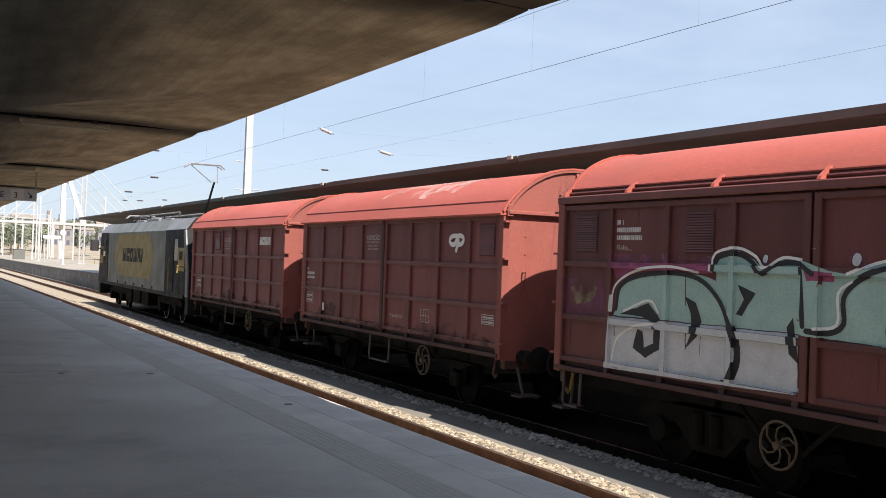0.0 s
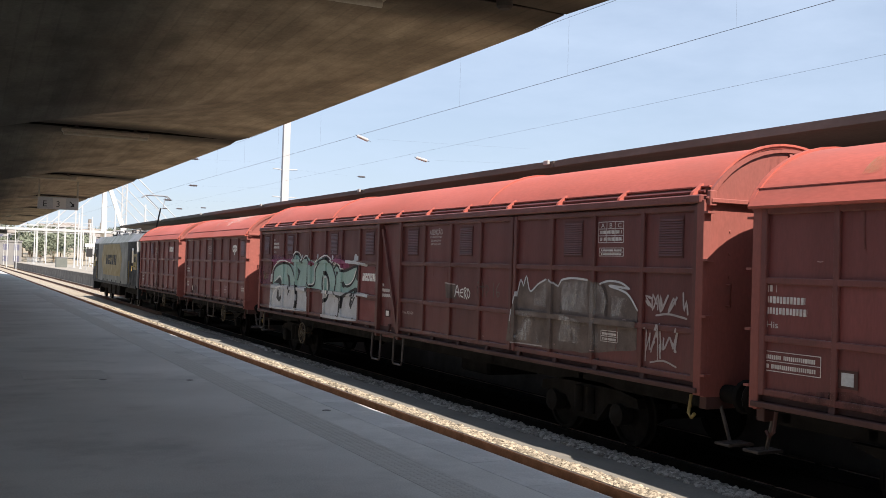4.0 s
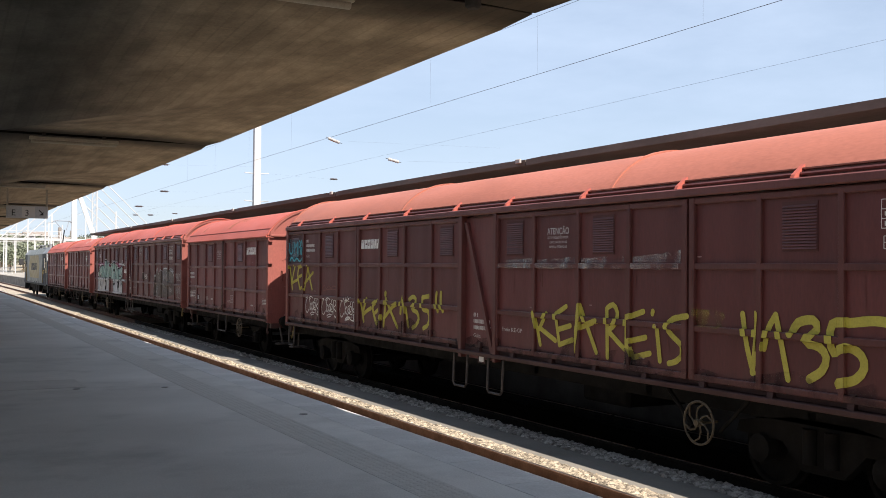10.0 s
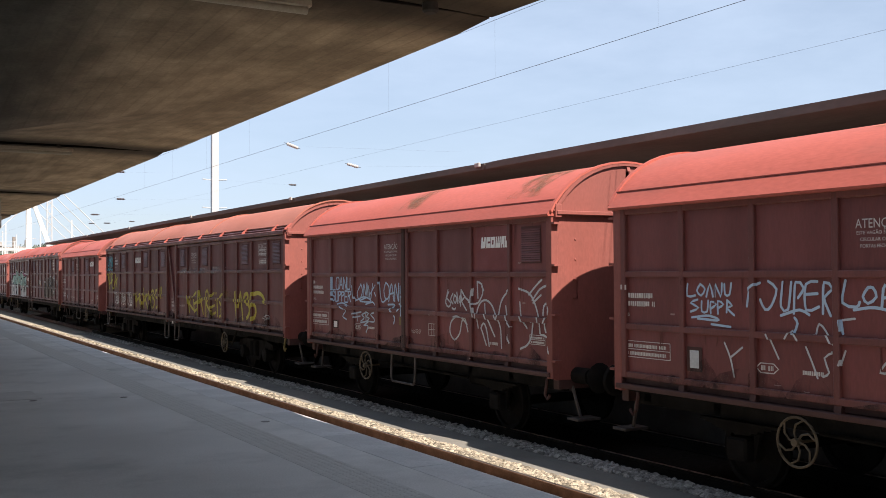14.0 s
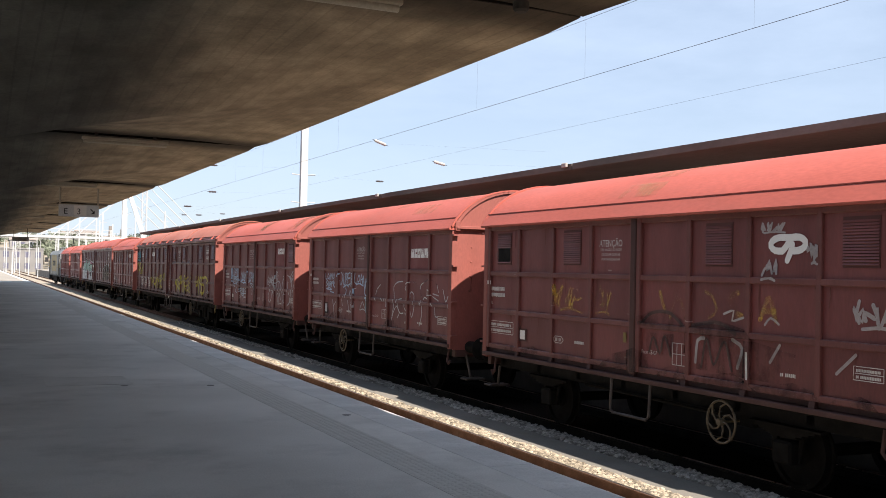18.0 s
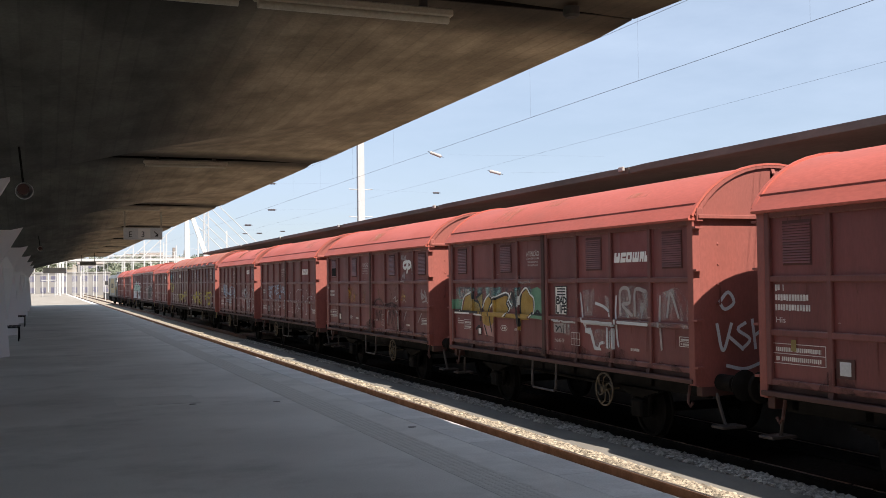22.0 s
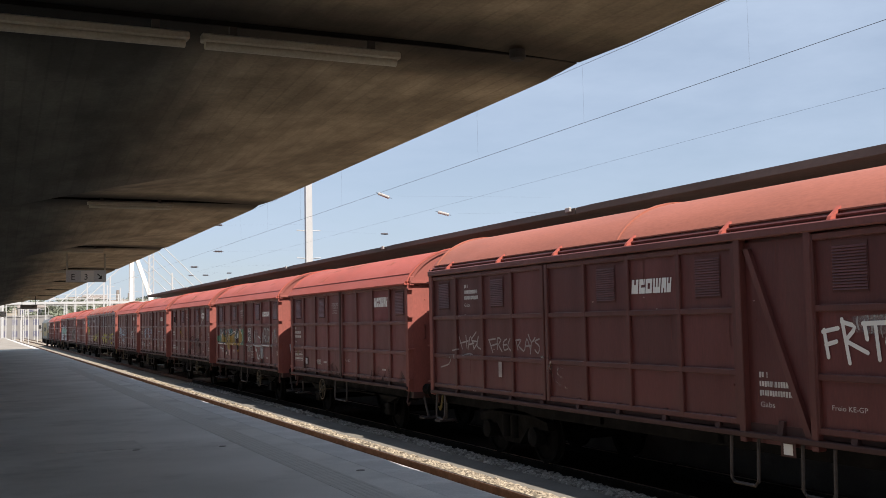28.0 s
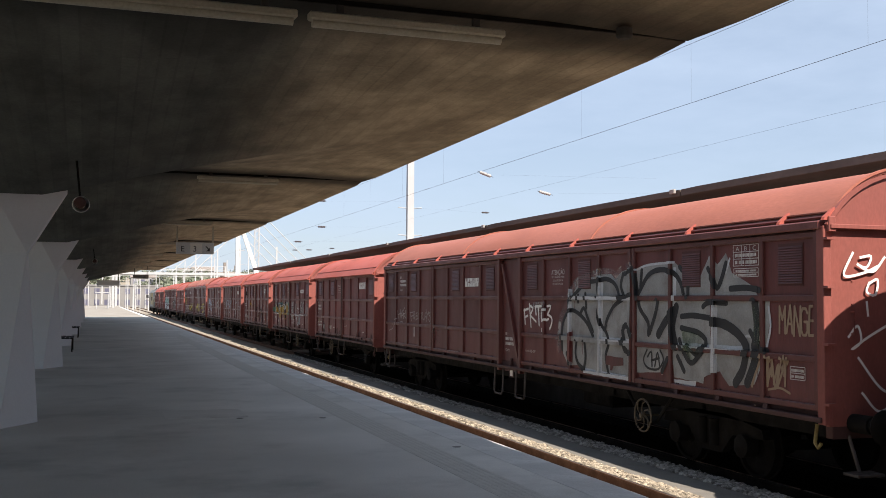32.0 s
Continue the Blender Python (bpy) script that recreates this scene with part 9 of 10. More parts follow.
    Build().tube([(0.5, -3.6, 4.22), (0.5, 5.2, 4.22)], 0.03, 6).ob("roof_busbar", M["steel"], w, smooth=True)

    def pantograph(y, raised):
        p = Build().box(-0.6, 0.6, y - 0.7, y + 0.7, 3.95, 4.03, 0.01)
        for x in (-0.5, 0.5):
            for q in (-0.6, 0.6):
                p.tube([(x, y + q, 3.82), (x, y + q, 3.97)], 0.06, 8)
        base = p.ob("pantograph", M["loco_dark"], w, "single-arm pantograph")
        knee, head = ((y - 1.5, 5.28), (y + 0.0, 6.0)) if raised else ((y - 1.2, 4.15), (y + 0.4, 4.25))
        Build().tube([(0, y - 0.25, 4.03), (0, knee[0], knee[1])], 0.042, 8).ob("lower_arm", M["loco_dark"], base, smooth=True)
        for x in (-0.3, 0.3):
            Build().tube([(x * 0.4, knee[0], knee[1]), (x * 1.7, head[0], head[1])], 0.022, 6).ob("upper_arm", M["loco_roof"], base, smooth=True)
        for q in (-0.18, 0.18):
            Build().tube([(-0.75, head[0] + q, head[1] - 0.1), (-0.56, head[0] + q, head[1] + 0.05), (0.56, head[0] + q, head[1] + 0.05), (0.75, head[0] + q, head[1] - 0.1)], 0.026, 6).ob("contact_strip", M["loco_roof"], base, smooth=True)
    pantograph(-5.2, True)
    pantograph(5.6, False)
    for bog in (-5.2, 5.2):
        for dy in (-1.3, 1.3):
            wheelset(w, bog + dy, 0.46, True)
        for s in (-1, 1):
            Build().prism([(bog - 2.0, 0.62), (bog + 2.0, 0.62), (bog + 1.9, 0.85), (bog + 0.6, 0.95), (bog - 0.6, 0.95), (bog - 1.9, 0.85)], "x", *sorted((s * 1.0, s * 1.15))).ob("bogie_frame", M["under"], w)
            for dy in (-1.3, 1.3):
                Build().box(*sorted((s * 1.0, s * 1.25)), bog + dy - 0.18, bog + dy + 0.18, 0.3, 0.66, 0.03).ob("axle_box", M["under"], w)
        Build().box(-0.9, 0.9, bog - 0.6, bog + 0.6, 0.5, 1.05).ob("bolster", M["under"], w)
    for y, l in ((-1.5, 1.2), (0.2, 1.4), (1.9, 1.2)):
        Build().box(-1.3, 1.3, y - l / 2, y + l / 2, 0.4, 1.02, 0.04).ob("equipment_box", M["under"], w)
    return w
LOCO = locomotive((TRACK_B, 44.4, RAIL))

# ---------------------------------------------------------------- platform edge, tactile strip, covers
slab = Build().box(-0.2, 0.24, -0.486, 0.486, -0.09, 0.003, 0.004).mesh("edge_slab", M["edge_slab"])
edge = structure(Build().box(EDGE - 0.42, EDGE, PLAT_END - 0.5, PLAT_END, -0.09, 0.0).ob("platform_edge", M["edge_slab"]), "pale concrete edge slabs of the platform", "edging")
def slabs(parent, x, y0, count):
    for i in range(count):
        o = new("edge_slab", slab)
        o.parent, o.location = parent, (x, y0 + i * 0.98 + 0.49, random.uniform(-0.002, 0.002))
slabs(edge, EDGE - 0.22, 2.0, 100)
b = Build()
for i in range(100):
    b.box(EDGE - 0.42, EDGE + 0.02, 100.05 + i * 0.98, 101.0 + i * 0.98, -0.09, 0.004)
b.box(EDGE - 0.42, EDGE + 0.02, -40, 1.98, -0.09, 0.004)
o = b.ob("edge_slab", M["edge_slab"], edge)
o["kind"] = "stuff"
# far edge in the darker path concrete, toned down for the sun
edge2 = structure(Build().box(12.05, 12.5, -140, PLAT_END + 10, -0.09, 0.004).ob("platform_edge_2", M["path"]), "pale concrete edge of the far platform", "edging")

# warning strip of studded tiles
t = Build().box(-0.198, 0.198, -0.199, 0.199, -0.02, 0.003)
for i in range(6):
    for j in range(6):
        x, y = -0.16 + 0.064 * i, -0.16 + 0.064 * j
        t.add([(x - 0.02, y - 0.02, 0.003), (x + 0.02, y - 0.02, 0.003), (x + 0.02, y + 0.02, 0.003), (x - 0.02, y + 0.02, 0.003), (x - 0.011, y - 0.011, 0.0065), (x + 0.011, y - 0.011, 0.0065), (x + 0.011, y + 0.011, 0.0065), (x - 0.011, y + 0.011, 0.0065)],
              [(0, 1, 5, 4), (1, 2, 6, 5), (2, 3, 7, 6), (3, 0, 4, 7), (4, 5, 6, 7)])
me = t.mesh("tactile_tile", M["tactile"])
strip = structure(Build().box(3.35, 3.76, 2.0, 2.02, -0.02, 0.001).ob("tactile_strip", M["tactile"]), "studded grey tactile warning strip", "paving")
for i in range(110):
    o = new("tactile_tile", me)
    o.parent, o.location = strip, (3.55, 5.0 + 0.4 * i, 0)

def cover(x, y, wx, wy):
    b = Build().box(-wx / 2, wx / 2, -wy / 2, wy / 2, -0.02, 0.003)
    o = tagged(b.ob("access_cover", M["asphalt"], at=(x, y, 0)), "flush asphalt-filled access cover in the platform", "cover", "platform covers")
    for x0, x1, y0, y1 in ((-wx / 2 - 0.02, -wx / 2, -wy / 2, wy / 2), (wx / 2, wx / 2 + 0.02, -wy / 2, wy / 2), (-wx / 2 - 0.02, wx / 2 + 0.02, -wy / 2 - 0.03, -wy / 2), (-wx / 2 - 0.02, wx / 2 + 0.02, wy / 2, wy / 2 + 0.03)):
        Build().box(x0, x1, y0, y1, -0.02, 0.0045).ob("frame_bar", M["asphalt"], o, "worn frame bar")
cover(1.55, 15.4, 1.1, 1.0)
cover(0.9, 38.0, 1.0, 1.0)
for x, y in ((3.12, 14.45), (1.98, 14.7), (4.0, 11.2)):
    tagged(Build().lathe([(0, 0.05), (0.004, 0.05), (0.005, 0.0)], (0, 0, 0.0), "z", 14).ob("drain_cap", M["grimy_wall"], at=(x, y, 0)), "small dark iron drain cap in the asphalt", "drain", "drain caps")

# ---------------------------------------------------------------- canopy fittings
def strip_light(x0, x1, y, z):
    t = thing("strip_light", "unlit pale fluorescent strip light under the canopy", "ceiling lamp", (0, y, z), "canopy lights")
    Build().box(x0, x1, -0.05, 0.05, 0.02, 0.085, 0.012).ob("housing", M["lamp"], t)
    Build().tube([(x0 + 0.03, 0, 0.0), (x1 - 0.03, 0, 0.0)], 0.035, 10).ob("tube", M["lamp"], t, smooth=True)
    for x in (x0 + 0.25, x1 - 0.25):
        Build().box(x - 0.03, x + 0.03, -0.02, 0.02, 0.08, 0.16).ob("bracket", M["soot_wall"], t)
for k in range(0, 8):
    y = JOINT + k * MODULE
    if k == 0:
        strip_light(1.53, 3.18, y, CAN_Z - 0.15)
        strip_light(-0.75, 1.44, y, CAN_Z - 0.15)
    else:
        strip_light(1.75, 3.28, y - 0.1, CAN_Z - 0.11)
    tagged(Build().box(-1.0, CAN_X - 0.05, y - 0.015, y + 0.01, CAN_Z + 0.012, CAN_Z + 0.05).ob("conduit", M["under"]), "dark cable conduit along a canopy joint", "conduit", "canopy conduits")
tagged(Build().lathe([(-0.03, 0.0), (-0.03, 0.05), (-0.01, 0.07), (0.06, 0.07)], (4.2, JOINT - 0.2, CAN_Z - 0.06), "z", 14).ob("junction_box", M["soot_wall"], smooth=True), "round junction box under the canopy", "junction box")

# pale cover boxes over the joints of the far canopy's edge
box = Build().box(-0.04, 0.02, -0.1, 0.1, -0.05, 0.05, 0.012).mesh("joint_cover", M["concrete_top"])
for k in range(6):
    o = new("joint_cover", box)
    o.location = (12.1, JOINT + k * MODULE + 0.2, 4.13)
    tagged(o, "pale sheet metal cover over a joint of the far canopy", "cover", "far canopy joint covers")

# hanging direction sign
s = thing("platform_sign", "hanging grey platform sign with black letters and arrow", "sign", (2.32, 32.3, 3.06), group="")
Build().box(0, 1.14, -0.06, 0.06, 0, 0.36, 0.012).ob("sign_box", M["sign"], s)
Build().box(0.42, 0.78, -0.066, -0.058, 0.03, 0.33).ob("pale_square", M["white"], s, "paler square behind the numeral")
for x in (0.03, 1.11):
    Build().box(x - 0.025, x + 0.025, -0.03, 0.03, 0.0, 0.86, 0.006).ob("hanger", M["lamp"], s, "steel hanger bar")
for ch, x in (("E", 0.13), ("3", 0.5)):
    me = lettering(ch, 0.25, M["black"])
    o = new("letter", me)
    o.parent = s
    o.matrix_basis = Matrix(((1, 0, 0, x), (0, 0, -1, -0.069), (0, 1, 0, 0.07), (0, 0, 0, 1)))
a = Build().prism([(0.88, 0.235), (0.9, 0.255), (0.985, 0.17), (1.015, 0.2), (1.015, 0.09), (0.905, 0.09), (0.935, 0.12), (0.965, 0.15)], "y", -0.069, -0.065)
a.ob("arrow", M["black"], s)

# loudspeakers by the column heads
def speaker(at, r):
    up = under(at[0] - 0.06, at[1] + 0.1, CAN_X - SPINE, SPINE, CAN_Z, 1.03) - at[2]
    t = thing("loudspeaker", "round white loudspeaker with a dark red grille on the column head", "loudspeaker", at, "loudspeakers")
    Build().lathe([(-0.1, r * 0.93), (-0.07, r), (0.12, r * 0.85), (0.2, r * 0.4), (0.2, 0)], (0, 0, 0), "y", 20).ob("shell", M["white"], t, smooth=True)
    Build().lathe([(-0.105, 0.0), (-0.105, r * 0.6), (-0.09, r * 0.68)], (-r * 0.12, -0.01, r * 0.16), "y", 20).ob("grille", M["brown"], t, smooth=True)
    Build().tube([(0, 0.1, 0), (-0.02, 0.1, r + 0.05), (-0.06, 0.1, up + 0.01)], 0.014, 6).ob("bracket", M["under"], t, smooth=True)
speaker((-0.18, 12.55, 2.775), 0.098)
speaker((-0.03, 36.0, 2.9), 0.09)

# benches on the platform spine
def bench(at):
    t = thing("bench", "dark slatted metal platform bench on steel legs", "bench", at, "platform benches")
    for k in range(4):
        Build().box(-0.25 + 0.13 * k, -0.15 + 0.13 * k, -0.9, 0.9, 0.42, 0.45, 0.006).ob("seat_slat", M["loco_dark"], t)
    for k in range(3):
        Build().box(-0.33, -0.30, -0.9, 0.9, 0.52 + 0.12 * k, 0.61 + 0.12 * k, 0.006).ob("back_slat", M["loco_dark"], t)
    for y in (-0.7, 0.7):
        Build().tube([(0.2, y, 0), (0.2, y, 0.42), (-0.28, y, 0.42), (-0.34, y, 0.85)], 0.025, 6).ob("leg_frame", M["under"], t, smooth=True)
        Build().tube([(-0.25, y, 0), (-0.25, y, 0.42)], 0.025, 6).ob("leg", M["under"], t, smooth=True)
bench((-0.85, 34.5, 0))
bench((-0.85, 46.2, 0))

# hung boards near the canopy's end
for at, size, mat, label in (((2.45, 74.0, 3.02), (1.05, 0.12, 0.28), "grimy_wall", "dark departure display hung under the canopy"), ((0.1, 84.0, 2.62), (1.7, 0.12, 0.42), "white", "pale grey information board hung under the canopy")):
    t = thing("display_board", label, "sign", at)
    Build().box(0, size[0], 0, size[1], 0, size[2], 0.02).ob("case", M[mat], t)
    for x in (0.1, size[0] - 0.1):
        Build().tube([(x, 0.06, size[2]), (x, 0.06, CAN_Z - at[2])], 0.02, 6).ob("hanger", M["under"], t)

# ---------------------------------------------------------------- overhead line
OVERHEAD = thing("overhead_line", "thin overhead contact line with droppers, insulators and span wires", "overhead line")


def wire_at(name, x, z, y0, y1, r, sag=0.0, span=24.0, label=""):
    pts = []
    y = y0
    while y <= y1:
        q = ((y - 26.3) / span) % 1.0
        pts.append((x, y, z - sag * 4 * q * (1 - q)))
        y += span / 8
    return Build().tube(pts, r, 5, False).ob(name, M["wire"], OVERHEAD, label)
wire_at("contact_wire", TRACK_B, 5.32, -34, 260, 0.0042, 0.0, label="thin dark overhead contact wire above the goods track")
wire_at("messenger_wire", TRACK_B, 6.75, -34, 260, 0.0035, 0.35, label="thin dark overhead messenger wire")
wire_at("feeder_wire", 12.0, 4.95, -34, 84, 0.0018, 0.0, label="thin dark wire along the far canopy")
for y in (2.4, 6.9, 11.5, 16.0, 20.45, 30.0, 34.5, 39.0, 43.5):
    Build().tube([(TRACK_B, y, 5.32), (TRACK_B, y, 6.5)], 0.0012, 4).ob("dropper", M["wire"], OVERHEAD)
def insulator(x, y, z, mat, tilt, l=0.36):
    b = Build().lathe([(-l / 2, 0.02), (-l * 0.4, 0.05), (-l * 0.3, 0.035), (-l * 0.2, 0.05), (-l * 0.1, 0.035), (0, 0.05), (l * 0.1, 0.035), (l * 0.2, 0.05), (l * 0.3, 0.035), (l * 0.4, 0.05), (l / 2, 0.02)], (0, 0, 0), "x", 10)
    o = b.ob("line_insulator", M[mat], OVERHEAD, "ribbed line insulator", smooth=True, at=(x, y, z))
    o.rotation_euler = (0, radians(tilt), 0)
    Build().tube([(-l * 0.68, 0, 0), (l * 0.68, 0, 0)], 0.008, 5).ob("rod", M["wire"], o)
for x, y, z, mat, tilt in ((10.15, 26.2, 5.18, "glass_white", 18), (12.0, 26.3, 4.74, "glass_white", 12), (18.6, 48.0, 6.12, "dark_insul", 0), (10.2, 48.0, 5.15, "dark_insul", 0), (10.2, 48.0, 6.4, "dark_insul", 0), (10.2, 54.0, 4.75, "dark_insul", 0), (14.5, 78.0, 5.45, "dark_insul", 0), (13.8, 69.0, 5.05, "dark_insul", 0), (17.4, 78.0, 5.65, "dark_insul", 0)):
    insulator(x, y, z, mat, tilt)
    Build().tube([(x + (0.42 if x < 14 else -0.42), y, z), (14.4 if y > 40 else 15.5, y, z + 0.12)], 0.0008, 4).ob("span_wire", M["wire"], OVERHEAD)

def mast(x, y, h, w=0.32, arms=True, lattice=False):
    t = thing("catenary_mast", "tall pale grey steel catenary mast with cross arms", "mast", (x, y, 0 if x > 12 or x < EDGE else -1.2), "catenary masts")
    k = w / 2
    if lattice:
        for sx in (-k, k):
            for sy in (-k, k):
                Build().box(sx - 0.03, sx + 0.03, sy - 0.03, sy + 0.03, 0, h).ob("leg", M["mast"], t)
        n = int(h / 0.6)
        for i in range(n):
            z = h * i / n
            for s in (-k, k):
                Build().tube([(-k, s, z), (k, s, z + h / n)], 0.018, 4).ob("lattice_bar", M["mast"], t)
    else:
        b = Build()
        b.v = [(sx * k * f, sy * k * 0.8 * f, z) for z, f in ((0, 1), (h, 0.8)) for sx, sy in ((-1, -1), (1, -1), (1, 1), (-1, 1))]
        b.f = [(0, 1, 5, 4), (1, 2, 6, 5), (2, 3, 7, 6), (3, 0, 4, 7), (4, 5, 6, 7)]
        b.ob("pole", M["mast"], t)
    Build().box(-k * 1.6, k * 1.6, -k * 1.6, k * 1.6, 0, 0.08, 0.01).ob("base_plate", M["mast"], t)
    if arms:
        for z in arms if isinstance(arms, tuple) else (5.4, 6.9):
            for s in (-1, 1):
                Build().tube([(s * k, 0, z), (s * (k + 0.42), 0, z + 0.03)], 0.025, 5).ob("arm", M["mast"], t)
mast(14.62, 48.0, 14.0, 0.36, (4.85, 6.2))
mast(17.8, 120.0, 13.0, 0.5, False, True)
for x, y, h in ((15.3, 138, 8.2), (14.8, 112, 7.6), (15.8, 150, 8.4), (15.2, 168, 8.6), (16.5, 205, 9.0), (17.2, 236, 9.0), (19.5, 180, 8.8), (22.5, 160, 8.6), (24.0, 200, 9.0), (9.0, 250, 9.0), (7.8, 228, 9.0), (3.6, 240, 9.0), (12.9, 330, 10.0), (27.0, 245, 9.0), (21.5, 128, 8.2), (30.0, 270, 9.2), (11.2, 300, 8.0), (6.2, 215, 6.5), (10.6, 222, 7.0), (13.8, 196, 6.2), (18.4, 190, 5.6), (20.6, 214, 7.6), (23.2, 188, 5.2), (26.0, 212, 6.4), (14.2, 262, 8.2), (5.0, 282, 8.6), (1.6, 262, 8.0), (18.6, 258, 7.4), (23.0, 290, 8.0)):
    mast(x, y, h, 0.2)
g = random.Random(77)
for k in range(16):
    y = g.uniform(170, 330)
    mast(y * math.tan(radians(g.uniform(-1.6, 3.4))), y, g.uniform(4.5, 8.5), 0.12, g.random() < 0.6)
# portal beams across the throat of the station
for y, x0, x1, z in ((205, 3.5, 24.5, 7.2), (245, 3.6, 30.0, 7.4), (300, -2, 34.0, 7.8), (175, -6.5, 3.0, 5.6), (228, -7.5, 4.5, 6.4), (272, -9.0, 6.0, 7.0)):
    t = thing("gantry", "pale steel signal gantry across the tracks", "gantry", (x0, y, 0))
    for dz in (0, 0.7):
        Build().box(0, x1 - x0, -0.06, 0.06, z + dz, z + dz + 0.08).ob("chord", M["mast"], t)
    n = int((x1 - x0) / 1.4)
    for i in range(n):
        a = (x1 - x0) * i / n
        Build().tube([(a, 0, z), (a + (x1 - x0) / n, 0, z + 0.8)], 0.022, 4).ob("web_bar", M["mast"], t)
    for x in (0.2, x1 - x0 - 0.2):
        Build().box(x - 0.11, x + 0.11, -0.11, 0.11, -1.3, z + 0.8).ob("post", M["mast"], t)

# ---------------------------------------------------------------- platform things beyond the canopies
t = thing("equipment_kiosk", "grey sheet metal equipment kiosk on the far platform", "cabinet", (13.6, 152.0, 0))
Build().box(0, 1.5, 0, 1.0, 0, 1.35, 0.03).ob("body", M["loco_grey"], t)
Build().box(-0.05, 1.55, -0.05, 1.05, 1.35, 1.42, 0.02).ob("lid", M["loco_roof"], t)
t = thing("round_lamp", "white round platform lamp on a slim post", "lamp", (15.1, 115.0, 0))
Build().tube([(0, 0, 0), (0, 0, 3.2)], 0.05, 8).ob("post", M["mast"], t, smooth=True)
Build().lathe([(-0.06, 0), (-0.06, 0.3), (0.06, 0.3), (0.06, 0)], (0, 0, 3.4), "y", 20).ob("disc", M["white"], t, smooth=True)
t = thing("name_board", "long white station name board on two posts", "sign", (14.4, 126.0, 0))
Build().box(0, 1.9, -0.04, 0.04, 2.8, 3.15, 0.01).ob("board", M["white"], t)
for x in (0.2, 1.7):
    Build().tube([(x, 0.0, 0), (x, 0.0, 2.9)], 0.05, 8).ob("post", M["mast"], t, smooth=True)
fence = thing("railing", "pale steel railing along the end of the far platform", "railing", (13.2, 170, 0))
for i in range(18):
    Build().box(-0.03, 0.03, i * 2.0 - 0.03, i * 2.0 + 0.03, 0, 1.2).ob("post", M["mast"], fence)
for z in (0.6, 1.15):
    Build().box(-0.02, 0.02, 0, 34, z, z + 0.05).ob("rail", M["mast"], fence)
t = thing("glass_shelter", "small glazed shelter with a pale frame", "shelter", (0.2, 165.0, 0))
for x in (0, 1.7):
    for y in (0, 3.0):
        Build().box(x - 0.05, x + 0.05, y - 0.05, y + 0.05, 0, 2.4).ob("post", M["mast"], t)
Build().box(-0.2, 1.9, -0.2, 3.2, 2.4, 2.52, 0.02).ob("roof", M["mast"], t)

# station building and yard sheds at the end of the platforms
def building(x, y, w, d, h, mat, roof, storeys, label, cols):
    t = thing("building", label, "building", (x, y, -1.3), "buildings beyond the station")
    Build().box(0, w, 0, d, 0, h).ob("wall", M[mat], t)
    if roof == "flat":
        Build().box(-0.2, w + 0.2, -0.2, d + 0.2, h, h + 0.4).ob("parapet", M["facade"], t)
    else:
        Build().prism([(-0.4, h), (d / 2, h + d * 0.25), (d + 0.4, h)], "x", -0.3, w + 0.3).ob("roof", M["tile_roof"], t)
    pane = Build().box(-w / cols * 0.26, w / cols * 0.26, -0.03, 0.05, 0, h / storeys * 0.5).mesh("window", M["pale_glass"])
    for s in range(storeys):
        for c in range(cols):
            o = new("window", pane)
            o.parent, o.location = t, (w * (c + 0.5) / cols, 0, h / storeys * (s + 0.28))
    return t
building(-9, 300, 27, 10, 6.2, "facade", "flat", 2, "long low pale station building with dark openings", 10)
hill = Build()
nx, ny = 40, 12
for j in range(ny + 1):
    for i in range(nx + 1):
        x, y = -120 + 420 * i / nx, 400 + 500 * j / ny
        hill.v.append((x, y, -1.4 + 16 * min(1, j / 5) * (0.7 + 0.3 * math.sin(x * 0.03 + 1)) + 1.5 * noise.noise((x * 0.02, y * 0.02, 0)) * min(1, j)))
for j in range(ny):
    for i in range(nx):
        p = j * (nx + 1) + i
        hill.f.append((p, p + 1, p + nx + 2, p + nx + 1))
structure(hill.ob("hillside", M["ground"], smooth=True), "low dry hillside behind the station", "hill")
g = random.Random(21)
for k in range(26):
    y = g.uniform(470, 680)
    az = radians(g.uniform(0.3, 11))
    x = y * math.tan(az)
    z = 15 * min(1, (y - 400) / 208) * 0.8
    w_, h_ = g.uniform(6, 13), g.uniform(3, 6.5)
    house = building(x, y, w_, 10, h_ + 2, "facade", g.choice(["flat", "gable", "gable"]), 2 if h_ < 8 else 3, "pale rendered house on the hillside", g.choice([3, 4, 5]))
    house.location.z = z - 2
for x, y, h in ((66, 560, 15), (82, 640, 16)):
    tagged(Build().tube([(0, 0, 0), (0, 0, h)], 1.0, 12, True, [1.1, 0.8]).ob("factory_chimney", M["tile_roof"], at=(x, y, 6)), "tall brick factory chimney in the distance", "chimney")

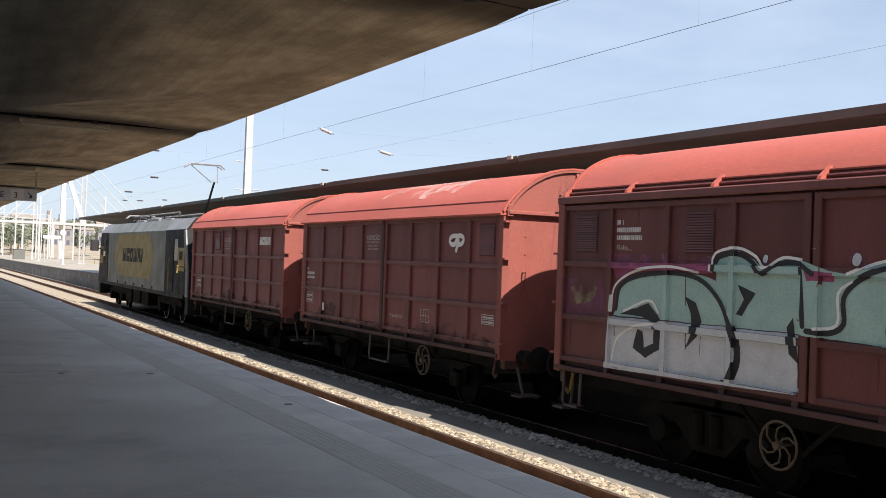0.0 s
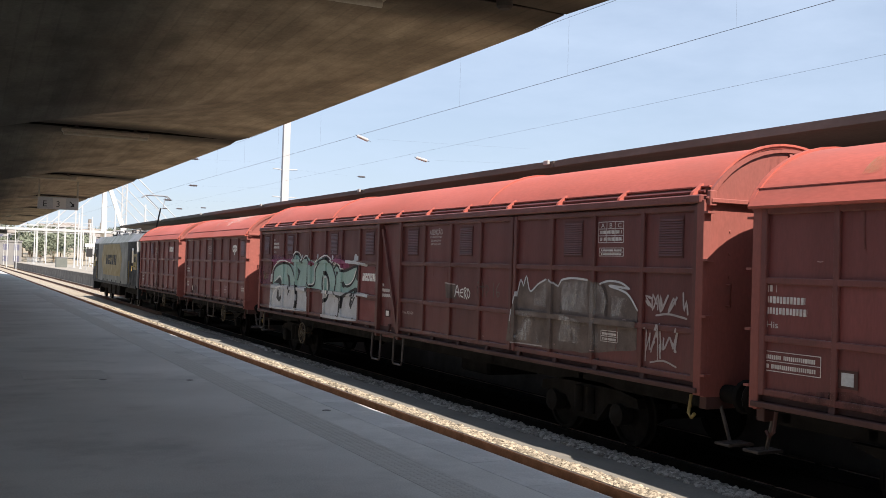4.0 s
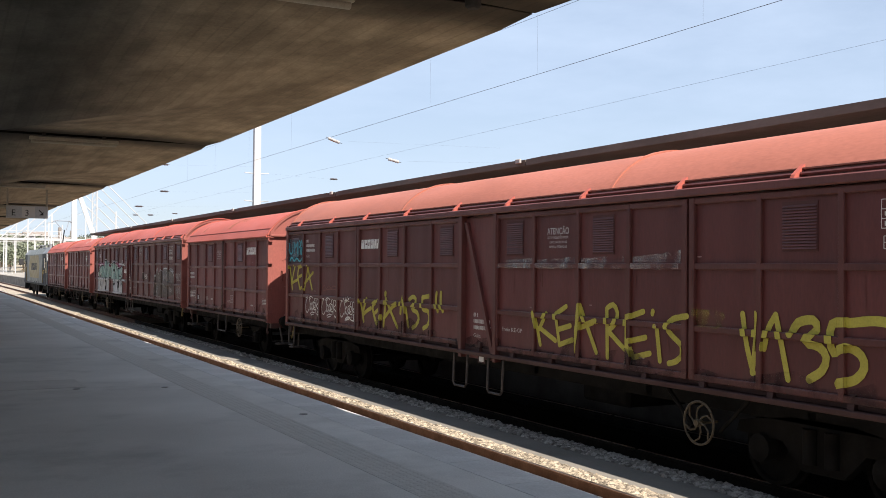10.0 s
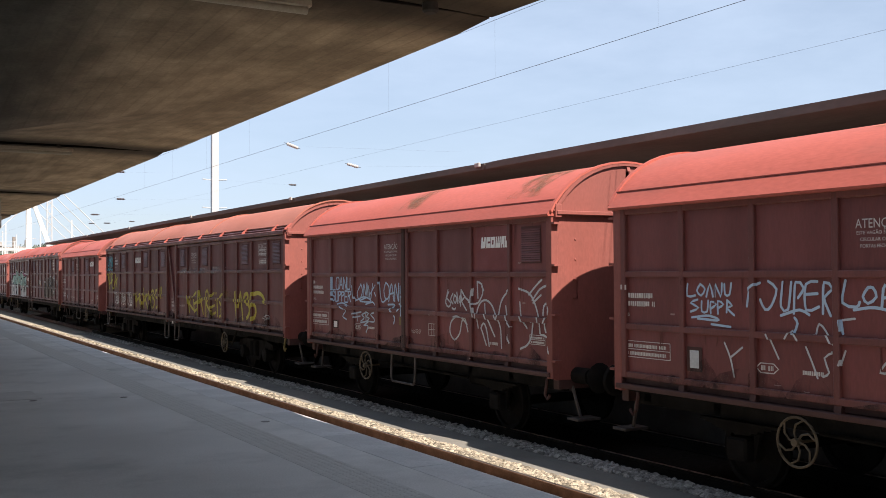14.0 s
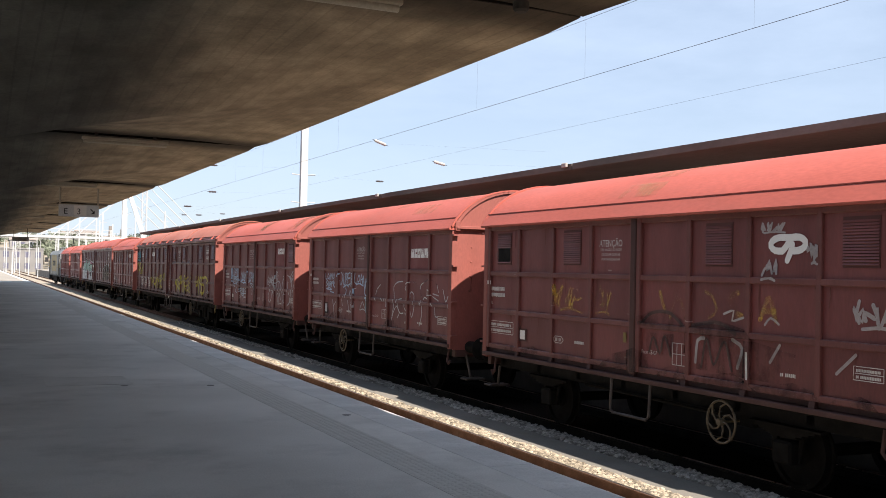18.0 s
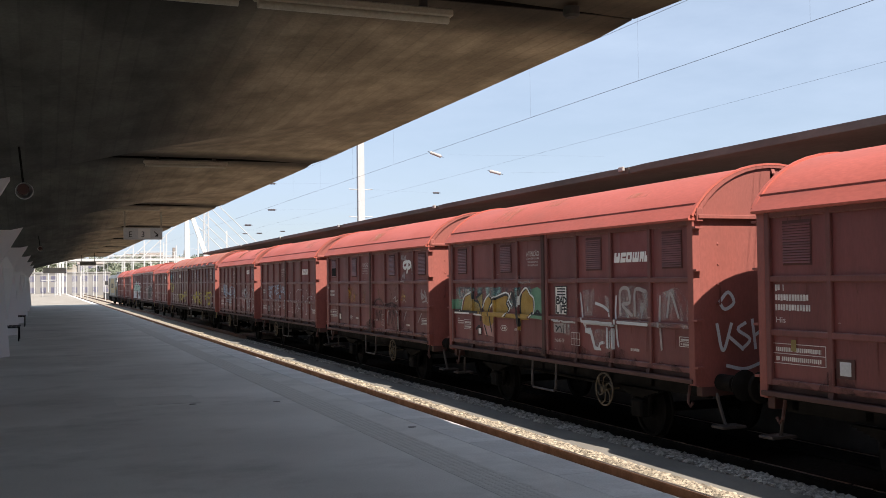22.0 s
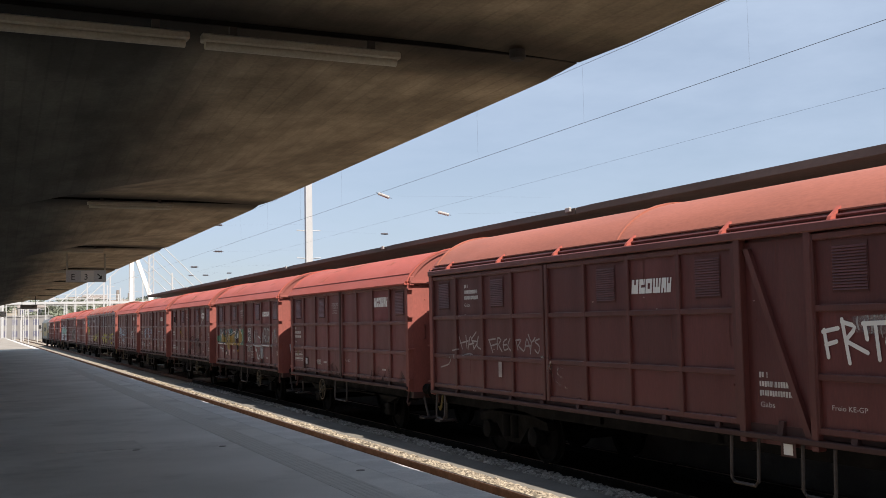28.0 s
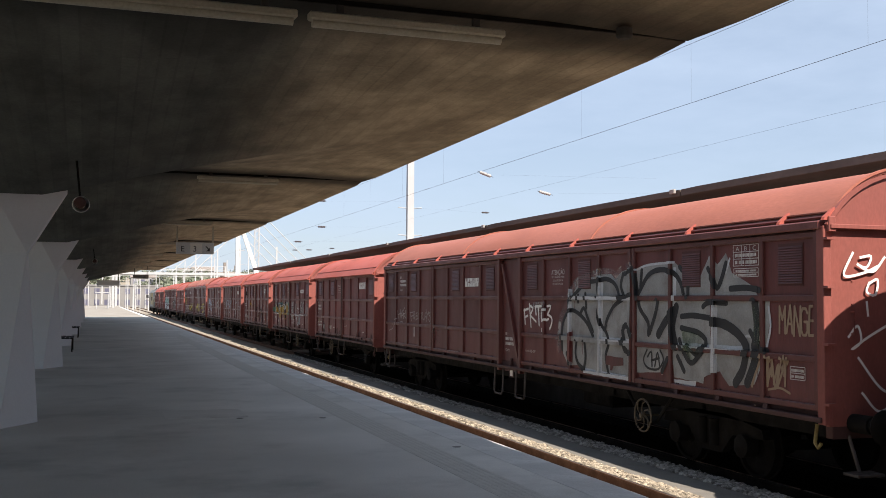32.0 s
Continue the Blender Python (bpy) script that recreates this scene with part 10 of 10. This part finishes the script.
# trees
def tree(at, h, seed):
    g = random.Random(seed)
    t = thing("tree", "leafy green tree on the hillside", "tree", at, "trees")
    Build().tube([(0, 0, 0), (0.1, 0, h * 0.3), (0, 0.1, h * 0.6)], 0.2, 6, True, [0.3, 0.22, 0.1]).ob("trunk", M["bark"], t)
    b = Build()
    lobes = [(g.uniform(-0.28, 0.28) * h, g.uniform(-0.28, 0.28) * h, g.uniform(0.45, 0.85) * h, g.uniform(0.14, 0.24) * h) for _ in range(9)]
    for _ in range(420):
        x, y, z, r = g.choice(lobes)
        d = Vector((g.gauss(0, 1), g.gauss(0, 1), g.gauss(0, 0.8))).normalized() * r * g.uniform(0.6, 1.05)
        c = Vector((x, y, z)) + d
        s = g.uniform(0.25, 0.55) * h / 9
        u = Vector((g.gauss(0, 1), g.gauss(0, 1), g.gauss(0, 1))).normalized() * s
        v = u.orthogonal().normalized() * s * 0.7
        b.add([c - u, c - v, c + u, c + v], [(0, 1, 2, 3)])
    b.ob("crown", M["foliage"], t)
    return t
first = tree((0, 0, 0), 9, 3)
trees = [(random.Random(k).uniform(3.6, 6.6), random.Random(k + 50).uniform(380, 470)) for k in range(16)] + [(random.Random(k).uniform(-1, 11), random.Random(k + 50).uniform(395, 640)) for k in range(60, 112)]
for k, (az, y) in enumerate(trees):
    m = Matrix.Translation((y * math.tan(radians(az)), y, 15 * min(1, max(0, y - 400) / 208) * 0.75 - 1)) @ Matrix.Rotation(k * 1.3, 4, "Z")
    if k == 0:
        first.matrix_basis = m
    else:
        copy_thing(first, m)

# cable-stayed road bridge across the tracks
BR = 320.0
t = thing("cable_stayed_bridge", "white cable-stayed road bridge with a slanted pylon", "bridge", (41.6, BR, 0))
Build().box(-75, 130, -5, 5, 8.6, 9.3).ob("deck", M["mast"], t)
for x in (-70, -48, 48, 75, 105):
    Build().box(x - 0.8, x + 0.8, -2, 2, -1.3, 8.0).ob("pier", M["facade"], t)
Build().prism([(-0.6, -1.3), (0.6, -1.3), (0.5, 37), (-0.5, 37)], "y", -1, 1).ob("pylon", M["white"], t)
Build().prism([(5.6, 9), (6.9, 9), (0.6, 26.5), (-0.4, 26.5)], "y", -0.6, 0.6).ob("pylon_strut", M["white"], t)
for h in (22.5, 25.5, 28.7, 32.0, 35.2):
    for s in (-1, 1):
        Build().tube([(0, 0, h), (s * (h - 9.2) * 1.02, 0, 9.4)], 0.14, 5).ob("stay_cable", M["mast"], t)


# ---------------------------------------------------------------- what moves
def motions():
    """The train rolls along its track and slows; its wheels turn with it."""
    def at(t):
        for (a, p), (c, q) in zip(ROLL, ROLL[1:]):
            if a <= t <= c:
                return p + (q - p) * (t - a) / (c - a)
        return ROLL[-1][1]
    for o in TRAIN + [LOCO]:
        x, y, z = o.location
        walk(o, [(t, pose(x, y + s, z)) for t, s in ROLL])
    turns = [(k / 10, -math.degrees(at(k / 10) / 0.46)) for k in range(321)]
    for o in WHEELS:
        x, y, z = o.location
        walk(o, [(t, pose(x, y, z, a)) for t, a in turns])


motions()
